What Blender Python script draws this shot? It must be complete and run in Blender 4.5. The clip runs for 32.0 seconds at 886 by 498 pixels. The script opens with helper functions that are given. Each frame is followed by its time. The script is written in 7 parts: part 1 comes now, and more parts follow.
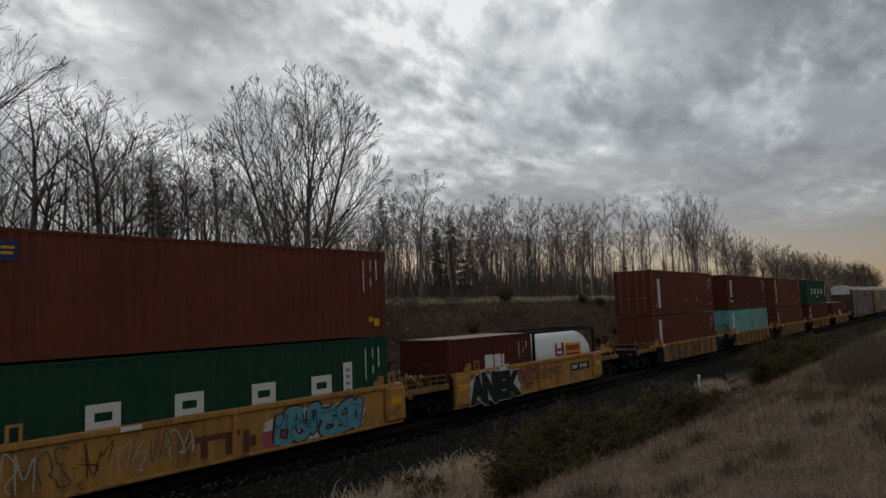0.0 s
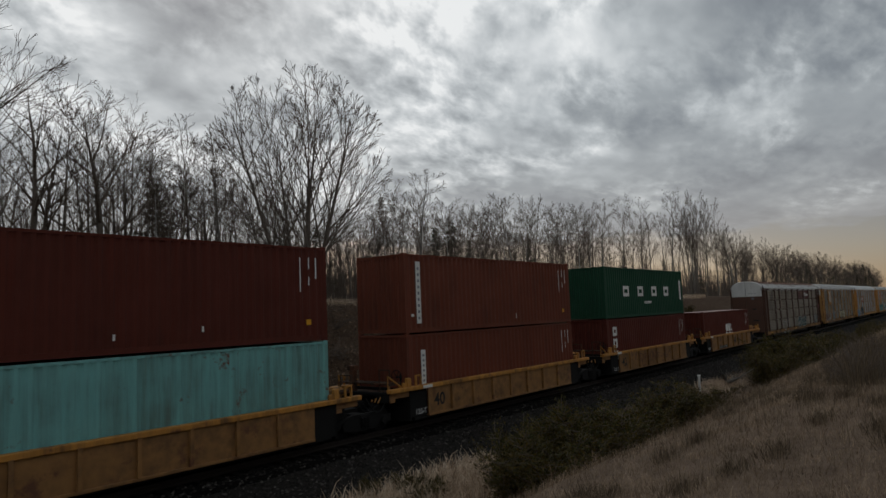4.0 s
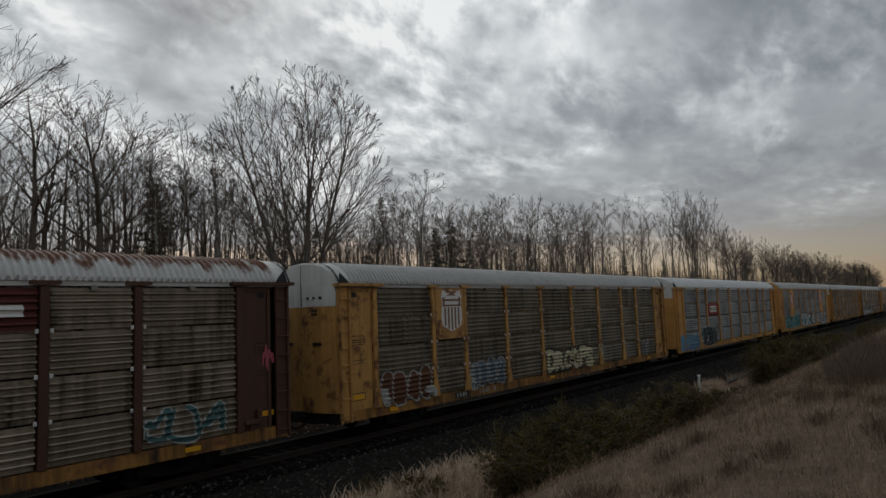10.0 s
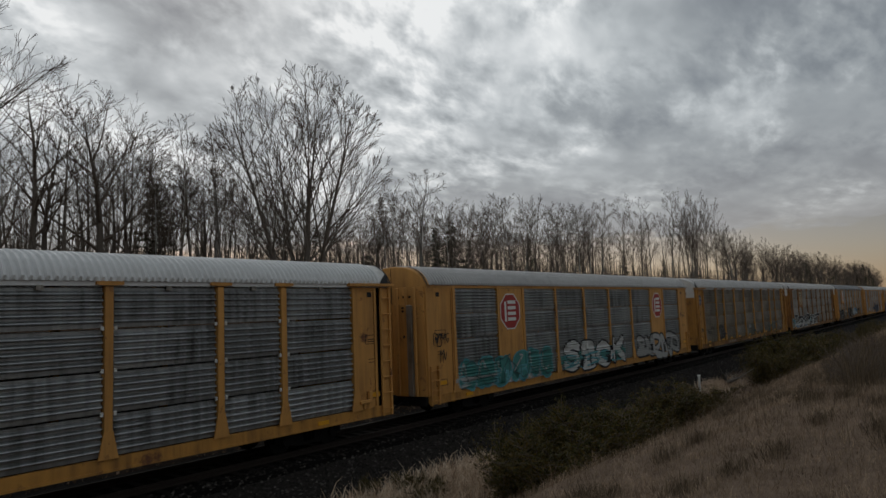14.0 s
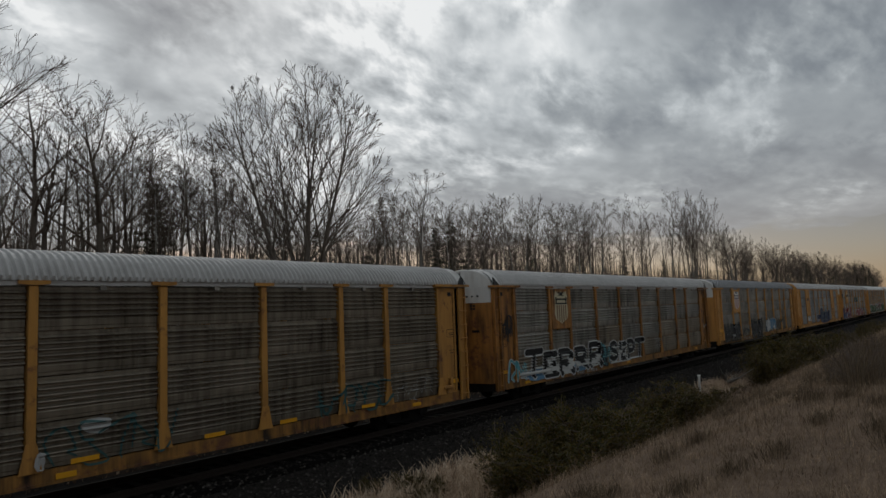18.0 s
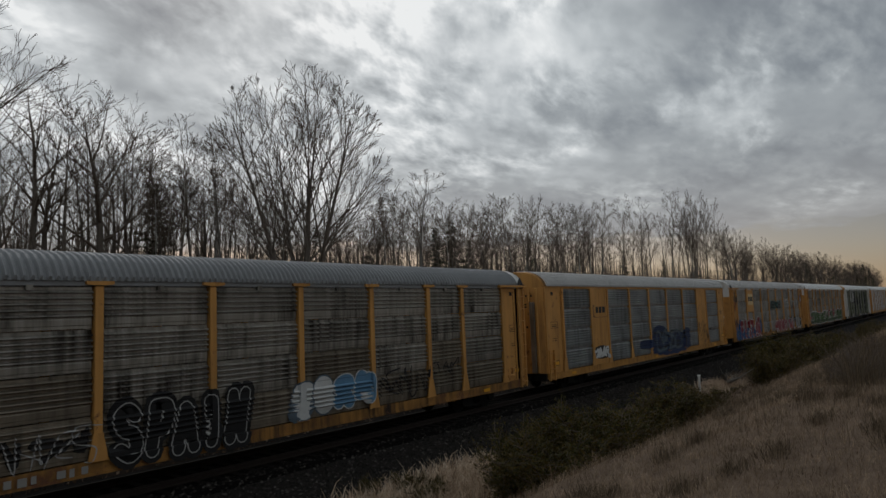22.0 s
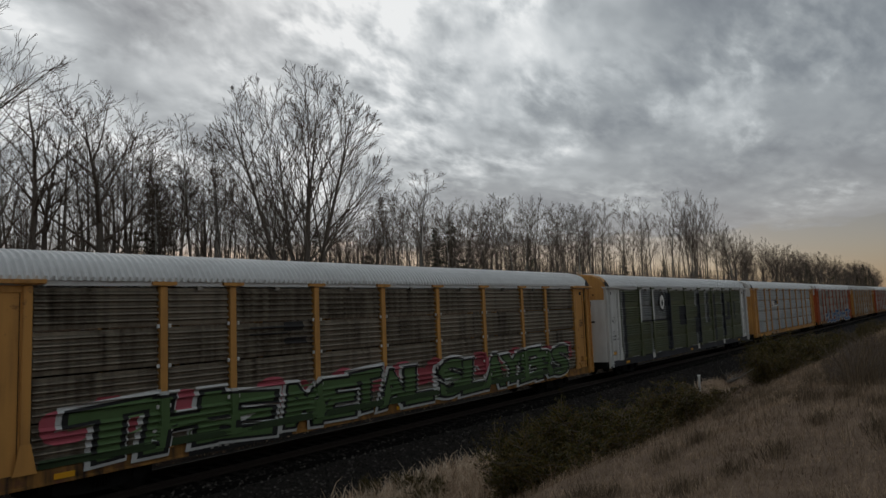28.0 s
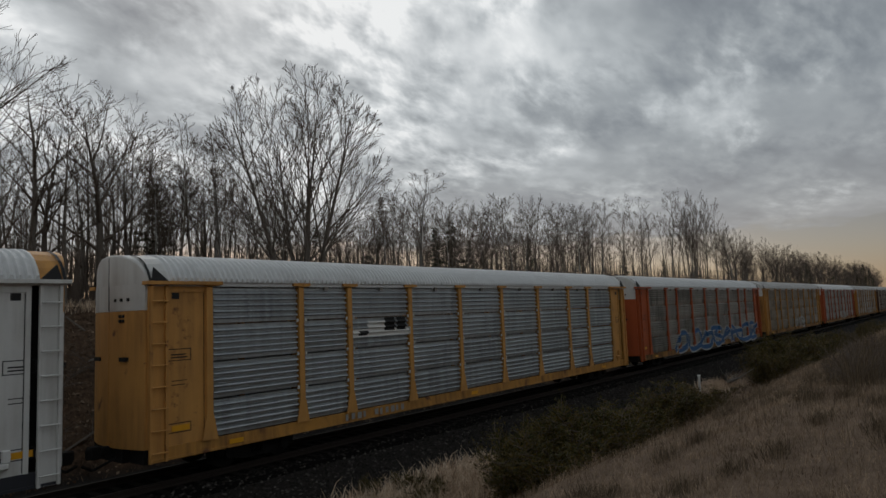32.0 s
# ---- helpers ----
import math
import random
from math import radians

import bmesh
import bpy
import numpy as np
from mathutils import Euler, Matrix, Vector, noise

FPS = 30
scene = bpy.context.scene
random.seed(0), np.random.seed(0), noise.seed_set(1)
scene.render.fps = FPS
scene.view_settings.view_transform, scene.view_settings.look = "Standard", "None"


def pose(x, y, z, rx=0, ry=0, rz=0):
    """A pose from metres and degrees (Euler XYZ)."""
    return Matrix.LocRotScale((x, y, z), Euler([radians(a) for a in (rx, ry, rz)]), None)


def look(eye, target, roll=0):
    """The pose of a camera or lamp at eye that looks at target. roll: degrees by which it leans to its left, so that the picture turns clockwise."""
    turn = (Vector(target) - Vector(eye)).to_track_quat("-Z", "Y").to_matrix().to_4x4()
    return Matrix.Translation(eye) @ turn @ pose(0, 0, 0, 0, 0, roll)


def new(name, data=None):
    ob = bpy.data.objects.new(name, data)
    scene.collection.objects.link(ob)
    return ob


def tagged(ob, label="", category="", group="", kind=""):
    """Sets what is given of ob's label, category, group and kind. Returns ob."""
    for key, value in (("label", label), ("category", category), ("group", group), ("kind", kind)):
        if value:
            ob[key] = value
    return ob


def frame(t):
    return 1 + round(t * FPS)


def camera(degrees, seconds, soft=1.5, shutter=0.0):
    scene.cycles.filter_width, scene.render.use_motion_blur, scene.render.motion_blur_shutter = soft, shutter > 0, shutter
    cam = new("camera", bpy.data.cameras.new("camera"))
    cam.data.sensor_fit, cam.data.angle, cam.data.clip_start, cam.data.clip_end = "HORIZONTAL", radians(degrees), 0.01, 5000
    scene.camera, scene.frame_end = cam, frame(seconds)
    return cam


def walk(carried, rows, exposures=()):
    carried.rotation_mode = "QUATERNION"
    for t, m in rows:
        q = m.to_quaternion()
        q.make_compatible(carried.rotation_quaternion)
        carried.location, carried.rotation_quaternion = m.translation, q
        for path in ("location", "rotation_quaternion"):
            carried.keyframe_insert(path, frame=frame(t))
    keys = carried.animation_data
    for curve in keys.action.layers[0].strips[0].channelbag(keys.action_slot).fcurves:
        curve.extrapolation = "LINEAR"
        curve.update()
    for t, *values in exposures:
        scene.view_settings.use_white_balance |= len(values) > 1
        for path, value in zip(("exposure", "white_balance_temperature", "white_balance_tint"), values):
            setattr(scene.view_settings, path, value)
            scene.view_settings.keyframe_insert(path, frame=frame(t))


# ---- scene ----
# The world: x along the railway, y across it, z = 0 at the top of the rails.
cam = camera(67.58, 32.0, soft=1.5, shutter=0.03)
EYE = Vector((0.0, 0.0, 3.95))


def eye_pose(yaw, pitch, roll):
    a, b = radians(yaw), radians(pitch)
    ahead = Vector((math.sin(a) * math.cos(b), math.cos(a) * math.cos(b), math.sin(b)))
    return look(EYE, EYE + ahead, roll)


HELD = eye_pose(51.253, 5.453, -2.241)
walk(cam, [(0.0, HELD), (32.0, HELD)], exposures=[(0.0, 0.0), (32.0, 0.0)])

SPEED = 13.714          # metres a second, towards -x
TRACK = 17.1            # y of the track's centre line


# ---- light ----
def tree_of(material):
    material.use_nodes = True
    nt = material.node_tree
    nt.nodes.clear()
    return nt


def node(nt, kind, **values):
    n = nt.nodes.new(kind)
    for key, value in values.items():
        if key in n.inputs:
            n.inputs[key].default_value = value
        else:
            setattr(n, key, value)
    return n


def ramp(nt, source, stops, smooth=False):
    r = nt.nodes.new("ShaderNodeValToRGB")
    els = r.color_ramp.elements
    while len(els) < len(stops):
        els.new(0.5)
    for e, (at, col) in zip(els, stops):
        e.position = at
        e.color = (*col, 1) if len(col) == 3 else col
    if smooth:
        r.color_ramp.interpolation = "EASE"
    nt.links.new(source, r.inputs["Fac"])
    return r.outputs["Color"]


def mixed(nt, fac, a, b, blend="MIX"):
    m = nt.nodes.new("ShaderNodeMix")
    m.data_type, m.blend_type = "RGBA", blend
    for socket, value in ((m.inputs["Factor"], fac), (m.inputs["A"], a), (m.inputs["B"], b)):
        if isinstance(value, bpy.types.NodeSocket):
            nt.links.new(value, socket)
        elif isinstance(value, (int, float)):
            socket.default_value = value
        else:
            socket.default_value = (*value, 1)
    return m.outputs["Result"]


def maths(nt, op, a, b=0.0, clamp=False):
    m = nt.nodes.new("ShaderNodeMath")
    m.operation, m.use_clamp = op, clamp
    for socket, value in zip(m.inputs, (a, b)):
        if isinstance(value, bpy.types.NodeSocket):
            nt.links.new(value, socket)
        else:
            socket.default_value = value
    return m.outputs[0]


def spot(nt, coords, scale, detail=3.0, rough=0.55, stretch=(1, 1, 1), turn=0.0, shift=(0, 0, 0), kind="POINT"):
    mp = nt.nodes.new("ShaderNodeMapping")
    mp.vector_type = kind
    mp.inputs["Scale"].default_value = stretch
    mp.inputs["Rotation"].default_value = (0, 0, turn)
    mp.inputs["Location"].default_value = shift
    nt.links.new(coords, mp.inputs["Vector"])
    n = nt.nodes.new("ShaderNodeTexNoise")
    n.inputs["Scale"].default_value, n.inputs["Detail"].default_value, n.inputs["Roughness"].default_value = scale, detail, rough
    nt.links.new(mp.outputs[0], n.inputs["Vector"])
    return n.outputs["Fac"]


SUN_TURN, SUN_UP = 33.0, 33.0      # degrees from +y towards +x; degrees over the horizon
world = bpy.data.worlds.new("overcast_evening")
scene.world = world
world.use_nodes = True
wt = world.node_tree
wt.nodes.clear()
sky = node(wt, "ShaderNodeTexSky", sky_type="NISHITA", sun_disc=False, sun_elevation=radians(SUN_UP),
           sun_rotation=radians(SUN_TURN), air_density=1.0, dust_density=1.0, ozone_density=1.0)
bg = node(wt, "ShaderNodeBackground", Strength=0.052)
wo = node(wt, "ShaderNodeOutputWorld")
warm = node(wt, "ShaderNodeMix", data_type="RGBA", blend_type="MULTIPLY")       # evening haze
warm.inputs["Factor"].default_value, warm.inputs["B"].default_value = 1.0, (1.0, 0.815, 0.755, 1)
wt.links.new(sky.outputs[0], warm.inputs["A"])
wt.links.new(warm.outputs["Result"], bg.inputs["Color"])
wt.links.new(bg.outputs[0], wo.inputs["Surface"])

sun_data = bpy.data.lights.new("sun", "SUN")
sun_data.energy, sun_data.angle, sun_data.color = 5.0, radians(25), (1.0, 0.96, 0.91)
sun = new("sun", sun_data)
a, b = radians(SUN_TURN), radians(SUN_UP)
sun.matrix_world = look((0, 0, 60), (-60 * math.sin(a) * math.cos(b), -60 * math.cos(a) * math.cos(b), 60 - 60 * math.sin(b)))


# ---- mesh helpers ----
def mesh_of(bm, name, material=None, smooth=False):
    me = bpy.data.meshes.new(name)
    bm.to_mesh(me)
    bm.free()
    if material:
        me.materials.append(material)
    if smooth:
        for p in me.polygons:
            p.use_smooth = True
    return me


def pydata(name, verts, faces, material=None, smooth=False):
    me = bpy.data.meshes.new(name)
    me.from_pydata(verts, [], faces)
    me.update()
    if material:
        me.materials.append(material)
    if smooth:
        for p in me.polygons:
            p.use_smooth = True
    return me


def put(name, me, parent=None, at=(0, 0, 0), label="", turn=0.0):
    """A mesh as an object, under a thing or part where one is given."""
    ob = new(name, me)
    ob.parent = parent
    ob.location = at
    if turn:
        ob.rotation_euler = (0, 0, radians(turn))
    if label:
        ob["label"] = label
    return ob


def part(name, bm, material, parent, label=""):
    return put(name, mesh_of(bm, name, material), parent, label=label)


def box(bm, x0, x1, y0, y1, z0, z1, bevel=0.0):
    vs = [bm.verts.new((x, y, z)) for x in (x0, x1) for y in (y0, y1) for z in (z0, z1)]
    fs = [bm.faces.new([vs[i] for i in q]) for q in
          ((0, 1, 3, 2), (4, 6, 7, 5), (0, 4, 5, 1), (2, 3, 7, 6), (0, 2, 6, 4), (1, 5, 7, 3))]
    if bevel:
        es = {e for f in fs for e in f.edges}
        bmesh.ops.bevel(bm, geom=list(es), offset=bevel, segments=1, affect="EDGES")
    return bm


def boxes(*rows, bevel=0.0):
    bm = bmesh.new()
    for r in rows:
        box(bm, *r, bevel=bevel)
    return bm


def prism(bm, ring, y0, y1):
    """A solid from a ring of (x, z), from y0 to y1."""
    lo = [bm.verts.new((x, y0, z)) for x, z in ring]
    hi = [bm.verts.new((x, y1, z)) for x, z in ring]
    bm.faces.new(lo)
    bm.faces.new(hi[::-1])
    n = len(ring)
    for i in range(n):
        bm.faces.new((lo[i], hi[i], hi[(i + 1) % n], lo[(i + 1) % n]))
    bmesh.ops.recalc_face_normals(bm, faces=bm.faces)
    return bm


def rod(bm, p, q, r, n=8):
    p, q = Vector(p), Vector(q)
    d = (q - p).normalized()
    u = d.orthogonal().normalized()
    w = d.cross(u)
    rings = []
    for c in (p, q):
        rings.append([bm.verts.new(c + r * (math.cos(k * math.tau / n) * u + math.sin(k * math.tau / n) * w)) for k in range(n)])
    for k in range(n):
        bm.faces.new((rings[0][k], rings[0][(k + 1) % n], rings[1][(k + 1) % n], rings[1][k]))
    bm.faces.new(rings[0][::-1])
    bm.faces.new(rings[1])
    return bm


# ---- materials ----
def surface(name, build, rough=0.7, metal=0.0, bump=None, spec=0.3):
    """build(nt, coords, info) gives the colour socket or value, and may give (colour, height, roughness)."""
    m = bpy.data.materials.new(name)
    nt = tree_of(m)
    out = node(nt, "ShaderNodeOutputMaterial")
    p = node(nt, "ShaderNodeBsdfPrincipled", Roughness=rough, Metallic=metal)
    p.inputs["Specular IOR Level"].default_value = spec
    nt.links.new(p.outputs[0], out.inputs[0])
    tc = node(nt, "ShaderNodeTexCoord")
    info = node(nt, "ShaderNodeObjectInfo")
    got = build(nt, tc.outputs["Object"], info)
    got = got if isinstance(got, tuple) else (got, None, None)
    if isinstance(got[0], bpy.types.NodeSocket):
        nt.links.new(got[0], p.inputs["Base Color"])
    if got[1] is not None:
        bn = node(nt, "ShaderNodeBump", Strength=bump[0], Distance=bump[1])
        nt.links.new(got[1], bn.inputs["Height"])
        nt.links.new(bn.outputs[0], p.inputs["Normal"])
    if len(got) > 2 and got[2] is not None:
        nt.links.new(got[2], p.inputs["Roughness"])
    return m


def painted(name, col, dirt=(0.06, 0.045, 0.035), wear=0.45, rough=0.55, rust=0.0, streak=True, vary=0.12, metal=0.0, ridge=0.0):
    """Weathered paint on steel: road dirt, vertical streaks, patches of rust (ridge: most of it on top), a slight change from piece to piece."""
    def build(nt, co, info):
        high = co
        apart = node(nt, "ShaderNodeVectorMath", operation="MULTIPLY_ADD")      # each piece has stains of its own
        nt.links.new(info.outputs["Random"], apart.inputs[0])
        apart.inputs[1].default_value = (61.0, 37.0, 23.0)
        nt.links.new(co, apart.inputs[2])
        co = apart.outputs[0]
        big = spot(nt, co, 0.6, 4, 0.6)
        fine = spot(nt, co, 14, 4, 0.65)
        run = spot(nt, co, 3.0, 3, 0.6, stretch=(1.6, 1.0, 0.12) if streak else (1, 1, 1))
        f = maths(nt, "MULTIPLY", ramp(nt, big, [(0.28, (0.08,) * 3), (0.64, (1, 1, 1))]), ramp(nt, run, [(0.35, (0.1,) * 3), (0.7, (1, 1, 1))]))
        f = maths(nt, "MULTIPLY", f, wear, True)
        base = mixed(nt, maths(nt, "MULTIPLY", info.outputs["Random"], vary), col, tuple(c * 0.55 for c in col))
        base = mixed(nt, maths(nt, "MULTIPLY", fine, 0.25), base, tuple(c * 0.6 for c in col))
        c = mixed(nt, f, base, dirt)
        if rust:
            r = spot(nt, co, 1.7, 6, 0.7, shift=(7, 3, 1), stretch=(1.6, 0.5, 0.5) if ridge else (1, 1, 1))
            if ridge:
                sep = node(nt, "ShaderNodeSeparateXYZ")
                nt.links.new(high, sep.inputs[0])
                r = maths(nt, "ADD", r, maths(nt, "MULTIPLY", maths(nt, "SUBTRACT", sep.outputs["Z"], ridge), 0.75))
            c = mixed(nt, ramp(nt, r, [(0.62 - 0.25 * rust, (0, 0, 0)), (0.72 - 0.2 * rust, (1, 1, 1))]), c, (0.13, 0.055, 0.03))
        return c, fine, ramp(nt, big, [(0.2, (rough - 0.08,) * 3), (0.8, (rough + 0.2,) * 3)])
    return surface(name, build, rough, metal, bump=(0.15, 0.004))


def plain(name, col, rough=0.7, metal=0.0, scale=9.0, amount=0.35):
    def build(nt, co, info):
        n = spot(nt, co, scale, 4, 0.6)
        return mixed(nt, maths(nt, "MULTIPLY", n, amount), col, tuple(c * 0.4 for c in col)), n, None
    return surface(name, build, rough, metal, bump=(0.1, 0.003))


def bark_like(name, dark, light, scale=3.0):
    def build(nt, co, info):
        n = spot(nt, co, scale, 5, 0.65, stretch=(3, 3, 0.6))
        c = mixed(nt, n, dark, light)
        return mixed(nt, maths(nt, "MULTIPLY", info.outputs["Random"], 0.5), c, tuple(0.6 * x for x in dark)), n, None
    return surface(name, build, 0.9, bump=(0.4, 0.02), spec=0.1)


def leafy(name, cols, rough=0.75, patch=0.0, size=0.5, other=0.0):
    """One colour for each blade or leaf, out of a ramp; patch: how far whole patches of that size are duller; other: change from plant to plant."""
    def build(nt, co, info):
        g = node(nt, "ShaderNodeNewGeometry")
        k = len(cols) - 1
        c = ramp(nt, g.outputs["Random Per Island"], [(i / k, c) for i, c in enumerate(cols)])
        dull = tuple(0.42 * x for x in cols[0])
        if patch:
            f = ramp(nt, spot(nt, co, size, 4, 0.6), [(0.38, (0, 0, 0)), (0.68, (1, 1, 1))])
            c = mixed(nt, maths(nt, "MULTIPLY", f, patch), c, dull)
        if other:
            c = mixed(nt, maths(nt, "MULTIPLY", info.outputs["Random"], other), c, (0.12, 0.085, 0.04))
        return c
    return surface(name, build, rough, spec=0.15)


BARK = bark_like("bark_dark_grey", (0.12, 0.1, 0.083), (0.26, 0.225, 0.19))
BARK_PALE = bark_like("bark_pale_birch", (0.16, 0.145, 0.13), (0.42, 0.40, 0.36))
TWIG = bark_like("twig_brown", (0.10, 0.078, 0.064), (0.2, 0.16, 0.13), 1.2)
BALLAST_STONE = leafy("ballast_stone", [(0.012, 0.0105, 0.0095), (0.023, 0.02, 0.018), (0.038, 0.033, 0.029), (0.017, 0.0145, 0.013), (0.1, 0.09, 0.08)], 0.95)
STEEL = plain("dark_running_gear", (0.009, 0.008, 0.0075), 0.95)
RAIL_STEEL = plain("rail_steel", (0.03, 0.022, 0.018), 0.7, 0.2)
TIE_WOOD = bark_like("creosoted_wood", (0.007, 0.006, 0.005), (0.016, 0.013, 0.011))


def ground_build(nt, co, info):
    n1 = spot(nt, co, 0.35, 5, 0.6)
    n2 = spot(nt, co, 5.0, 6, 0.7)
    n3 = spot(nt, co, 38.0, 4, 0.7)
    sep = node(nt, "ShaderNodeSeparateXYZ")
    nt.links.new(co, sep.inputs[0])
    grass = ramp(nt, n2, [(0.25, (0.09, 0.06, 0.04)), (0.5, (0.2, 0.14, 0.098)), (0.75, (0.31, 0.225, 0.16))])
    grass = mixed(nt, maths(nt, "MULTIPLY", n1, 0.6), grass, (0.075, 0.056, 0.046))
    stone = ramp(nt, n3, [(0.3, (0.008, 0.007, 0.0062)), (0.55, (0.021, 0.018, 0.016)), (0.75, (0.055, 0.048, 0.042))])
    # leaf mould on the bank beyond the track
    mould = ramp(nt, n2, [(0.28, (0.03, 0.019, 0.012)), (0.5, (0.075, 0.047, 0.03)), (0.68, (0.13, 0.084, 0.055)), (0.8, (0.24, 0.17, 0.12))])
    beyond = ramp(nt, maths(nt, "MULTIPLY", maths(nt, "SUBTRACT", sep.outputs["Y"], 17.1), 0.1), [(0.3, (0, 0, 0)), (0.4, (1, 1, 1))])
    grass = mixed(nt, beyond, grass, mould)
    # ballast lies on the bed between its two toes
    off = maths(nt, "ABSOLUTE", maths(nt, "SUBTRACT", sep.outputs["Y"], 17.1))
    off = maths(nt, "ADD", off, maths(nt, "MULTIPLY", maths(nt, "SUBTRACT", n1, 0.5), 2.2))
    bed = ramp(nt, maths(nt, "MULTIPLY", off, 0.1), [(0.45, (1, 1, 1)), (0.52, (0, 0, 0))])
    return mixed(nt, bed, grass, stone), maths(nt, "ADD", n2, n3), None


# the train's shade is put into this near-black stone colour, along with oil
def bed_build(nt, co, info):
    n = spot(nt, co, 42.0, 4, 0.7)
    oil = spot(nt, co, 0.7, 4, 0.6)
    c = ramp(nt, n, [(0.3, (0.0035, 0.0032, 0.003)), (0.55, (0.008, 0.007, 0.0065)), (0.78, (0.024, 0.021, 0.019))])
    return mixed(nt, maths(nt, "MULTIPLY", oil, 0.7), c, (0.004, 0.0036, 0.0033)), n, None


SHADED_OILY_BED = surface("oil_black_ballast", bed_build, 0.97, bump=(0.8, 0.04), spec=0.04)
GROUND = surface("dry_grass_and_ballast", ground_build, 0.95, bump=(0.7, 0.05), spec=0.1)


# ---- clouds ----
def cloud_material():
    m = bpy.data.materials.new("cloud_deck")
    nt = tree_of(m)
    out = node(nt, "ShaderNodeOutputMaterial")
    tc = node(nt, "ShaderNodeTexCoord")
    co = tc.outputs["Object"]
    sep = node(nt, "ShaderNodeSeparateXYZ")
    nt.links.new(co, sep.inputs[0])
    rad = maths(nt, "SQRT", maths(nt, "ADD", maths(nt, "MULTIPLY", sep.outputs["X"], sep.outputs["X"]), maths(nt, "MULTIPLY", sep.outputs["Y"], sep.outputs["Y"])))
    # the heaps are as deep as they are wide, so that far ones are not flattened to streaks
    pull = node(nt, "ShaderNodeVectorMath", operation="SCALE")
    nt.links.new(co, pull.inputs[0])
    nt.links.new(maths(nt, "POWER", maths(nt, "MULTIPLY", maths(nt, "MAXIMUM", rad, 200.0), 1 / 1600.0), -0.6), pull.inputs["Scale"])
    warp = node(nt, "ShaderNodeTexNoise", Scale=0.004, Detail=2.0)
    nt.links.new(pull.outputs[0], warp.inputs["Vector"])
    vm = node(nt, "ShaderNodeVectorMath", operation="MULTIPLY_ADD")
    nt.links.new(warp.outputs["Color"], vm.inputs[0])
    vm.inputs[1].default_value = (70, 70, 0)
    nt.links.new(pull.outputs[0], vm.inputs[2])
    wco = vm.outputs[0]
    big = spot(nt, wco, 0.0024, 3, 0.5, turn=0.9, shift=CLOUD_SHIFT, stretch=(1.0, 1.35, 1))
    mid = spot(nt, wco, 0.0062, 3, 0.5, turn=0.8, shift=(50, 20, 0), stretch=(1.0, 1.15, 1))
    fine = spot(nt, wco, 0.016, 3.6, 0.54, turn=0.8, stretch=(1.0, 1.5, 1))
    lumps = maths(nt, "MULTIPLY", maths(nt, "SUBTRACT", fine, 0.5), ramp(nt, spot(nt, pull.outputs[0], 0.0035, 2, 0.5, shift=(4, 7, 0)), [(0.36, (0.12,) * 3), (0.58, (1.0,) * 3)]))
    h = maths(nt, "ADD", maths(nt, "MULTIPLY", big, CLOUD_BIG), maths(nt, "ADD", maths(nt, "MULTIPLY", mid, 0.45), maths(nt, "MULTIPLY", lumps, 0.62)))
    # thinner cloud, and so more light, towards the hidden sun
    way = node(nt, "ShaderNodeVectorMath", operation="NORMALIZE")
    nt.links.new(co, way.inputs[0])
    dot = node(nt, "ShaderNodeVectorMath", operation="DOT_PRODUCT")
    nt.links.new(way.outputs[0], dot.inputs[0])
    u, e = radians(SUN_TURN), radians(SUN_UP)
    dot.inputs[1].default_value = (math.sin(u) * math.cos(e), math.cos(u) * math.cos(e), math.sin(e))
    # first two stops: unseen brighter cloud added behind the camera to fill the train
    near = ramp(nt, dot.outputs["Value"], [(0.0, (0.13,) * 3), (0.3, (0.1,) * 3), (0.6, (0.0,) * 3), (0.75, (0.035,) * 3), (0.84, (0.15,) * 3), (0.93, (0.268,) * 3), (1.0, (0.34,) * 3)])
    h = maths(nt, "ADD", h, near)
    col = ramp(nt, maths(nt, "MULTIPLY", maths(nt, "SUBTRACT", h, 0.452), 1.5), CLOUD_STOPS)
    # far cloud is veiled by warm evening haze
    veil = ramp(nt, maths(nt, "MULTIPLY", rad, 1 / 5000.0), [(0.3, (0, 0, 0)), (0.85, (0.5,) * 3)])
    col = mixed(nt, veil, col, (0.415, 0.39, 0.37))
    e = node(nt, "ShaderNodeEmission", Strength=1.0)
    nt.links.new(col, e.inputs["Color"])
    tr = node(nt, "ShaderNodeBsdfTransparent")
    # the deck thins out to its rim
    rim = maths(nt, "ADD", maths(nt, "MULTIPLY", rad, 1 / 5000.0), maths(nt, "MULTIPLY", maths(nt, "SUBTRACT", mid, 0.5), 0.5))
    thin = ramp(nt, rim, [(0.86, (0.08,) * 3), (1.02, (1, 1, 1))])
    mx = node(nt, "ShaderNodeMixShader")
    nt.links.new(thin, mx.inputs[0])
    nt.links.new(e.outputs[0], mx.inputs[1])
    nt.links.new(tr.outputs[0], mx.inputs[2])
    nt.links.new(mx.outputs[0], out.inputs[0])
    m.cycles.emission_sampling = "NONE"
    return m


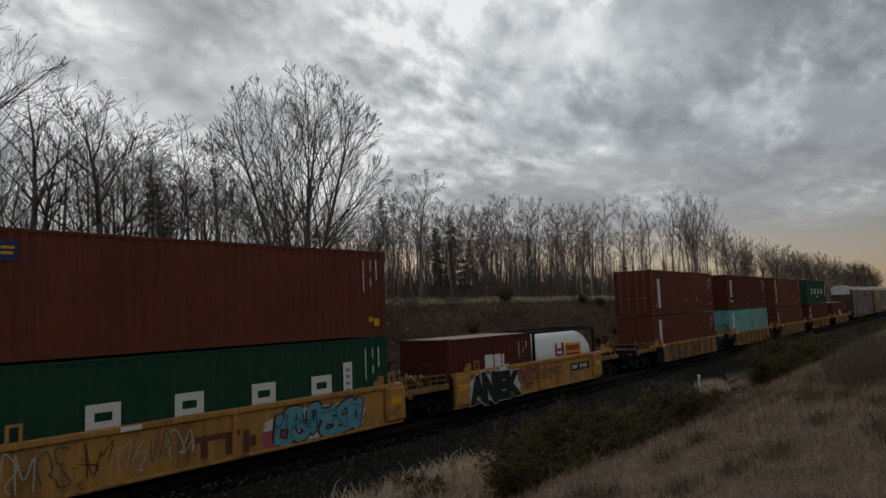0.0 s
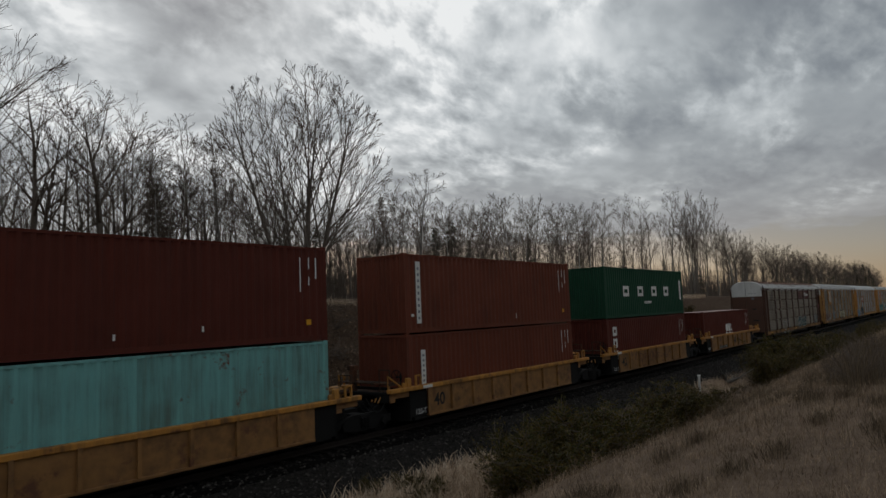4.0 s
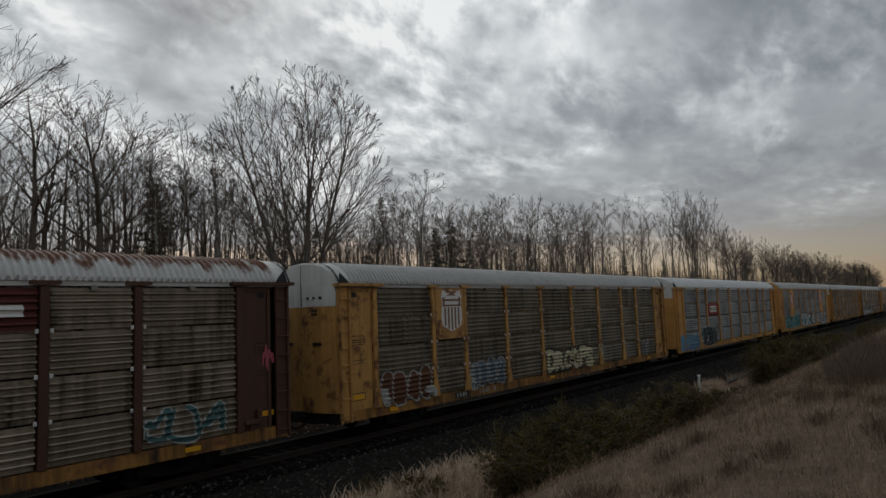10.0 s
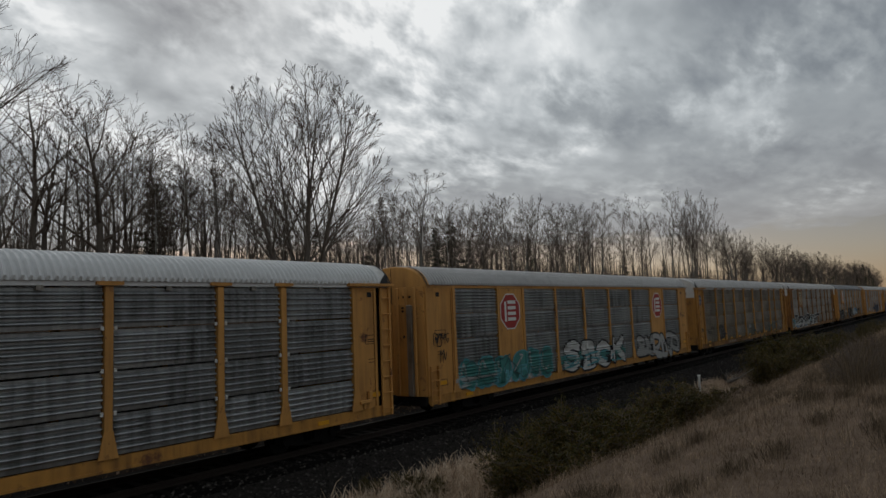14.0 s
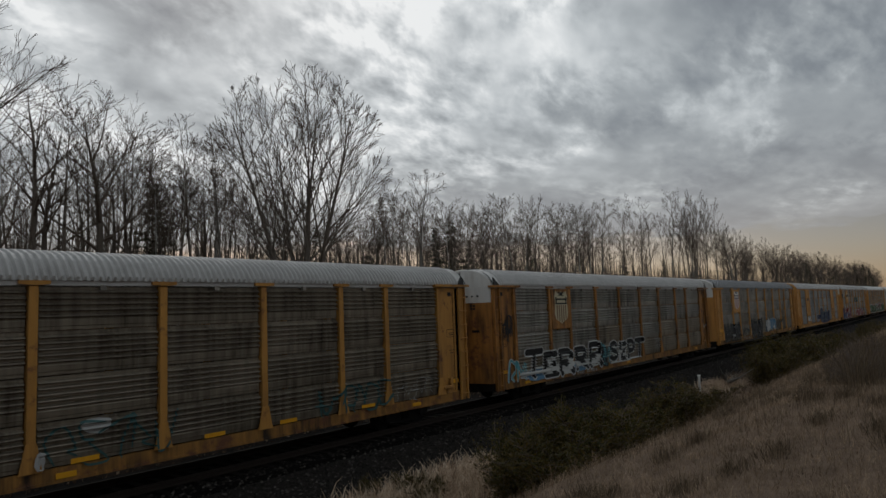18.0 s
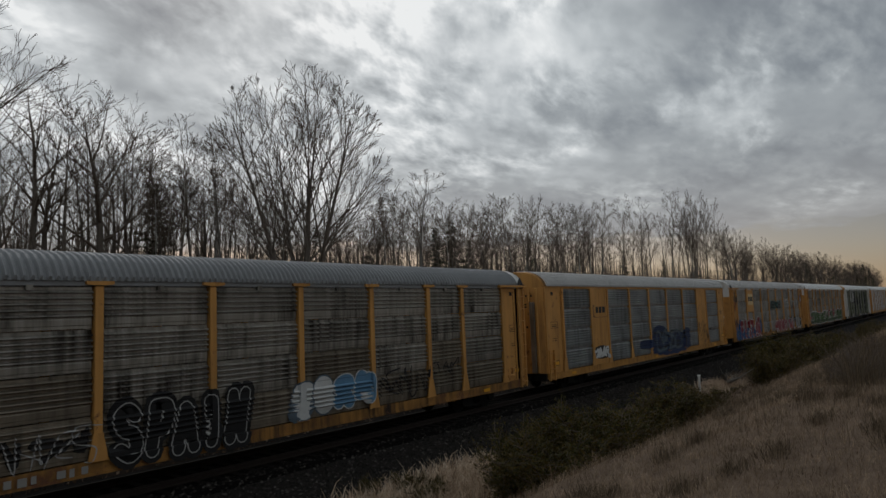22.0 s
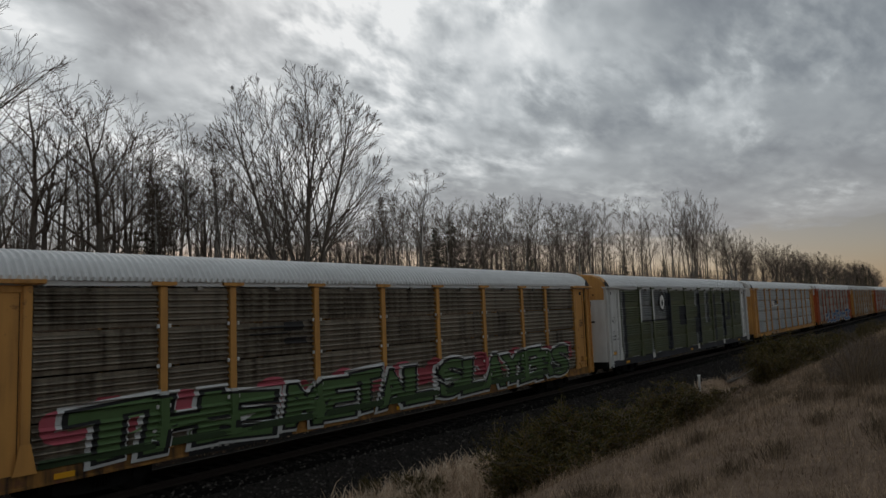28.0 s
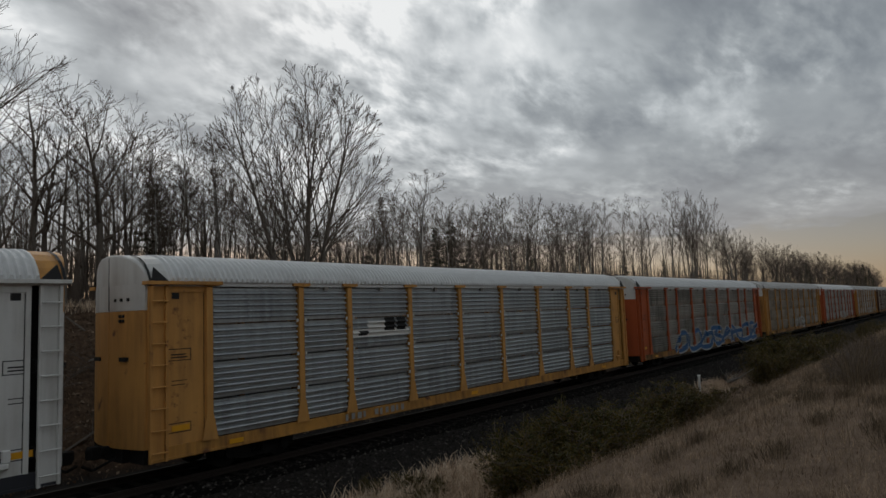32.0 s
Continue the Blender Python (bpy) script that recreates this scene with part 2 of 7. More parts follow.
CLOUD_Z = 470.0
CLOUD_BIG = 0.92
CLOUD_SHIFT = (0.9, 0.3, 0)
CLOUD_STOPS = [(0.06, (0.185, 0.208, 0.232)), (0.30, (0.25, 0.278, 0.302)), (0.52, (0.34, 0.372, 0.392)), (0.70, (0.49, 0.528, 0.548)), (0.86, (0.68, 0.715, 0.73)), (0.97, (0.86, 0.885, 0.89))]
ring = [(7200 * math.cos(k * math.tau / 48), 7200 * math.sin(k * math.tau / 48), CLOUD_Z) for k in range(48)]
cloud_deck = put("cloud_deck", pydata("cloud_deck", ring, [tuple(range(47, -1, -1))], cloud_material()))
tagged(cloud_deck, "broken grey cloud deck with brighter gaps drifting slowly", "cloud", kind="structure")

# ---- ground ----
# height of the ground across the railway, from the camera's slope to the wood
# the rise at y < -8 is unseen, added to dim light on the train
PROFILE = [(-3000, 40.0), (-400, 32.0), (-90, 18.0), (-30, 8.0), (-8, 3.2), (0, 2.3), (3.0, 1.85), (5.2, 1.32), (6.6, 0.35), (8.4, -0.35), (10.2, -0.6), (12.2, -0.58), (14.2, -0.42),
           (15.6, -0.24), (18.6, -0.24), (20.4, -0.7), (21.6, -0.75), (24.2, 1.2), (27.2, 3.2), (30.0, 4.68), (33, 4.8), (60, 5.4), (200, 7.0), (800, 9.0), (3000, 12.0)]


def profile(y):
    for (y0, z0), (y1, z1) in zip(PROFILE, PROFILE[1:]):
        if y <= y1:
            f = (y - y0) / (y1 - y0)
            return z0 + (z1 - z0) * f
    return PROFILE[-1][1]


def ground_z(x, y):
    z = profile(y)
    if y < -5:
        z += min(5.0, 0.3 * (-5 - y))           # unseen bank, added behind the camera to darken the train's near side
    rough = 0.0 if 14.0 < y < 20.2 else min(1.0, abs(y - 17.1) / 9.0)
    if 22.0 < y < 29.5:
        rough *= 1.9
    return z + rough * (0.16 * noise.noise((x * 0.16, y * 0.35, 0)) + 0.07 * noise.noise((x * 0.8, y * 0.9, 3)))


def build_ground():
    xs = [-3000, -800, -200, -60, -30] + [-12 + 0.5 * i for i in range(165)] + [71 + 2 * i for i in range(45)] + [165 + 12 * i for i in range(20)] + [480, 700, 1200, 3000]
    ys = [-3000, -400, -90, -60, -30, -18] + [-8 + i for i in range(7)] + [-0.5 + 0.4 * i for i in range(90)] + [36, 40, 46, 54, 64, 80, 120, 200, 400, 800, 3000]
    verts = [(x, y, ground_z(x, y)) for x in xs for y in ys]
    n = len(ys)
    faces = [(i * n + j, (i + 1) * n + j, (i + 1) * n + j + 1, i * n + j + 1) for i in range(len(xs) - 1) for j in range(n - 1)]
    g = put("ground", pydata("ground", verts, faces, GROUND, True))
    tagged(g, "brown dry grass slopes and dark ballast beside a railway", "ground", kind="structure")


build_ground()

# ---- paint ----
YELLOW = painted("weathered_yellow_paint", (0.61, 0.305, 0.082), (0.18, 0.09, 0.038), 0.65, rust=0.08)
YELLOW_DEEP = painted("amber_yellow_paint", (0.53, 0.26, 0.058), (0.11, 0.055, 0.026), 0.85, rust=0.16)
YELLOW_GRIMY = painted("grimy_brown_yellow_paint", (0.45, 0.2, 0.046), (0.05, 0.026, 0.014), 1.3, rust=0.3)
WELL_YELLOW = painted("grimy_orange_yellow_paint", (0.56, 0.25, 0.045), (0.07, 0.038, 0.02), 1.0, rust=0.2)
WELL_GRIMY = painted("grimy_brown_yellow_plate", (0.33, 0.163, 0.055), (0.08, 0.045, 0.025), 0.85, rust=0.3, streak=False)
DECK = painted("rusty_deck_paint", (0.055, 0.032, 0.02), (0.03, 0.022, 0.017), 0.8, 0.85, rust=0.4)
YELLOW_RUSTY = painted("rusting_yellow_paint", (0.56, 0.30, 0.085), (0.12, 0.06, 0.03), 0.7, rust=0.42)
ORANGE = painted("red_orange_paint", (0.42, 0.09, 0.025), (0.1, 0.03, 0.02), 0.5)
BROWN = painted("oxide_brown_paint", (0.09, 0.04, 0.024), (0.04, 0.025, 0.02), 0.5)
WHITE = painted("white_paint", (0.66, 0.66, 0.64), (0.2, 0.17, 0.14), 0.45)
GREY_PANEL = painted("galvanized_panel_grimy", (0.42, 0.395, 0.35), (0.03, 0.025, 0.02), 1.15, 0.42, vary=0.5, metal=0.75)
BLUE_PANEL = painted("galvanized_panel_blue_grey", (0.40, 0.415, 0.42), (0.045, 0.043, 0.04), 0.95, 0.4, vary=0.45, metal=0.75)
CLEAN_PANEL = painted("galvanized_panel_clean", (0.46, 0.49, 0.505), (0.13, 0.13, 0.13), 0.6, 0.38, vary=0.25, metal=0.75)
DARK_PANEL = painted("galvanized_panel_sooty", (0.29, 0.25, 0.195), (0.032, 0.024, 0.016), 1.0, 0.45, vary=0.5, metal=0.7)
PALE_PANEL = painted("galvanized_panel_pale", (0.40, 0.38, 0.34), (0.04, 0.033, 0.027), 1.1, 0.42, vary=0.4, metal=0.7)
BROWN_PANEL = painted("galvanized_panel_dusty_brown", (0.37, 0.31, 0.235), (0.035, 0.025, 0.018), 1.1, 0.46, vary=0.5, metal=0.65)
SILL = painted("grimy_sill_paint", (0.36, 0.175, 0.042), (0.028, 0.018, 0.012), 1.3, 0.65, rust=0.42)
RED_PANEL = painted("red_painted_panel", (0.30, 0.03, 0.024), (0.08, 0.02, 0.016), 0.6, 0.55, vary=0.1)
OXIDE_PANEL = painted("oxide_painted_panel", (0.12, 0.03, 0.022), (0.05, 0.02, 0.016), 0.6, 0.55, vary=0.1)
SILL_DARK = painted("dark_sill_paint", (0.03, 0.032, 0.04), (0.02, 0.017, 0.015), 0.6, 0.6)
GREEN_PANEL = painted("dark_green_painted_panel", (0.085, 0.098, 0.045), (0.17, 0.17, 0.12), 0.25, 0.5, vary=0.4)
ROOF_GREY = painted("galvanized_roof", (0.50, 0.495, 0.485), (0.2, 0.19, 0.18), 0.4, 0.4, streak=False)
ROOF_DARK = painted("galvanized_roof_dull", (0.26, 0.27, 0.28), (0.14, 0.14, 0.14), 0.4, 0.45, streak=False)
ROOF_WHITE = painted("whitewashed_roof", (0.70, 0.71, 0.71), (0.35, 0.34, 0.33), 0.3, 0.5, streak=False)
ROOF_RUST = painted("galvanized_roof_rusting", (0.62, 0.62, 0.61), (0.3, 0.28, 0.26), 0.4, 0.5, rust=0.45, streak=False, ridge=5.33)
RED_BOX = painted("oxide_red_container", (0.155, 0.036, 0.016), (0.055, 0.022, 0.014), 0.6, 0.68)
FADED_ROOF = painted("chalky_pink_roof", (0.42, 0.3, 0.28), (0.2, 0.13, 0.12), 0.5, 0.7, streak=False)
FADED_RED = painted("faded_red_door_gear", (0.34, 0.15, 0.12), (0.1, 0.04, 0.03), 0.5)
MAROON_BOX = painted("maroon_container", (0.105, 0.018, 0.0085), (0.04, 0.014, 0.010), 0.5, 0.7)
GREEN_BOX = painted("dark_green_container", (0.008, 0.058, 0.028), (0.012, 0.042, 0.024), 0.5, 0.72)
TEAL_BOX = painted("faded_teal_container", (0.2, 0.49, 0.47), (0.1, 0.14, 0.12), 0.85, 0.6, rust=0.08)
TANK_WHITE = painted("white_tank_shell", (0.72, 0.71, 0.69), (0.4, 0.37, 0.33), 0.4, 0.4)
CHALK = plain("white_lettering_paint", (0.74, 0.73, 0.70), 0.6)
GREY_CHALK = plain("worn_white_lettering", (0.30, 0.29, 0.27), 0.6)
INK = plain("black_lettering_paint", (0.012, 0.012, 0.012), 0.6)
GREY_INK = plain("grey_lettering_paint", (0.22, 0.23, 0.26), 0.6)
RED_SIGN = plain("red_sign_paint", (0.36, 0.035, 0.03), 0.55)
BLUE_SIGN = plain("navy_sign_paint", (0.02, 0.035, 0.12), 0.55)
AMBER = plain("amber_reflector", (0.75, 0.36, 0.02), 0.4)
SPRAY = {k: plain("spray_paint_" + k, c, 0.6, amount=0.5) for k, c in {
    "white": (0.62, 0.63, 0.62), "black": (0.015, 0.015, 0.016), "cyan": (0.12, 0.37, 0.42), "blue": (0.03, 0.11, 0.26),
    "red": (0.28, 0.018, 0.022), "pink": (0.46, 0.10, 0.13), "green": (0.085, 0.15, 0.055), "teal": (0.07, 0.27, 0.25),
    "silver": (0.42, 0.42, 0.41), "cream": (0.55, 0.50, 0.34), "rustbrown": (0.13, 0.05, 0.025), "navy": (0.022, 0.04, 0.11),
    "skyblue": (0.13, 0.27, 0.42), "bluegrey": (0.12, 0.16, 0.2), "soot": (0.028, 0.026, 0.026), "tealdark": (0.05, 0.12, 0.12), "orange": (0.42, 0.13, 0.02), "ink": (0.012, 0.014, 0.022),
    "crimson": (0.32, 0.06, 0.075), "greendark": (0.035, 0.06, 0.025), "greenlight": (0.15, 0.22, 0.1), "rustpale": (0.22, 0.12, 0.07)}.items()}

CACHE = {}


def cached(key, make):
    if key not in CACHE:
        CACHE[key] = make()
    return CACHE[key]


# ---- lettering and sprayed pieces; all lie in the plane y = 0 and face -y ----
def glyphs(text, size, bold):
    def make():
        cu = bpy.data.curves.new("glyph", "FONT")
        cu.body, cu.size, cu.offset, cu.fill_mode, cu.resolution_u = text, size, bold, "FRONT", 3
        ob = bpy.data.objects.new("glyph", cu)
        me = bpy.data.meshes.new_from_object(ob)
        got = [tuple(v.co) for v in me.vertices], [tuple(p.vertices) for p in me.polygons]
        bpy.data.objects.remove(ob)
        bpy.data.curves.remove(cu)
        bpy.data.meshes.remove(me)
        return got
    return cached(("glyphs", text, size, bold), make)


def flat(name, verts, faces, material, parent, label="", y=0.0):
    me = pydata(name, [(x, y, z) for x, z in verts], faces, material)
    return put(name, me, parent, label=label)


def stencil(name, text, x, z, size, material, parent, y, bold=0.0, label=""):
    vs, fs = glyphs(text, size, bold)
    return flat(name, [(x + a, z + b) for a, b, _ in vs], fs, material, parent, label, y)


def quad(verts, faces, x0, x1, z0, z1):
    n = len(verts)
    verts += [(x0, z0), (x1, z0), (x1, z1), (x0, z1)]
    faces.append((n, n + 1, n + 2, n + 3))


def bars(name, rows, material, parent, y, label=""):
    verts, faces = [], []
    for r in rows:
        quad(verts, faces, *r)
    return flat(name, verts, faces, material, parent, label, y)


def number_bars(x, z, w, h, n, parent, y, material=None, name="number_mark"):
    """Marks of unreadable numbers: slim upright bars with gaps."""
    step = w / n
    return bars(name, [(x + i * step, x + (i + 0.42 + 0.14 * (i % 3)) * step, z + 0.1 * h * (i % 2), z + h) for i in range(n) if i != 4], material or GREY_CHALK, parent, y)


def bumpy(rng, x0, x1, z0, z1, n):
    """A soft cloud of overspray as one outline: lobes round a long oval."""
    m = 14 * n
    out = []
    for j in range(m):
        a = j * math.tau / m
        c, s = math.cos(a), math.sin(a)
        k = 1.0 / max(abs(c) ** 6 + abs(s) ** 6, 0.2) ** (1 / 6)
        k *= 1.0 + 0.07 * abs(math.sin(a * n * 1.5)) + rng.uniform(-0.012, 0.012)
        out.append(((x0 + x1) / 2 + k * c * (x1 - x0) / 2, (z0 + z1) / 2 + k * s * (z1 - z0) / 2))
    return out


def piece(word, x0, x1, z0, z1, fill, edge, parent, y, seed=1, slope=0.0, bold=0.08, back=None, label="", spread=1.0, line=0.03):
    """A sprayed word: fat leaning letters with an outline, each letter a part, its fill under it."""
    rng = random.Random(seed)
    n = len(word)
    step, h = (x1 - x0) / n, z1 - z0
    if back:
        ring = bumpy(rng, x0 - 0.2, x1 + 0.25, z0 - 0.05, z1 + 0.2, max(4, n // 2 + 2))
        flat("graffiti_cloud", ring, [tuple(range(len(ring)))], SPRAY[back], parent, "", y + 0.006)
    for i, ch in enumerate(word):
        if ch == " ":
            continue
        lean, turn, tall, up = rng.uniform(-0.1, 0.22), rng.uniform(-0.08, 0.08), rng.uniform(0.9, 1.08), rng.uniform(-0.03, 0.06) * h
        base = glyphs(ch, 1.0, 0.0)[0]
        bx0, bx1 = min(v[0] for v in base), max(v[0] for v in base)
        bz0, bz1 = min(v[1] for v in base), max(v[1] for v in base)
        sx, sz = step * 0.9 * spread / max(bx1 - bx0, 0.25), h * tall / (bz1 - bz0)
        holder = parent
        for name, mat, dy, off in (("graffiti_letter", SPRAY[edge], -0.006 * (i % 3), bold + line), ("letter_fill", SPRAY[fill], -0.024 - 0.006 * (i % 3), bold)):
            vs, fs = glyphs(ch, 1.0, off)
            pts = []
            for a, b, _ in vs:
                px, pz = (a - bx0) * sx, (b - bz0) * sz
                px, pz = px + lean * pz, pz + turn * px
                pts.append((x0 + i * step + px, z0 + up + pz + slope * i * step))
            holder = flat(name, pts, fs, mat, holder, "", y + dy)


STROKES = {
    "A": ([(0.0, 0.0), (0.22, 0.6), (0.45, 1.0), (0.7, 0.6), (0.95, 0.0)], [(0.25, 0.36), (0.75, 0.36)]),
    "B": ([(0.08, 0.0), (0.08, 1.0)], [(0.08, 1.0), (0.7, 0.95), (0.72, 0.62), (0.2, 0.52)], [(0.2, 0.52), (0.9, 0.45), (0.85, 0.05), (0.08, 0.0)]),
    "C": ([(0.92, 0.85), (0.55, 1.0), (0.1, 0.75), (0.1, 0.25), (0.5, 0.0), (0.95, 0.15)],),
    "E": ([(0.1, 0.0), (0.1, 1.0)], [(0.1, 1.0), (0.9, 1.0)], [(0.1, 0.52), (0.75, 0.52)], [(0.1, 0.0), (0.92, 0.0)]),
    "F": ([(0.1, 0.0), (0.1, 1.0)], [(0.1, 1.0), (0.95, 1.0)], [(0.1, 0.52), (0.75, 0.52)]),
    "I": ([(0.45, 0.0), (0.5, 1.0)],),
    "K": ([(0.08, 0.0), (0.08, 1.0)], [(0.9, 1.0), (0.25, 0.45)], [(0.3, 0.52), (0.95, 0.0)]),
    "N": ([(0.06, 0.0), (0.08, 1.0)], [(0.08, 1.0), (0.9, 0.0)], [(0.9, 0.0), (0.92, 1.0)]),
    "O": ([(0.5, 1.0), (0.08, 0.75), (0.08, 0.25), (0.5, 0.0), (0.92, 0.25), (0.92, 0.75), (0.5, 1.0)],),
    "P": ([(0.1, 0.0), (0.1, 1.0)], [(0.1, 1.0), (0.75, 0.98), (0.9, 0.7), (0.65, 0.45), (0.15, 0.42)]),
    "R": ([(0.08, 0.0), (0.08, 1.0)], [(0.08, 1.0), (0.75, 0.98), (0.82, 0.68), (0.6, 0.5), (0.15, 0.48)], [(0.4, 0.48), (0.95, 0.0)]),
    "S": ([(0.92, 0.86), (0.55, 1.0), (0.1, 0.82), (0.3, 0.56), (0.75, 0.46), (0.92, 0.18), (0.5, 0.0), (0.05, 0.14)],),
    "T": ([(0.5, 0.0), (0.5, 0.95)], [(0.0, 1.0), (1.0, 1.0)]),
    "U": ([(0.08, 1.0), (0.1, 0.3), (0.5, 0.0), (0.9, 0.3), (0.92, 1.0)],),
    # signs that are no letters: a loop, a hook, a wave, two bumps and a knot
    "1": ([(0.9, 0.2), (0.4, 0.0), (0.05, 0.4), (0.35, 0.95), (0.8, 0.9), (0.75, 0.55), (0.4, 0.45)],),
    "2": ([(0.1, 0.95), (0.3, 0.4), (0.05, 0.05), (0.6, 0.1), (0.95, 0.45), (0.7, 0.95)],),
    "3": ([(0.0, 0.25), (0.35, 0.95), (0.55, 0.2), (0.95, 0.8), (0.8, 0.05)],),
    "4": ([(0.05, 0.0), (0.15, 0.8), (0.5, 0.95), (0.55, 0.5), (0.8, 0.95), (0.98, 0.3), (0.6, 0.02), (0.3, 0.25)],),
    "5": ([(0.1, 0.1), (0.5, 0.55), (0.95, 0.95), (0.55, 1.0), (0.15, 0.8), (0.6, 0.4), (0.95, 0.05)],),
}


def bubble(word, x0, x1, z0, z1, fill, edge, parent, y, seed=1, fat=0.34, line=0.07, shine=None, stagger=0.06):
    """A sprayed word of swollen, round-ended letters with an outline, each letter a part with its fill and shine."""
    rng = random.Random(seed)
    n = len(word)
    step, h = (x1 - x0) / n, z1 - z0
    w = fat * min(step, h)
    for i, ch in enumerate(word):
        if ch == " ":
            continue
        up, lean, size = rng.uniform(-stagger, stagger) * h, rng.uniform(-0.06, 0.12), rng.uniform(0.92, 1.06)
        paths = []
        for stroke in STROKES[ch]:
            pts = [(x0 + i * step + w / 2 + (step * 1.04 - w) * px + lean * pz * h, z0 + up + w / 2 + (h * size - w) * pz) for px, pz in stroke]
            if len(pts) == 2:
                pts.insert(1, ((pts[0][0] + pts[1][0]) / 2 + rng.uniform(-0.04, 0.04) * step, (pts[0][1] + pts[1][1]) / 2))
            paths.append(smooth_path(pts, 5))
        holder = parent
        for name, mat, dy, width in (("graffiti_letter", edge, -0.022 * i, w + 2 * line), ("letter_fill", fill, -0.01 - 0.022 * i, w), ("paint_shine", shine, -0.016 - 0.022 * i, 0.16 * w)):
            if not mat:
                continue
            verts, faces = [], []
            for q, path in enumerate(paths):
                if name == "paint_shine":
                    path = [(a - 0.26 * w, b + 0.2 * w) for a, b in path[1:max(3, len(path) // 2)]]
                for j, (px, pz) in enumerate(path):
                    k = len(verts)
                    m = 10 if name != "paint_shine" else 6
                    verts += [(px + width / 2 * math.cos(g * math.tau / m), y + dy - 0.0001 * j - 0.0012 * q, pz + width / 2 * math.sin(g * math.tau / m)) for g in range(m)]
                    faces.append(tuple(range(k, k + m)))
                    if j:
                        (ax, az) = path[j - 1]
                        d = math.hypot(px - ax, pz - az) or 1.0
                        ox, oz = -(pz - az) / d * width / 2, (px - ax) / d * width / 2
                        k = len(verts)
                        yy = y + dy - 0.0001 * j - 0.0012 * q - 0.0001
                        verts += [(ax + ox, yy, az + oz), (ax - ox, yy, az - oz), (px - ox, yy, pz - oz), (px + ox, yy, pz + oz)]
                        faces.append((k, k + 1, k + 2, k + 3))
            if name == "graffiti_letter":
                holder = put(name, pydata(name, verts, faces, SPRAY[mat]), parent)
            else:
                put(name, pydata(name, verts, faces, SPRAY[mat]), holder)


def strip(path, w):
    """A band of even width along a path, as one sheet."""
    verts, faces = [], []
    for i, (x, z) in enumerate(path):
        verts += [(x, z - w / 2), (x, z + w / 2)]
        if i:
            k = 2 * i
            faces.append((k - 2, k, k + 1, k - 1))
    return verts, faces


LETTERISH = [(0, 2, 6, 7, 1, 8), (2, 0, 8, 6), (6, 2, 1, 7, 8, 0), (0, 2, 4, 6, 8), (2, 6, 4, 5), (0, 3, 8, 7, 1), (6, 3, 1, 4, 7, 8, 5, 0), (2, 5, 6), (6, 2, 0, 8, 7, 4), (0, 2, 3, 7, 4, 8)]
NODES = ((0.1, 0.05), (0.15, 0.5), (0.1, 0.95), (0.5, 1.0), (0.55, 0.5), (0.5, 0.0), (0.9, 0.95), (0.85, 0.5), (0.9, 0.08))


def smooth_path(pts, n=5):
    out = []
    q = [pts[0]] + list(pts) + [pts[-1]]
    for i in range(1, len(q) - 2):
        for k in range(n):
            t = k / n
            out.append(tuple(0.5 * ((2 * q[i][j]) + (q[i + 1][j] - q[i - 1][j]) * t + (2 * q[i - 1][j] - 5 * q[i][j] + 4 * q[i + 1][j] - q[i + 2][j]) * t * t + (3 * q[i][j] - q[i - 1][j] - 3 * q[i + 1][j] + q[i + 2][j]) * t ** 3) for j in (0, 1)))
    out.append(tuple(pts[-1]))
    return out


def stroke_mesh(name, path, w, y, material):
    """One round-ended stroke of spray paint along a path."""
    verts, faces = [], []
    m = len(path)
    for i, (x, z) in enumerate(path):
        (xa, za), (xb, zb) = path[max(i - 1, 0)], path[min(i + 1, m - 1)]
        d = math.hypot(xb - xa, zb - za) or 1.0
        k = w * 0.5 * min(1.0, 0.55 + 0.3 * min(i, m - 1 - i))
        ox, oz = -(zb - za) / d * k, (xb - xa) / d * k
        yy = y - 0.00006 * i
        verts += [(x + ox, yy, z + oz), (x - ox, yy, z - oz)]
        if i:
            faces.append((2 * i - 2, 2 * i - 1, 2 * i + 1, 2 * i))
    return pydata(name, verts, faces, material)


def scrawl(n, x0, x1, z0, z1, fill, edge, parent, y, seed=1, w=0.14, slope=0.0):
    """Sprayed signs that cannot be read: fat looping strokes with an outline, each sign a part."""
    rng = random.Random(seed)
    step = (x1 - x0) / n
    for i in range(n):
        cx = x0 + i * step
        order = rng.choice(LETTERISH)
        if w > 0.1:
            order = order + (order[0],)
        path = smooth_path([(cx + step * (NODES[k][0] + rng.uniform(-0.34, 0.34)), z0 + (z1 - z0) * min(1.05, max(-0.05, NODES[k][1] + rng.uniform(-0.28, 0.28))) + slope * i * step) for k in order])
        holder = parent
        for name, mat, dy, width in (("graffiti_sign", edge, -0.004 * (i % 2), w * 1.7), ("sign_fill", fill, -0.012 - 0.004 * (i % 2), w)):
            if not mat:
                continue
            holder = put(name if edge else "graffiti_sign", stroke_mesh(name, path, width, y + dy, SPRAY[mat]), holder)


def blob(x0, x1, z0, z1, col, parent, y, seed=1, n=24, name="graffiti_cloud"):
    rng = random.Random(seed)
    verts = []
    for j in range(n):
        a = j * math.tau / n
        c, s = math.cos(a), math.sin(a)
        k = rng.uniform(0.9, 1.05) / max(abs(c) ** 3 + abs(s) ** 3, 0.4) ** (1 / 3)
        verts.append(((x0 + x1) / 2 + k * c * (x1 - x0) / 2, (z0 + z1) / 2 + k * s * (z1 - z0) / 2))
    return flat(name, verts, [tuple(range(n))], SPRAY[col] if col in SPRAY else col, parent, "", y)


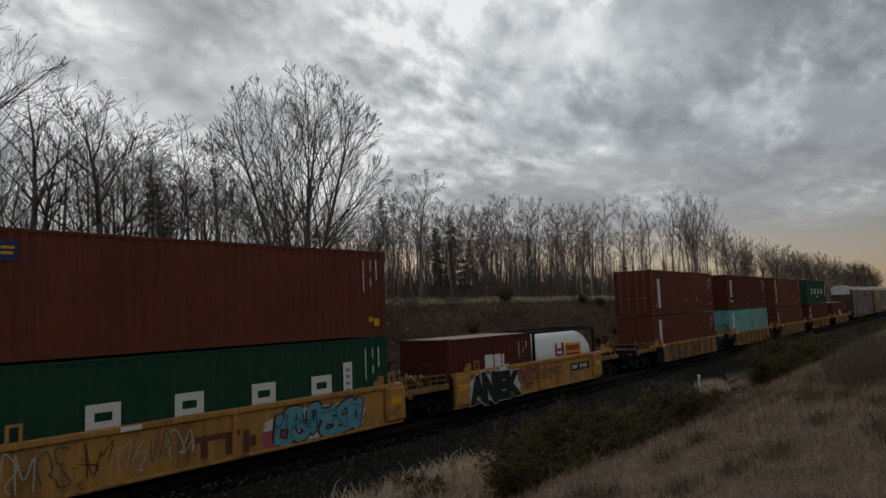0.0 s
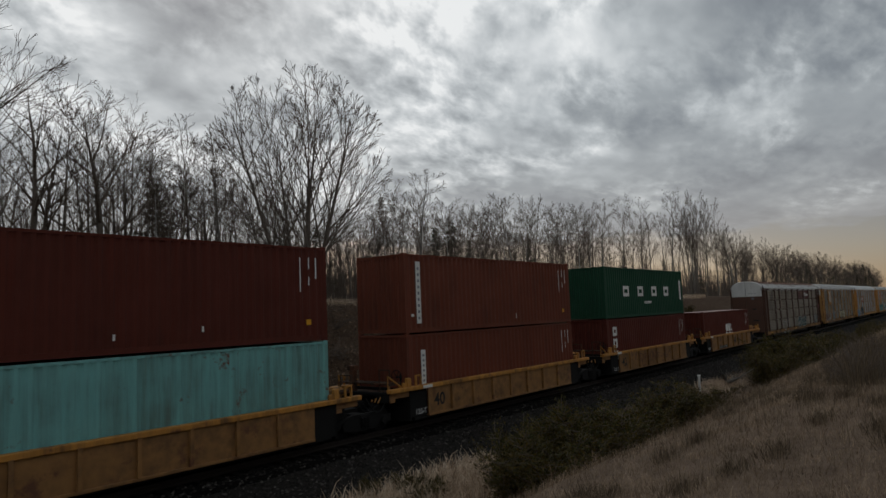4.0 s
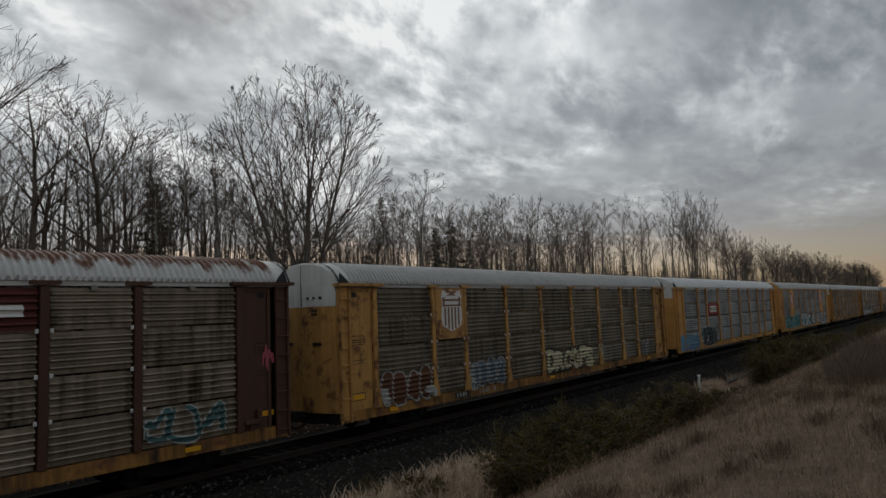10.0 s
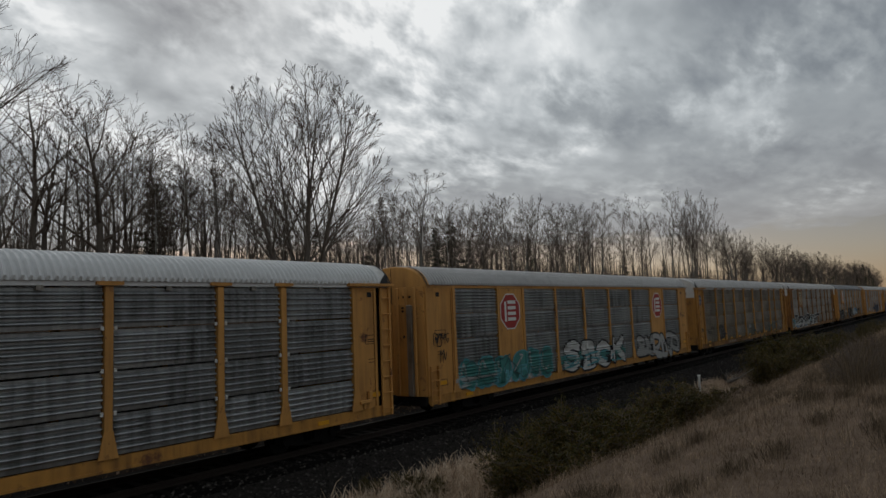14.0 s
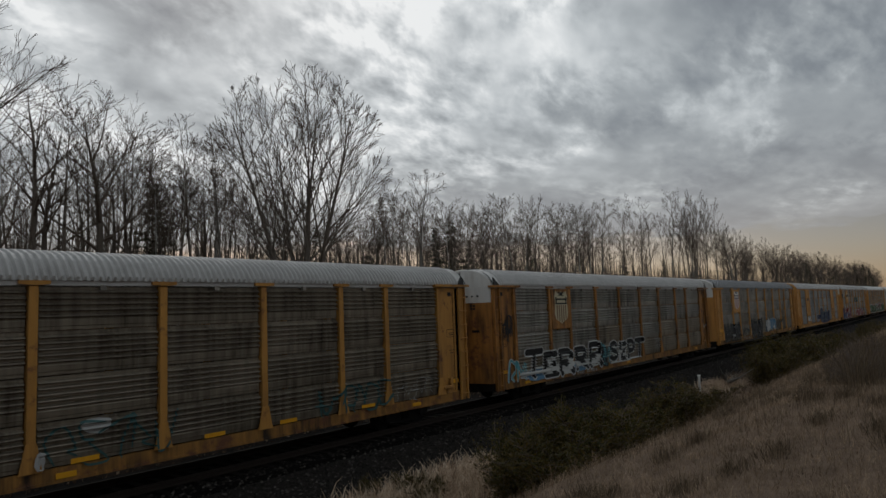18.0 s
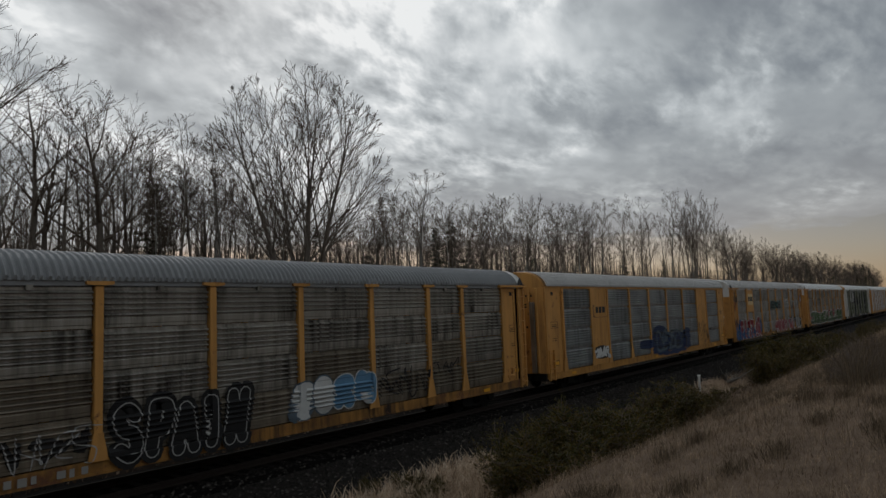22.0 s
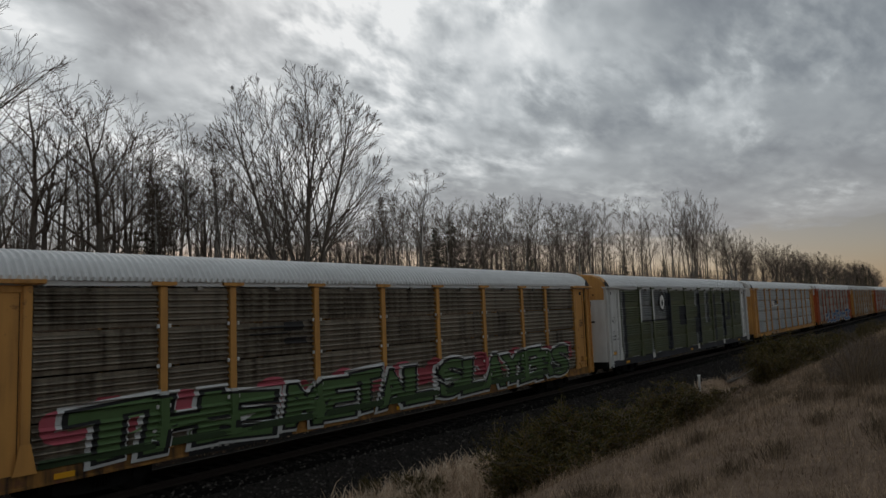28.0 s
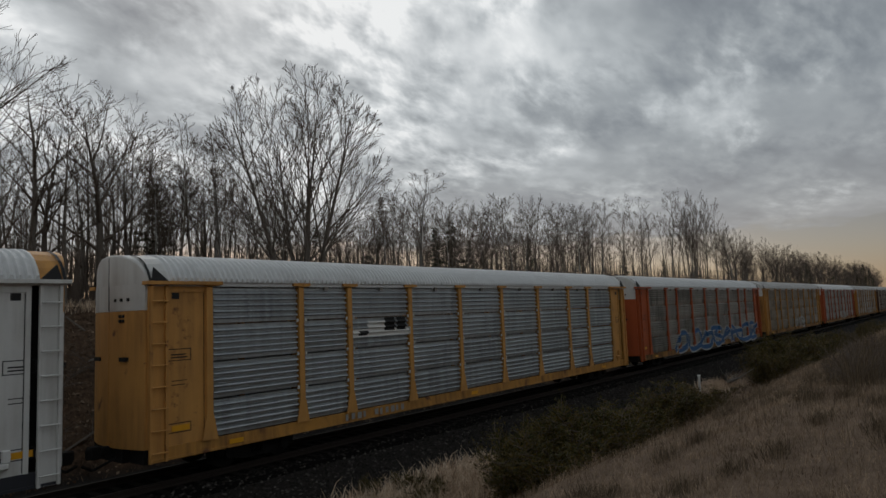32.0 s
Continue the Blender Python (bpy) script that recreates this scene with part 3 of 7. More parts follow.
# ---- running gear ----
def wheelset_mesh():
    bm = bmesh.new()
    rod(bm, (0, -1.05, 0), (0, 1.05, 0), 0.08, 8)
    for s in (-1, 1):
        rod(bm, (0, s * 0.72, 0), (0, s * 0.86, 0), 0.42, 20)
        rod(bm, (0, s * 0.69, 0), (0, s * 0.72, 0), 0.455, 20)
        for k in range(4):                       # hub bolts show the turning
            a = k * math.tau / 4
            rod(bm, (0.2 * math.cos(a), s * 0.85, 0.2 * math.sin(a)), (0.2 * math.cos(a), s * 0.875, 0.2 * math.sin(a)), 0.035, 6)
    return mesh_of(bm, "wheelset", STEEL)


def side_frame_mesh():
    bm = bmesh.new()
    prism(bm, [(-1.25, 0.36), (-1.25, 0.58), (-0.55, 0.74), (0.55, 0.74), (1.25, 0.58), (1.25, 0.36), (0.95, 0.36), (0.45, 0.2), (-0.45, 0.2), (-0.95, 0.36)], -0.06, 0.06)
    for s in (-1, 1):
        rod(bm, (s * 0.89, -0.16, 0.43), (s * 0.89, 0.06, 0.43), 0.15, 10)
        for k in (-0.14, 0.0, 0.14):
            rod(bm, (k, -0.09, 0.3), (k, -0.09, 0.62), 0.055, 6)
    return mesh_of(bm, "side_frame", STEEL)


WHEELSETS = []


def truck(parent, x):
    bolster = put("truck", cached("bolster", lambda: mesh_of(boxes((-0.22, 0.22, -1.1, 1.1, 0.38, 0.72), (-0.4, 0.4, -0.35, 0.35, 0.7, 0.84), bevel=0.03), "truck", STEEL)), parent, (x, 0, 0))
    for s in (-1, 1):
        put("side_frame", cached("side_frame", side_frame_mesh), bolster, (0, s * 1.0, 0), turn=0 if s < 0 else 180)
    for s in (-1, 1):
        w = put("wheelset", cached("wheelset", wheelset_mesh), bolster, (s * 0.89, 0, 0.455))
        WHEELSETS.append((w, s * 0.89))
    return bolster


def coupler_mesh():
    bm = boxes((-0.55, 0.1, -0.09, 0.09, 0.78, 0.98), (-0.75, -0.5, -0.16, 0.16, 0.72, 1.02), (-0.86, -0.72, -0.17, -0.03, 0.74, 1.0), bevel=0.03)
    rod(bm, (-0.2, -0.3, 0.72), (-0.75, -0.22, 0.5), 0.035, 6)
    rod(bm, (-0.75, -0.22, 0.5), (-0.95, -0.1, 0.62), 0.035, 6)
    return mesh_of(bm, "coupler", STEEL)


# ---- autoracks ----
POSTS = [1.63, 4.65, 6.6, 9.5, 12.4, 15.3, 18.25, 21.15, 23.2, 26.0]
BODY = 27.65
TIERS = [(0.98, 1.925), (1.955, 2.895), (2.925, 3.865), (3.895, 4.835)]
SIDE = -1.355           # face of the panels
SIDES = {}              # make of each car's screens


def rib_profile(h, ribs, low, rail):
    """Heights and depths of a side screen: a flat rim, a plain band, then half-round ribs with flat valleys."""
    zs = [(0.0, 0.0), (0.04, 0.0)]
    band = low * h
    if rail:
        zs += [(0.3 * band, 0.0), (0.3 * band + 0.015, -rail), (band - 0.03, -rail), (band, 0.0)]
    pitch = (h - band - 0.05) / ribs
    for i in range(ribs):
        z = band + i * pitch
        zs += [(z + 0.2 * pitch, 0.0), (z + 0.3 * pitch, -0.06), (z + 0.42 * pitch, -0.08), (z + 0.58 * pitch, -0.064), (z + 0.86 * pitch, 0.0)]
    return zs + [(h - 0.03, 0.0), (h, 0.0)]


def corrugated(w, h, material, ribs, low, rail):
    """A side screen: horizontal ribs, a flat rim, and a little thickness."""
    def make():
        zs = rib_profile(h, ribs, low, rail)
        verts = [(x, y, z) for z, y in zs for x in (0.0, w)]
        faces = [(2 * i, 2 * i + 1, 2 * i + 3, 2 * i + 2) for i in range(len(zs) - 1)]
        k = len(verts)
        verts += [(0, 0.05, 0), (w, 0.05, 0), (w, 0.05, h), (0, 0.05, h)]
        faces += [(0, k, k + 1, 1), (2 * len(zs) - 2, 2 * len(zs) - 1, k + 2, k + 3), (k, k + 3, k + 2, k + 1)]
        return pydata("side_panel", verts, faces, material)
    return cached(("panel", round(w, 3), round(h, 3), material.name, ribs, low), make)


PAINTED_ON = ("graffiti", "letter_fill", "sign_fill", "green_band", "paint_bar", "faded_badge", "dark_letter", "pale_letter", "painted_logo", "worn_edge", "plate_edge", "paint_shine", "halo_spot")


def half_of(ring, axis, c, low):
    """The part of a convex ring of points on one side of a level."""
    out = []
    for p, q in zip(ring, ring[1:] + ring[:1]):
        a, b = p[axis] - c, q[axis] - c
        if low:
            a, b = -a, -b
        if a >= 0:
            out.append(p)
        if (a > 0 and b < 0) or (a < 0 and b > 0):
            t = a / (a - b)
            out.append(tuple(u + (v - u) * t for u, v in zip(p, q)))
    return out


def sliced(ring, axis, cuts):
    """A convex ring cut at each level that crosses it."""
    lo, hi = min(p[axis] for p in ring), max(p[axis] for p in ring)
    out = []
    for c in cuts:
        if lo + 0.001 < c < hi - 0.001:
            out.append(half_of(ring, axis, c, True))
            ring = half_of(ring, axis, c, False)
            lo = c
    out.append(ring)
    return [r for r in out if len(r) > 2]


def lay_on_side(car, screen, flush, short):
    """Lay sprayed paint over the ribs, posts and sill of a car's near side."""
    levels = []
    for z0, z1 in TIERS:
        levels += [(z0 + z, y) for z, y in rib_profile(z1 - z0 - short, *screen)]
    zs = [0.95, 0.965] + [z for z, _ in levels]
    half = 0.08 if flush else 0.1
    xs = sorted(p + k * d for p in POSTS for k in (-1, 1) for d in (half, half + 0.03))

    def face(x, z):
        if z < 0.957:
            return -0.079
        if x < POSTS[0] - half - 0.02 or x > POSTS[-1] + half + 0.02:
            return -0.095 if flush else -0.056
        gap, i = min((abs(x - p), i) for i, p in enumerate(POSTS))
        foot = max(half, 0.25 - 0.23 * (z - 0.93)) if z < 1.57 else half
        if gap < foot + 0.012:
            return -0.117
        bay = sum(x > p for p in POSTS) - 1
        if flush and bay in (1, 7):
            return -0.068
        for (za, ya), (zb, yb) in zip(levels, levels[1:]):
            if z <= zb + 1e-6:
                return ya + (yb - ya) * min(1.0, max(0.0, (z - za) / max(zb - za, 1e-6)))
        return 0.0
    for ob in car.children_recursive:
        if ob.type != "MESH" or not ob.name.startswith(PAINTED_ON) or not ob.data.vertices or ob.data.vertices[0].co.y > -1.4385:
            continue
        polys = []
        for f in ob.data.polygons:
            ring = [tuple(ob.data.vertices[k].co) for k in f.vertices]
            if len(ring) > 12:
                # a cloud of paint: wedges round its middle
                mid = tuple(sum(p[a] for p in ring) / len(ring) for a in range(3))
                polys += [[mid, p, q] for p, q in zip(ring, ring[1:] + ring[:1])]
            else:
                polys.append(ring)
        for axis, cuts in ((0, xs), (2, zs)):
            polys = [bit for ring in polys for bit in sliced(ring, axis, cuts)]
        verts, faces, seen = [], [], {}
        for ring in polys:
            ids = []
            for x, y, z in ring:
                key = (round(x * 2500), round(y * 20000), round(z * 2500))
                if key not in seen:
                    seen[key] = len(verts)
                    verts.append((x, SIDE + face(x, z) - 0.004 - 0.4 * max(0.0, -1.43 - y), z))
                if seen[key] not in ids:
                    ids.append(seen[key])
            if len(ids) > 2:
                faces.append(tuple(ids))
        paint = ob.data.materials[0]
        ob.data = pydata(ob.data.name, verts, faces, paint)


def post_part(name, material):
    bm = bmesh.new()
    if name == "post":
        box(bm, -0.095, 0.095, -0.105, 0.1, 0.95, 4.86, bevel=0.012)
    elif name == "gusset":
        prism(bm, [(-0.24, 0.93), (0.24, 0.93), (0.21, 1.02), (0.105, 1.55), (-0.105, 1.55), (-0.21, 1.02)], -0.112, -0.08)
    elif name == "post_cap":
        prism(bm, [(-0.31, 4.965), (-0.31, 4.89), (-0.1, 4.87), (0.1, 4.87), (0.31, 4.89), (0.31, 4.965)], -0.15, -0.03)
    else:
        box(bm, -0.035, 0.035, -0.105, -0.06, -0.05, 0.05, bevel=0.01)
    return mesh_of(bm, name, material)


ROOF_RING = [(-1.47, 4.97), (-1.45, 5.03), (-1.33, 5.24), (-1.16, 5.42), (-0.92, 5.57), (-0.55, 5.68), (0.0, 5.72), (0.55, 5.68), (0.92, 5.57), (1.16, 5.42), (1.33, 5.24), (1.45, 5.03), (1.47, 4.97)]


def roof_mesh(material, hood):
    """Curved roof sheets with crosswise ribs; the two ends are plain hoods."""
    x0, x1 = hood, BODY - hood
    n = 640
    verts, faces = [], []
    m = len(ROOF_RING)
    for i in range(n + 1):
        x = x0 + (x1 - x0) * i / n
        up = (0.0, 0.0, 0.065, 0.065)[i % 4]
        for y, z in ROOF_RING:
            edge = 0.2 if z < 5.0 else 1.0
            verts.append((x, y * (1 + 0.7 * up * edge), z + 0.6 * up * edge))
    for i in range(n):
        for j in range(m - 1):
            a = i * m + j
            faces.append((a, a + m, a + m + 1, a + 1))
    return pydata("roof", verts, faces, material)


def hood_mesh(material, hood):
    """Roof hood over one end, with a flat end; made for the end at x = 0."""
    verts, faces = [], []
    m = len(ROOF_RING)
    cols = [(-0.30, 0.955, -0.05), (-0.27, 0.975, -0.012), (-0.2, 0.985, 0.0), (hood, 1.0, 0.008)]
    for x, s, dz in cols:
        for y, z in ROOF_RING:
            bow = 0.30 * (abs(y) / 1.46) ** 2 if x < -0.1 else 0.0
            verts.append((x + bow, y * s, z + dz * (z - 4.9) / 0.9))
    for i in range(len(cols) - 1):
        for j in range(m - 1):
            a = i * m + j
            faces.append((a, a + m, a + m + 1, a + 1))
    # the end face, closed by strips down to its foot
    k = len(verts)
    for y, z in ROOF_RING:
        verts.append((-0.30 + 0.30 * (abs(y) / 1.46) ** 2, y * 0.955, 4.93))
    for j in range(m - 1):
        faces.append((j, j + 1, k + j + 1, k + j))
    return pydata("roof_hood", verts, faces, material)


def rim_mesh():
    """Dark gap between hood and roof sheets, seen as a narrow arch."""
    verts, faces = [], []
    m = len(ROOF_RING)
    for x in (-0.02, 0.05):
        for y, z in ROOF_RING:
            verts.append((x, y * 1.012, z + 0.022 * (z - 4.9) / 0.9))
    for j in range(m - 1):
        faces.append((j, j + m, j + m + 1, j + 1))
    return pydata("roof_seam", verts, faces, INK)


def gap_mesh(side):
    """Black wedge standing for the shade in the corner between the hood and the first roof sheet."""
    bm = bmesh.new()
    for y0, y1 in ((1.478 * side, 1.40 * side),):
        vs = [bm.verts.new(p) for p in ((0.06, y0, 4.985), (0.5, y0, 4.985), (0.14, y1, 5.33))]
        ws = [bm.verts.new((v.co.x, v.co.y * 0.97, v.co.z)) for v in vs]
        bm.faces.new(vs), bm.faces.new(ws[::-1])
        for i in range(3):
            bm.faces.new((vs[i], ws[i], ws[(i + 1) % 3], vs[(i + 1) % 3]))
    bmesh.ops.recalc_face_normals(bm, faces=bm.faces)
    return mesh_of(bm, "hood_gap", INK)


def door_mesh(material, z0, z1, lo, hi):
    """One leaf of the bowed end doors."""
    bm = bmesh.new()
    n = 5
    front, back = [], []
    for i in range(n + 1):
        y = lo + (hi - lo) * i / n
        x = -0.29 + 0.30 * (abs(y) / 1.46) ** 2
        front.append((x, y))
        back.append((x + 0.12, y))
    ring = front + back[::-1]
    low = [bm.verts.new((x, y, z0)) for x, y in ring]
    top = [bm.verts.new((x, y, z1)) for x, y in ring]
    m = len(ring)
    for i in range(m):
        bm.faces.new((low[i], low[(i + 1) % m], top[(i + 1) % m], top[i]))
    bm.faces.new(low[::-1])
    bm.faces.new(top)
    bmesh.ops.recalc_face_normals(bm, faces=bm.faces)
    return mesh_of(bm, "end_door", material)


def ladder(parent, x, mat, w=0.46, y=-1.50, backed=True):
    back = (0.07, w - 0.07, 0.025, 0.04, 0.62, 4.88) if backed else (0.07, w - 0.07, -0.02, 0.04, 0.62, 0.72)
    lad = put("ladder", cached(("ladder", mat.name, w, backed), lambda: mesh_of(boxes(back), "ladder", mat)), parent, (x, y, 0))
    for sx in (0.0, w - 0.07):
        put("ladder_rail", cached(("lrail", mat.name), lambda: mesh_of(boxes((0, 0.07, -0.05, 0.04, 0.62, 4.88), bevel=0.008), "ladder_rail", mat)), lad, (sx, 0, 0))
    for k in range(8):
        put("rung", cached(("rung", mat.name, w), lambda: mesh_of(rod(bmesh.new(), (0.03, -0.085, 0), (w - 0.03, -0.085, 0), 0.022, 6), "rung", mat)), lad, (0, 0, 0.85 + 0.52 * k))
    return lad


def shell(name, mat, rows, bevel=0.0):
    return cached((name, mat.name, tuple(rows)), lambda: mesh_of(boxes(*rows, bevel=bevel), name, mat))


def autorack(label, frame_mat, panel_mat, roof_mat, end_mat=None, hood_mat=None, flush=False, sill_mat=None, brackets=True, tier_mats=None, plates=(), post_mat=None):
    """An enclosed car carrier, its front end at x = 0. plates: bays that carry a plain sheet instead of screens, with its lowest tier."""
    car = new("autorack_car")
    end_mat, hood_mat, sill_mat, post_mat = end_mat or frame_mat, hood_mat or WHITE, sill_mat or SILL, post_mat or frame_mat
    hood = 0.5 if not flush else 0.15
    screen = (6, 0.17, 0.05) if flush else (5, 0.08, 0.0) if brackets else (5, 0.25, 0.012)      # ribs, plain band, its fold
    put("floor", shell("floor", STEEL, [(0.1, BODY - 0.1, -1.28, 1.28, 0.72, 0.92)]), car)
    put("roof", cached(("roof", roof_mat.name, hood), lambda: roof_mesh(roof_mat, hood)), car)
    for turn, x in ((0, 0.0), (180, BODY)):
        put("roof_hood", cached(("hood", hood_mat.name, hood), lambda: hood_mesh(hood_mat, hood)), car, (x, 0, 0), turn=turn)
        put("roof_seam", cached("roof_seam", rim_mesh), car, (x, 0, 0), turn=turn)
        if not flush:
            put("hood_gap", cached(("hood_gap", turn), lambda: gap_mesh(-1 if turn == 0 else 1)), car, (x, 0, 0), turn=turn)
        put("hood_seam", cached("hood_seam", lambda: mesh_of(boxes((-0.306, -0.28, -0.012, 0.012, 4.3, 5.64)), "hood_seam", INK)), car, (x, 0, 0), turn=turn)
        for lo, hi in ((-1.33, -0.012), (0.012, 1.33)):
            d = put("end_door", cached(("door", end_mat.name, lo), lambda: door_mesh(end_mat, 0.95, 4.28, lo, hi)), car, (x, 0, 0), turn=turn)
            put("door_top", cached(("doortop", hood_mat.name, lo), lambda: door_mesh(hood_mat, 4.285, 4.93, lo, hi)), d)
            if lo < 0:
                marks = [] if x else [(-0.3 + 0.30 * (yy / 1.46) ** 2 - 0.012, -0.26 + 0.30 * (yy / 1.46) ** 2, -yy - 0.05, -yy + 0.035, z, z + 0.075) for z, yy in ((4.12, 0.5), (4.12, 0.62), (4.0, 0.5), (4.0, 0.62), (4.52, 0.3), (4.52, 0.55), (4.52, 0.8))]
                for mark in marks:
                    put("door_mark", shell("door_mark", GREY_INK if end_mat is BROWN else INK, [mark]), d)
            put("hinge_slot", cached(("slot", lo), lambda: mesh_of(boxes((-0.305 + 0.30 * (0.6 / 1.46) ** 2 - 0.03, -0.2 + 0.05, lo + 0.5, hi - 0.5, 3.05, 3.15)), "hinge_slot", INK)), d)
            if end_mat is BROWN:
                put("hinge_slot", cached(("slot2", lo), lambda: mesh_of(boxes((-0.305 + 0.30 * (0.6 / 1.46) ** 2 - 0.03, -0.15, lo + 0.3, hi - 0.5, 2.0, 2.1)), "hinge_slot", INK)), d)
            if flush:
                for q in range(3):
                    put("door_rib", cached(("drib", end_mat.name), lambda: mesh_of(boxes((-0.36, -0.28, -0.06, 0.06, 0.98, 4.9), bevel=0.025), "door_rib", end_mat)), d, (0, lo + 0.2 + 0.42 * q, 0))
                put("door_track", cached(("dtrack", lo), lambda: mesh_of(boxes((-0.40, -0.28, lo + 0.3, lo + 0.55, 0.98, 4.25), bevel=0.02), "door_track", PALE_PANEL)), d)
        put("coupler", cached("coupler", coupler_mesh), car, (x, 0, 0), turn=turn)
        put("end_sill", shell("end_sill", STEEL, [(-0.05, 0.15, -1.3, 1.3, 0.6, 0.93), (-0.22, -0.05, -0.6, 0.6, 0.6, 0.93)]), car, (x, 0, 0), turn=turn)
    for x in (3.3, BODY - 3.3):
        truck(car, x)
    edge = 0.08 if flush else 0.13
    for side, turn in ((-1, 0), (1, 180)):
        # parts of the far side are the near side's, turned about the middle of the car
        def at(x, w=0.0, y=SIDE, z=0.0):
            return (x, y, z) if side < 0 else (BODY - x, -y, z)
        def lay(name, me, x=0.0, y=SIDE, z=0.0):
            return put(name, me, car, at(x, 0, y, z), turn=turn)
        lay("side_sill", shell("side_sill", sill_mat, [(0.1, BODY - 0.1, -0.05, 0.05, 0.66, 0.95), (0.1, BODY - 0.1, -0.075, -0.02, 0.63, 0.69)]))
        lay("eave_rail", shell("eave_rail", frame_mat if flush else roof_mat, [(0.0, BODY, -0.07, 0.05, 4.86, 4.97)]))
        for x0 in (0.0, POSTS[-1]):
            right = x0 > 0
            w = BODY - POSTS[-1] if right else POSTS[0]
            if right and not flush:
                lay("ladder_bay", shell("ladder_bay", STEEL, [(w - 0.64, w - 0.02, 0.22, 0.26, 0.95, 4.86)]), x0)
                w -= 0.62
            lay("end_panel", shell("end_panel", frame_mat, [(0.02, w - 0.02, -0.02, 0.08, 0.95, 4.86)]), x0)
            lay("panel_frame", shell("panel_frame", frame_mat, [(0.02, 0.12, -0.05, -0.02, 0.95, 4.86), (w - 0.12, w - 0.02, -0.05, -0.02, 0.95, 4.86), (0.12, w - 0.12, -0.05, -0.02, 4.72, 4.86)]), x0)
            lay("panel_seam", shell("panel_seam", INK, [(0.125, 0.14, -0.0225, -0.019, 0.98, 4.7), (w - 0.14, w - 0.125, -0.0225, -0.019, 0.98, 4.7)]), x0)
            lay("lift_slot", shell("lift_slot", INK, [(0.62, 0.82, -0.026, -0.019, 4.54, 4.7)]), x0)
            for z0, z1 in ((3.0, 3.28), (1.24, 1.46)):
                lay("data_frame", shell("data_frame", INK, [(0.5, 1.14, -0.0235, -0.0195, z0, z0 + 0.02), (0.5, 1.14, -0.0235, -0.0195, z1, z1 + 0.02), (0.5, 0.52, -0.0235, -0.0195, z0 + 0.02, z1), (1.12, 1.14, -0.0235, -0.0195, z0 + 0.02, z1)]), x0)
            if right and side < 0 and not flush:
                lay("brake_bracket", cached(("bracket", frame_mat.name), lambda: mesh_of(boxes((0.1, 0.62, -0.16, -0.05, 1.12, 1.24), (0.5, 0.66, -0.14, -0.05, 1.24, 1.5), (0.28, 0.4, -0.12, -0.05, 0.95, 1.12), bevel=0.02), "brake_bracket", frame_mat)), x0)
            lay("warning_plate", shell("warning_plate", AMBER, [(0.62, 1.1, -0.027, -0.02, 1.28, 1.42)]), x0)
            if side < 0:
                for row in ((0.6, 1.04, 3.07, 3.1), (0.6, 1.0, 3.14, 3.17), (0.62, 1.02, 2.5, 2.52), (0.62, 0.98, 2.4, 2.42)):
                    lay("data_line", shell("data_line", INK, [(row[0], row[1], -0.024, -0.02, row[2], row[3])]), x0)
            if flush:
                lad = put("ladder", shell("ladder", frame_mat, [(0.05, 0.1, -0.1, 0, 0.6, 2.0), (0.5, 0.55, -0.1, 0, 0.6, 2.0)]), car, at(BODY - 0.6 if right else 0.05, 0, SIDE - 0.02), turn=turn)
                for k in range(4):
                    put("rung", shell("rung", frame_mat, [(0.05, 0.55, -0.12, -0.09, 0, 0.04)]), lad, (0, 0, 0.75 + 0.36 * k))
            else:
                lad = ladder(car, 0, frame_mat, backed=True)
                lad.location = at(BODY - 0.5 if right else 0.02, 0, -1.44)
                lad.rotation_euler = (0, 0, radians(turn))
                put("grab_platform", shell("grab_platform", frame_mat, [(-0.1, 1.95, -0.22, 0.06, 4.90, 4.985)]), car, at(BODY - 1.85 if right else 0.0, 0, SIDE), turn=turn)
        for i, x in enumerate(POSTS):
            if flush:
                lay("post", shell("post", frame_mat, [(-0.075, 0.075, -0.1, 0.05, 0.95, 4.86)]), x)
                lay("gusset", cached(("gusset", frame_mat.name), lambda: post_part("gusset", frame_mat)), x)
                continue
            pm = frame_mat if i in (0, 9) else post_mat
            post = lay("post", cached(("post", pm.name), lambda: post_part("post", pm)), x)
            gm = post_mat if 0 < i < 9 else frame_mat
            if frame_mat is not BROWN:
                put("gusset", cached(("gusset", gm.name), lambda: post_part("gusset", gm)), post)
            put("post_cap", cached(("cap", pm.name), lambda: post_part("post_cap", pm)), post)
            if brackets and 0 < i < 9 and side < 0:
                for z in (1.94, 2.91, 3.88):
                    for dx in (-0.15, 0.15):
                        put("bolt_plate", cached("bolt_plate", lambda: post_part("bolt_plate", WHITE)), post, (dx, 0, z))
        for b, (xa, xb) in enumerate(zip(POSTS, POSTS[1:])):
            if flush and b in (1, 7):
                lay("plain_panel", shell("plain_panel", frame_mat, [(0.075, xb - xa - 0.075, -0.06, 0.05, 0.96, 4.85), (0.9, 0.93, -0.066, -0.06, 1.0, 4.8)]), xa)
                continue
            for k, (z0, z1) in enumerate(TIERS):
                if b in plates and k >= 2 and side < 0:
                    continue
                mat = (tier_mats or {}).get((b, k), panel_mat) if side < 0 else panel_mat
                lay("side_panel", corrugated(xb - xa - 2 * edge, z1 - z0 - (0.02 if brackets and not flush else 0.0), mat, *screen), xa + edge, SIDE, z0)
        if not flush and side < 0:
            for xa, xb in zip(POSTS[1:-1], POSTS[2:]):
                lay("roof_clip", shell("roof_clip", PALE_PANEL, [(-0.07, 0.07, -0.1, -0.02, 4.76, 4.87)]), (xa + xb) / 2)
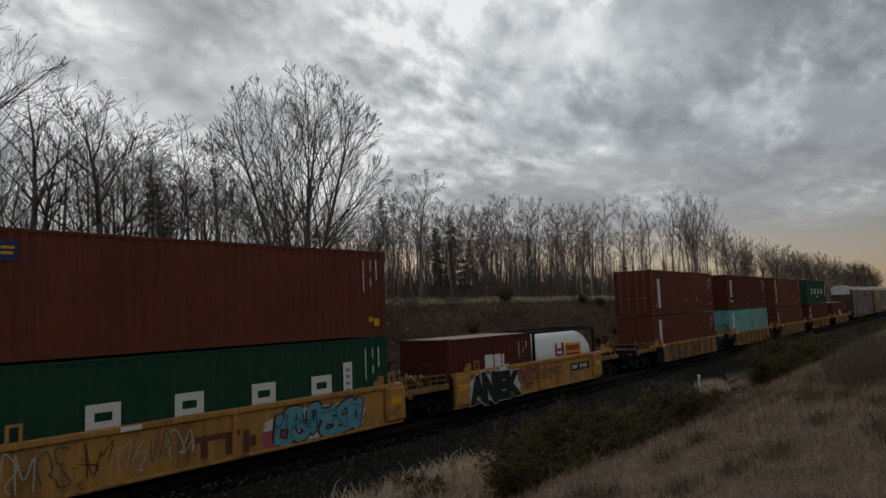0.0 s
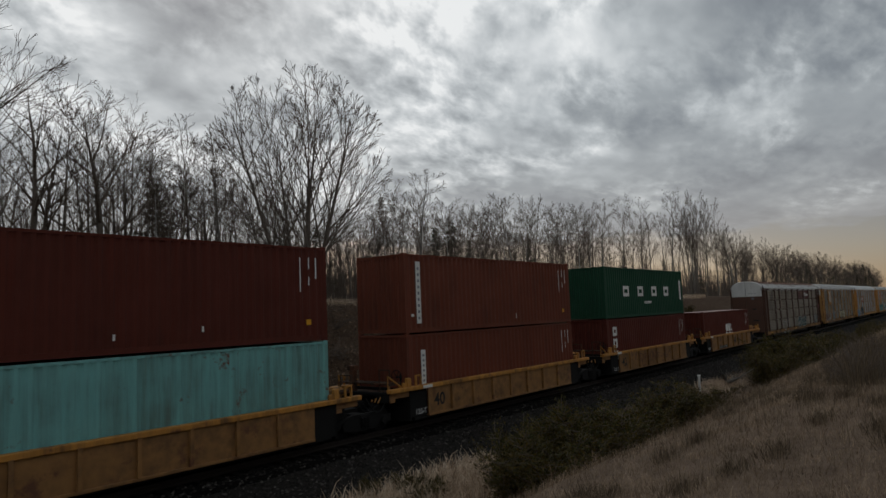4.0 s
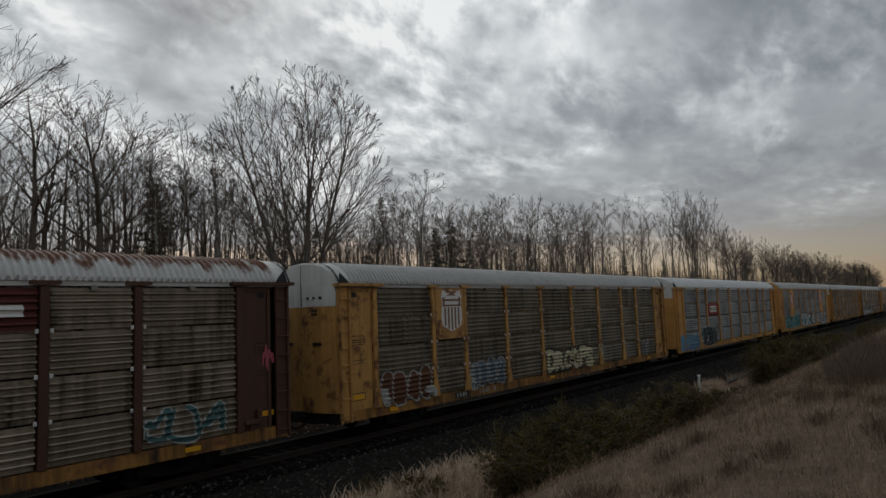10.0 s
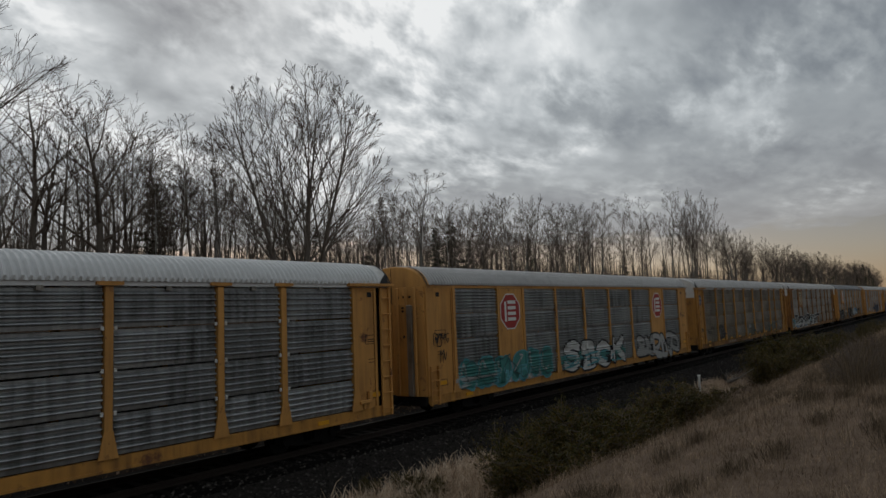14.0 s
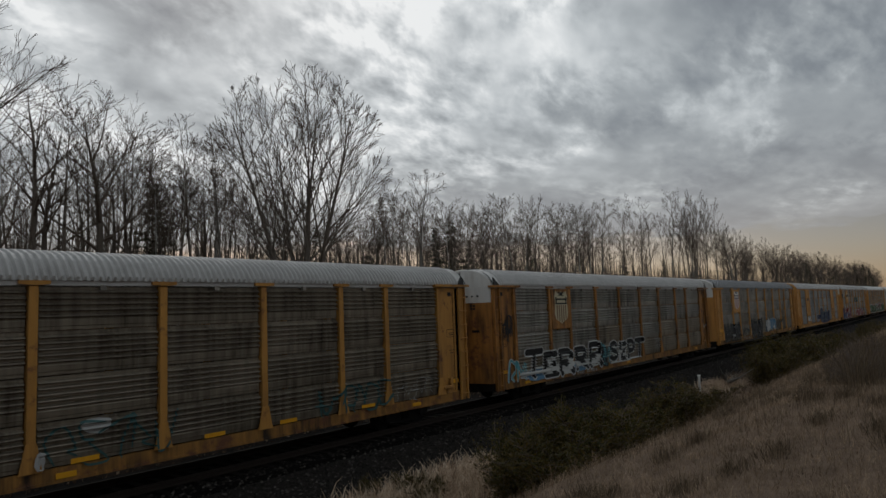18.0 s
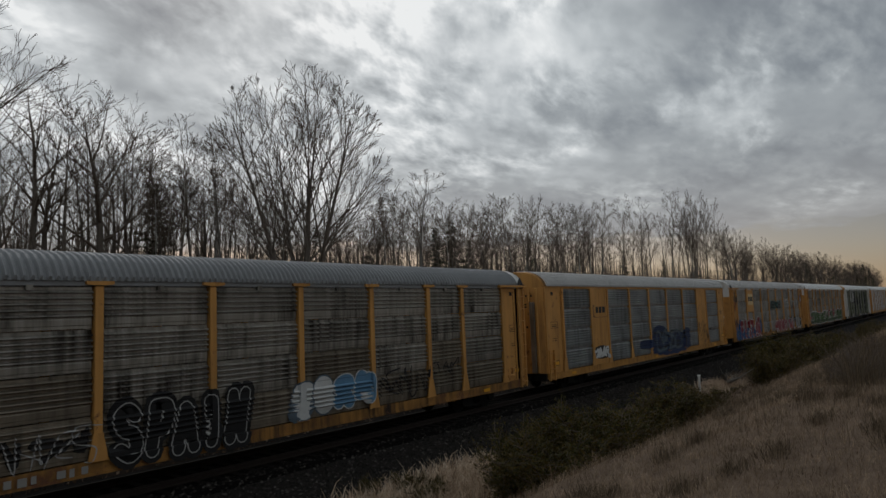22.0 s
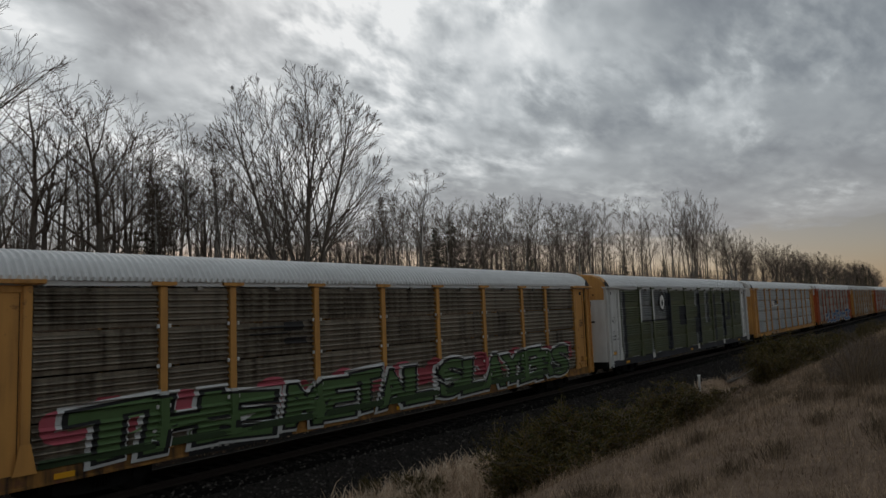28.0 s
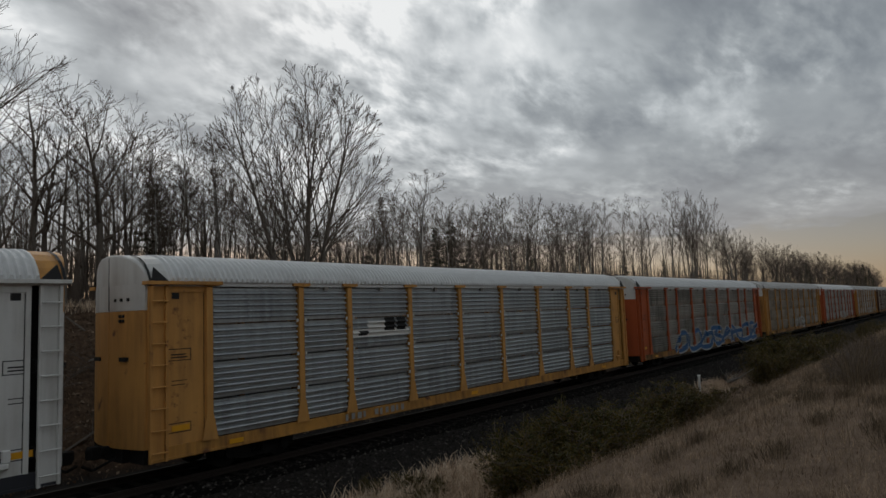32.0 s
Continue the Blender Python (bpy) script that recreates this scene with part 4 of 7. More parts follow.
        for x in (2.2, 12.9, 24.4):
            lay("reflector", shell("reflector", AMBER, [(0, 0.42, -0.085, -0.075, 0.72, 0.84)]), x)
    tagged(car, label, "rail car", "train cars")
    SIDES[car.name] = (screen, flush, 0.02 if brackets and not flush else 0.0)
    return car


# ---- intermodal containers ----
def container_side(L, H, material):
    """A long side with upright corrugations, between its rails."""
    def make():
        pts, x, k = [(0.1, 0.0)], 0.2, 0
        n = int((L - 0.4) / 0.278)
        pitch = (L - 0.4) / n
        for i in range(n):
            x = 0.2 + i * pitch
            pts += [(x, 0.0), (x + 0.28 * pitch, 0.0), (x + 0.5 * pitch, 0.036), (x + 0.78 * pitch, 0.036)]
        pts += [(L - 0.2, 0.0), (L - 0.1, 0.0)]
        verts = [(a, b, z) for a, b in pts for z in (0.16, H - 0.1)]
        faces = [(2 * i, 2 * i + 2, 2 * i + 3, 2 * i + 1) for i in range(len(pts) - 1)]
        return pydata("side_wall", verts, faces, material)
    return cached(("cside", L, H, material.name), make)


def container_end(W, H, material):
    def make():
        pts, n = [(0.0, -W / 2 + 0.08)], 9
        pitch = (W - 0.3) / n
        for i in range(n):
            y = -W / 2 + 0.15 + i * pitch
            pts += [(0.0, y), (0.0, y + 0.3 * pitch), (0.045, y + 0.5 * pitch), (0.045, y + 0.8 * pitch)]
        pts += [(0.0, W / 2 - 0.15), (0.0, W / 2 - 0.08)]
        verts = [(a, b, z) for a, b in pts for z in (0.16, H - 0.1)]
        faces = [(2 * i, 2 * i + 1, 2 * i + 3, 2 * i + 2) for i in range(len(pts) - 1)]
        return pydata("end_wall", verts, faces, material)
    return cached(("cend", W, H, material.name), make)


def door_end(parent, H, material):
    for s in (-1, 1):
        lo, hi = (-1.07, -0.01) if s < 0 else (0.01, 1.07)
        leaf = put("door_leaf", cached(("leaf", H, s, material.name), lambda: mesh_of(boxes((0.0, 0.05, lo, hi, 0.17, H - 0.11), *[(-0.02, 0.0, lo + 0.06, hi - 0.06, z, z + 0.3) for z in (0.35, 0.95, 1.55, 2.15)], bevel=0.01), "door_leaf", material)), parent)
        for f in (0.25, 0.72):
            y = lo + f * (hi - lo)
            put("lock_rod", cached(("lock", H), lambda: mesh_of(rod(boxes((-0.075, -0.03, -0.02, 0.02, 1.0, 1.06), (-0.075, -0.045, -0.02, 0.34, 1.05, 1.09)), (-0.05, 0, 0.1), (-0.05, 0, H - 0.08), 0.018, 6), "lock_rod", FADED_RED)), leaf, (0, y, 0))


def container(label, material, L=12.19, H=2.896, doors=False, name="shipping_container", roof_mat=None):
    c = new(name)
    W = 2.438
    posts = []
    for x in (0.0, L):
        for y in (-W / 2, W / 2):
            sx, sy = (1 if x == 0 else -1), (1 if y < 0 else -1)
            posts.append((min(x, x + 0.12 * sx), max(x, x + 0.12 * sx), min(y, y + 0.1 * sy), max(y, y + 0.1 * sy), 0.1, H - 0.1))
    frame_rows = [(0.1, L - 0.1, -W / 2, -W / 2 + 0.06, 0.03, 0.17), (0.1, L - 0.1, W / 2 - 0.06, W / 2, 0.03, 0.17), (0.1, L - 0.1, -W / 2, -W / 2 + 0.06, H - 0.1, H - 0.03), (0.1, L - 0.1, W / 2 - 0.06, W / 2, H - 0.1, H - 0.03),
                  (0.0, 0.1, -W / 2 + 0.1, W / 2 - 0.1, 0.03, 0.17), (L - 0.1, L, -W / 2 + 0.1, W / 2 - 0.1, 0.03, 0.17), (0.0, 0.1, -W / 2 + 0.1, W / 2 - 0.1, H - 0.12, H - 0.03), (L - 0.1, L, -W / 2 + 0.1, W / 2 - 0.1, H - 0.12, H - 0.03)]
    key = (L, H, material.name)
    put("frame", cached(("cframe", key), lambda: mesh_of(boxes(*frame_rows, *posts), "frame", material)), c)
    put("floor", cached(("cfloor", key), lambda: mesh_of(boxes((0.1, L - 0.1, -1.15, 1.15, 0.1, 0.16)), "floor", material)), c)
    def roof():
        pts = [(0.1 + (L - 0.2) * i / 120, (0.0, 0.0, -0.02, -0.02)[i % 4]) for i in range(121)]
        verts = [(x, y, H - 0.035 + z) for x, z in pts for y in (-W / 2 + 0.05, W / 2 - 0.05)]
        return pydata("roof", verts, [(2 * i, 2 * i + 2, 2 * i + 3, 2 * i + 1) for i in range(120)], roof_mat or material)
    put("roof", cached(("croof", key, roof_mat is None), roof), c)
    for x in (0.0, L - 0.178):
        for y in (-W / 2 - 0.004, W / 2 - 0.158):
            for z in (0.0, H - 0.118):
                put("corner_casting", cached(("cast", material.name), lambda: mesh_of(boxes((0, 0.178, 0, 0.162, 0, 0.118), bevel=0.012), "corner_casting", material)), c, (x - (0.004 if x == 0 else -0.004), y, z))
    put("side_wall", container_side(L, H, material), c, (0, -W / 2 + 0.01, 0))
    put("side_wall", container_side(L, H, material), c, (L, W / 2 - 0.01, 0), turn=180)
    if doors:
        door_end(c, H, material)
    else:
        put("end_wall", container_end(W, H, material), c, (0.02, 0, 0))
    put("end_wall", container_end(W, H, material), c, (L - 0.02, 0, 0), turn=180)
    tagged(c, label, "container", "containers on the train")
    return c


NEAR = -2.438 / 2 - 0.002          # near face of a container


def box_marks(c, L, H, right=True):
    """Small data lettering near one end, as bars."""
    bars("data_marks", [(L - 1.05, L - 1.01, 1.5, H - 0.35), (L - 0.72, L - 0.68, 2.2, H - 0.35), (L - 0.72, L - 0.68, 1.7, 1.95), (L - 0.45, L - 0.40, 1.9, H - 0.35)], CHALK, c, NEAR)
    bars("warning_label", [(L - 0.82, L - 0.64, 0.5, 0.66)], AMBER, c, NEAR)


def ring_mark(c, x, z, w, h, t, material, y=NEAR, name="logo_shape"):
    return bars(name, [(x, x + t, z, z + h), (x + w - t, x + w, z, z + h), (x + t, x + w - t, z, z + t), (x + t, x + w - t, z + h - t, z + h)], material, c, y)


def label_strip(c, x, z0, z1, w=0.42, dark=(0.05, 0.06, 0.09), n=8, y=NEAR):
    bars("name_strip", [(x, x + w, z0, z1)], CHALK, c, y)
    step = (z1 - z0) / (n + 1)
    for i in range(n):
        bars("letter_block", [(x + 0.3 * w, x + 0.7 * w, z0 + (i + 0.65) * step, z0 + (i + 1.1) * step)], GREY_INK, c, y - 0.004)


# ---- well cars ----
def well_car(label, left, right, deep=False, a=0.8, b=11.4, mat=None, chord=None):
    """A well car unit; its container's front end stands at x = 0. left, right: x of the ends of its top chords."""
    mat = mat or WELL_YELLOW
    car = new("well_car")
    plate_top = 1.5 if deep else 1.3
    for side, turn in ((-1, 0), (1, 180)):
        L = 12.19
        def lay(name, me, x=0.0, z=0.0, label=""):
            return put(name, me, car, (x, -1.47, z) if side < 0 else (L - x, 1.47, z), label, turn)
        cl, cr = chord or (left, right)
        lo, hi = (cl, cr) if side < 0 else (L - cr, L - cl)
        pa, pb = (a, b) if side < 0 else (L - b, L - a)
        lay("top_chord", cached(("chord", lo, hi, mat.name, deep), lambda: mesh_of(boxes((lo, hi, -0.07, 0.16, plate_top - 0.02, plate_top + 0.12), bevel=0.015), "top_chord", mat)))
        lay("side_plate", cached(("plate", pa, pb, mat.name, deep), lambda: mesh_of(boxes((pa, pb, 0.0, 0.05, 0.36, plate_top)), "side_plate", mat if deep else WELL_GRIMY)))
        if deep:
            for ex in (pa - 0.02, pb - 0.88):
                lay("end_plate", cached(("endp", mat.name), lambda: mesh_of(boxes((0, 0.9, -0.12, 0.0, 0.42, plate_top), bevel=0.03), "end_plate", mat)), ex)
                lay("reflector", cached(("wrefl",), lambda: mesh_of(boxes((0.2, 0.7, -0.13, -0.12, 0.95, 1.2)), "reflector", AMBER)), ex)
        lay("bottom_chord", cached(("bchord", pa, pb, mat.name), lambda: mesh_of(boxes((pa, pb, -0.03, 0.12, 0.30, 0.38), bevel=0.01), "bottom_chord", mat if deep else WELL_GRIMY)))
        n = 2 if deep else 8
        for i in range(1, n):
            lay("stiffener", cached(("stiff", mat.name, deep), lambda: mesh_of(prism(bmesh.new(), [(-0.05, 0.38), (0.05, 0.38), (0.05, plate_top), (-0.05, plate_top)], -0.09, 0.0), "stiffener", mat if deep else WELL_GRIMY)), pa + (pb - pa) * i / n)
        for x in (lo + 1.0, hi - 1.0):
            lay("end_bracket", cached(("brk", mat.name, deep), lambda: mesh_of(boxes((-0.12, 0.1, -0.02, 0.12, plate_top + 0.1, plate_top + 0.42), (-0.32, -0.12, 0.0, 0.08, plate_top + 0.1, plate_top + 0.28), bevel=0.02), "end_bracket", mat)), x)
            lay("grab_rail", cached(("grab", mat.name, deep), lambda: mesh_of(boxes((0.3, 0.36, -0.04, 0.02, plate_top + 0.1, plate_top + 0.5), (0.55, 0.61, -0.04, 0.02, plate_top + 0.1, plate_top + 0.5), (0.36, 0.55, -0.04, 0.02, plate_top + 0.44, plate_top + 0.5)), "grab_rail", mat)), x)
        lay("chord_tag", cached(("ctag",), lambda: mesh_of(boxes((0, 0.5, -0.08, -0.07, 1.3, 1.41)), "chord_tag", CHALK)), 0.45 if not deep else 3.0, 0.0 if not deep else 0.2)
    for x in (-0.14, 12.25):
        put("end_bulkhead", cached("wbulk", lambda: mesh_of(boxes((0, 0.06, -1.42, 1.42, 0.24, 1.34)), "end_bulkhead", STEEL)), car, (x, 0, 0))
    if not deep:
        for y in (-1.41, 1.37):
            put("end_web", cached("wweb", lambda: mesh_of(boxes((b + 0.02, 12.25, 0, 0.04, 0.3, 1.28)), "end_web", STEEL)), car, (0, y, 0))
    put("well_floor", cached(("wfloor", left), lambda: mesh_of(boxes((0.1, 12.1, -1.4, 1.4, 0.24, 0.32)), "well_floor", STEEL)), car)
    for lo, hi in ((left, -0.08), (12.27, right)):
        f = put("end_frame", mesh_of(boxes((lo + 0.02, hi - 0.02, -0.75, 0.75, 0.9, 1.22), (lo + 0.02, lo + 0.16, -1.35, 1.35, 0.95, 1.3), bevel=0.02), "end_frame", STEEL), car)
        mid = left if lo < 0 else right
        put("drawbar", mesh_of(boxes((mid - 0.4, mid + 0.35, -0.22, 0.22, 0.78, 1.0), bevel=0.04), "drawbar", STEEL), f)
        put("deck_plate", mesh_of(boxes((lo + 0.1, hi - 0.12, -1.28, 1.28, 1.22, 1.25), bevel=0.008), "deck_plate", DECK), f)
        for y in (-1.38, 1.28):
            put("edge_beam", mesh_of(boxes((lo + 0.06, hi - 0.05, y, y + 0.1, 1.08, 1.28), (lo + 0.06, lo + 0.3, y - 0.02, y + 0.1, 0.96, 1.08), bevel=0.015), "edge_beam", WELL_GRIMY), f)
        # raised gratings: one across the car at its end, one along it
        w = hi - lo
        xa = lo + 0.12 if lo < 0 else hi - 0.72
        rows = [(xa + 0.1 * k, xa + 0.1 * k + 0.05, -1.3, 1.3, 1.56, 1.6) for k in range(6)] + [(xa, xa + 0.55, y, y + 0.04, 1.52, 1.56) for y in (-1.3, -0.45, 0.4, 1.26)]
        put("cross_grating", mesh_of(boxes(*rows), "cross_grating", DECK), f)
        xb0, xb1 = (xa + 0.62, hi - 0.1) if lo < 0 else (lo + 0.1, xa - 0.06)
        if xb1 - xb0 > 0.4:
            put("long_grating", mesh_of(boxes(*[(xb0, xb1, -0.75 + 0.1 * k, -0.7 + 0.1 * k, 1.56, 1.6) for k in range(6)], (xb0, xb0 + 0.04, -0.75, -0.2, 1.52, 1.56), (xb1 - 0.04, xb1, -0.75, -0.2, 1.52, 1.56)), "long_grating", DECK), f)
            bm = bmesh.new()
            rod(bm, (xb0, -1.25, 1.62), (xb1, -1.25, 1.62), 0.02, 6)
            rod(bm, (xb0, -1.25, 1.44), (xb1, -1.25, 1.44), 0.02, 6)
            for k in range(max(2, int((xb1 - xb0) / 0.5)) + 1):
                x = xb0 + (xb1 - xb0) * k / max(2, int((xb1 - xb0) / 0.5))
                rod(bm, (x, -1.25, 1.24), (x, -1.25, 1.62), 0.02, 6)
            part("side_rail", bm, WELL_GRIMY, f)
        for y in (-1.28, 1.24):
            put("grating_post", mesh_of(boxes((xa, xa + 0.05, y, y + 0.04, 1.24, 1.52), (xa + 0.5, xa + 0.55, y, y + 0.04, 1.24, 1.52), (xa + 0.03, xa + 0.52, y, y + 0.04, 1.24, 1.28)), "grating_post", WELL_GRIMY), f)
        put("stand_box", mesh_of(boxes((xa + 0.1, xa + 0.3, 0.55, 0.8, 1.24, 2.0), (xa + 0.05, xa + 0.36, 0.5, 0.85, 2.0, 2.18), bevel=0.03), "stand_box", DECK), f)
        bm = bmesh.new()
        x = lo + 0.2 if lo < 0 else hi - 0.2
        for y in (-1.25, -0.75):
            rod(bm, (x, y, 1.24), (x, y, 2.05), 0.022, 6)
        rod(bm, (x, -1.25, 2.05), (x, -0.75, 2.05), 0.022, 6)
        part("hand_rail", bm, DECK, f)
    bm = bmesh.new()
    rod(bm, (right - 0.2, -0.75, 1.52), (right - 1.0, -0.75, 1.52), 0.17, 10)
    rod(bm, (right - 0.6, -0.75, 1.4), (right - 0.6, -0.75, 1.7), 0.1, 8)
    part("brake_cylinder", bm, mat, car)
    bm = bmesh.new()
    for k in range(4):
        rod(bm, (left - 0.25 + 0.1 * k, -1.1 + 0.25 * k, 1.0), (left + 0.3, -0.8 + 0.2 * k, 1.28 - 0.04 * k), 0.025, 6)
    rod(bm, (left + 0.05, -1.3, 1.35), (left + 0.05, -1.3, 1.85), 0.02, 6)
    rod(bm, (left + 0.05, -1.3, 1.85), (left + 0.75, -1.3, 1.4), 0.03, 6)
    part("brake_rigging", bm, mat, car)
    for k in range(3):
        bm = bmesh.new()
        y0 = -1.15 + 0.28 * k
        prev = Vector((left + 0.25, y0, 1.3))
        for j in range(1, 8):
            f = j / 7
            q = Vector((left + 0.25 - 1.0 * f, y0 + 0.1 * f, 1.3 - 0.55 * math.sin(f * math.pi) - 0.1 * f))
            rod(bm, prev, q, 0.022, 5)
            prev = q
        part("air_hose", bm, INK, car)
    bm = bmesh.new()
    for k in range(12):
        a, b = k * math.tau / 12, (k + 1) * math.tau / 12
        rod(bm, (left + 0.75, -1.05 + 0.25 * math.cos(a), 1.75 + 0.25 * math.sin(a)), (left + 0.75, -1.05 + 0.25 * math.cos(b), 1.75 + 0.25 * math.sin(b)), 0.016, 5)
    for k in range(3):
        a = k * math.tau / 6
        rod(bm, (left + 0.75, -1.05 + 0.25 * math.cos(a), 1.75 + 0.25 * math.sin(a)), (left + 0.75, -1.05 - 0.25 * math.cos(a), 1.75 - 0.25 * math.sin(a)), 0.012, 5)
    rod(bm, (left + 0.75, -1.05, 1.75), (left + 0.95, -1.05, 1.75), 0.03, 6)
    rod(bm, (left + 0.95, -1.05, 1.2), (left + 0.95, -1.05, 1.85), 0.03, 6)
    part("brake_wheel", bm, STEEL, car)
    tagged(car, label, "rail car", "train cars")
    return car

# ---- the train: each thing with its place along the train (x at 6 s) ----
RIDERS = []


def ride(ob, x, z=0.0):
    ob.location = (x + 6 * SPEED, TRACK, z)
    RIDERS.append((ob, x, z))
    return ob


W_Z, UP_Z = 0.325, 0.325 + 2.905


def build_wells():
    # two stand-alone cars with deep plain sides
    w = ride(well_car("yellow deep-sided well car with sprayed lettering", -2.6, 14.6, True, -0.6, 12.62, YELLOW_DEEP, (-0.6, 12.62)), -77.95)
    truck(w, 13.5), truck(w, -1.5)
    bars("logo_shape", [(4.86, 6.2, 0.9, 1.05), (5.05, 5.25, 0.5, 0.9), (5.75, 5.95, 0.47, 0.9), (6.3, 6.5, 0.42, 1.0), (6.52, 6.7, 0.55, 0.85)], SPRAY["rustbrown"], w, -1.475)
    blob(6.95, 10.9, 0.42, 1.32, "white", w, -1.474, 3, 40), blob(6.85, 8.0, 0.36, 0.9, "pink", w, -1.475, 5, 20)
    scrawl(6, 7.25, 10.75, 0.5, 1.25, "cyan", "rustbrown", w, -1.478, 3, 0.2)
    scrawl(6, 7.3, 10.7, 0.55, 1.2, "blue", None, w, -1.5, 4, 0.03)
    for k, (col, at) in enumerate((("cream", 0.6), ("tealdark", 1.3), ("rustbrown", 2.2), ("silver", 3.0), ("tealdark", 3.7), ("cream", 4.3))):
        scrawl(2, at, at + 0.6, 0.6, 1.35, col, None, w, -1.478, 5 + k, 0.03)
    c = ride(container("dark green steel container with white lettering blocks", GREEN_BOX, 12.19, 2.896), -77.95, W_Z)
    for x in (2.36, 4.5, 6.76, 8.87):
        ring_mark(c, x, 1.24, 0.8, 0.6, 0.2, CHALK)
    label_strip(c, 10.16, 1.1, 2.15, 0.38, n=4)
    box_marks(c, 12.19, 2.896)
    c = ride(container("oxide red steel container, double-stacked", RED_BOX, 12.19, 2.896), -77.95, UP_Z)
    box_marks(c, 12.19, 2.896)
    bars("line_badge", [(0.55, 0.95, 2.16, 2.6)], BLUE_SIGN, c, NEAR)
    bars("badge_stripe", [(0.62, 0.85, 2.3, 2.36), (0.62, 0.88, 2.42, 2.48)], AMBER, c, NEAR - 0.004)
    bars("warning_label", [(11.6, 11.85, 0.35, 0.6)], AMBER, c, NEAR - 0.004)

    w = ride(well_car("yellow deep-sided well car with black and white sprayed letters", -2.5, 14.9, True, 0.05, 12.3, YELLOW_DEEP, (0.05, 13.9)), -62.5)
    truck(w, 13.9), truck(w, -1.4)
    blob(0.8, 4.45, 0.38, 1.46, "white", w, -1.597, 4, 40)
    piece("ANEK", 0.95, 4.25, 0.42, 1.36, "black", "white", w, -1.606, 8, 0.0, 0.085, line=0.03, spread=1.04)
    scrawl(3, 4.35, 5.9, 0.75, 1.35, "pink", "black", w, -1.6, 6, 0.07)
    bars("number_plate", [(9.1, 11.1, 0.88, 1.24)], INK, w, -1.476)
    number_bars(9.25, 0.96, 1.7, 0.2, 10, w, -1.481, CHALK)
    bars("data_marks", [(6.3, 8.3, 1.16, 1.2), (6.3, 8.1, 1.04, 1.08), (6.3, 8.2, 0.92, 0.96), (6.3, 7.4, 0.8, 0.84)], INK, w, -1.476)
    c = ride(container("maroon short container with white logo shape", MAROON_BOX, 6.06, 2.59, roof_mat=FADED_ROOF), -62.5, W_Z)
    bars("logo_shape", [(2.45, 3.05, 1.2, 1.82), (3.12, 3.62, 1.2, 1.8), (3.7, 3.85, 1.2, 1.78), (3.85, 4.2, 1.2, 1.34)], CHALK, c, NEAR)
    box_marks(c, 6.06, 2.59)
    build_tank()

    # five articulated units
    xs = (-41.92, -25.74, -9.9, 6.32, 22.48)
    for i, x in enumerate(xs):
        w = ride(well_car("yellow well car unit with ribbed side plates", -3.2 if i == 0 else -1.15, 14.9 if i == 4 else 13.3, chord=(-1.2, 14.6 if i == 4 else 13.3)), x)
        truck(w, -2.0)
        if i == 4:
            truck(w, 13.9)
        stencil("load_mark", "40", 6.42 if i in (0, 4) else 1.1, 0.62, 0.62, INK, w, -1.478 if i not in (4,) else -1.478, 0.012)
        if i:
            stencil("gauge_mark", "125-T", 0.15, 0.42, 0.26, CHALK, w, -1.40)
        put("gauge_plate", cached("gplate", lambda: mesh_of(boxes((-0.1, 0.79, -1.39, -1.36, 0.36, 1.28)), "gauge_plate", STEEL)), w)
        if i in (0, 4):
            bars("number_plate", [(2.3, 4.4, 0.4, 0.62)], INK, w, -1.5605)
            number_bars(2.4, 0.44, 1.9, 0.14, 10, w, -1.5645)
        if i == 3:
            scrawl(3, 3.3, 4.7, 0.5, 1.1, "rustbrown", None, w, -1.565, 2, 0.05)
            scrawl(3, 4.9, 6.3, 0.6, 1.1, "rustbrown", None, w, -1.565, 5, 0.05)
            scrawl(2, 7.0, 8.2, 0.6, 1.1, "rustbrown", None, w, -1.565, 7, 0.04)
    def stacked(x, bottom, top):
        ride(bottom, x, W_Z), ride(top, x, UP_Z)
    b = container("oxide red container with white name strip", RED_BOX)
    t = container("oxide red container with barred doors and name strip", RED_BOX, doors=True)
    label_strip(b, 0.95, 0.75, 2.6), label_strip(t, 1.05, 0.45, 2.3)
    bars("small_label", [(0.6, 0.78, 0.55, 0.65), (6.3, 6.37, 0.75, 0.95), (8.5, 8.57, 0.85, 1.05)], CHALK, t, NEAR)
    for c in (b, t):
        box_marks(c, 12.19, 2.896)
    stacked(-41.92, b, t)
    b = container("faded teal container, stained, with name strip", TEAL_BOX)
    t = container("maroon container with upright white letter blocks", MAROON_BOX)
    label_strip(b, 0.75, 0.9, 2.55, 0.55, n=7)
    for z in (0.85, 1.32, 1.8, 2.25):
        ring_mark(t, 0.75, z - 0.25, 0.5, 0.4 if z > 0.9 else 0.16, 0.14 if z > 0.9 else 0.07, CHALK)
    bars("small_label", [(0.4, 0.55, 0.75, 0.87), (5.6, 5.66, 0.35, 0.5), (7.9, 7.96, 0.45, 0.6)], CHALK, t, NEAR)
    box_marks(t, 12.19, 2.896)
    stacked(-25.74, b, t)
    b = container("oxide red container with slim white strip", RED_BOX)
    t = container("oxide red container with slim white strip", RED_BOX)
    label_strip(b, 0.75, 0.5, 2.3, 0.25, n=9), label_strip(t, 0.6, 0.35, 2.6, 0.25, n=9)
    bars("small_label", [(0.3, 0.45, 0.6, 0.7), (7.2, 7.25, 0.35, 0.55)], CHALK, t, NEAR)
    for c in (b, t):
        box_marks(c, 12.19, 2.896)
    stacked(-9.9, b, t)
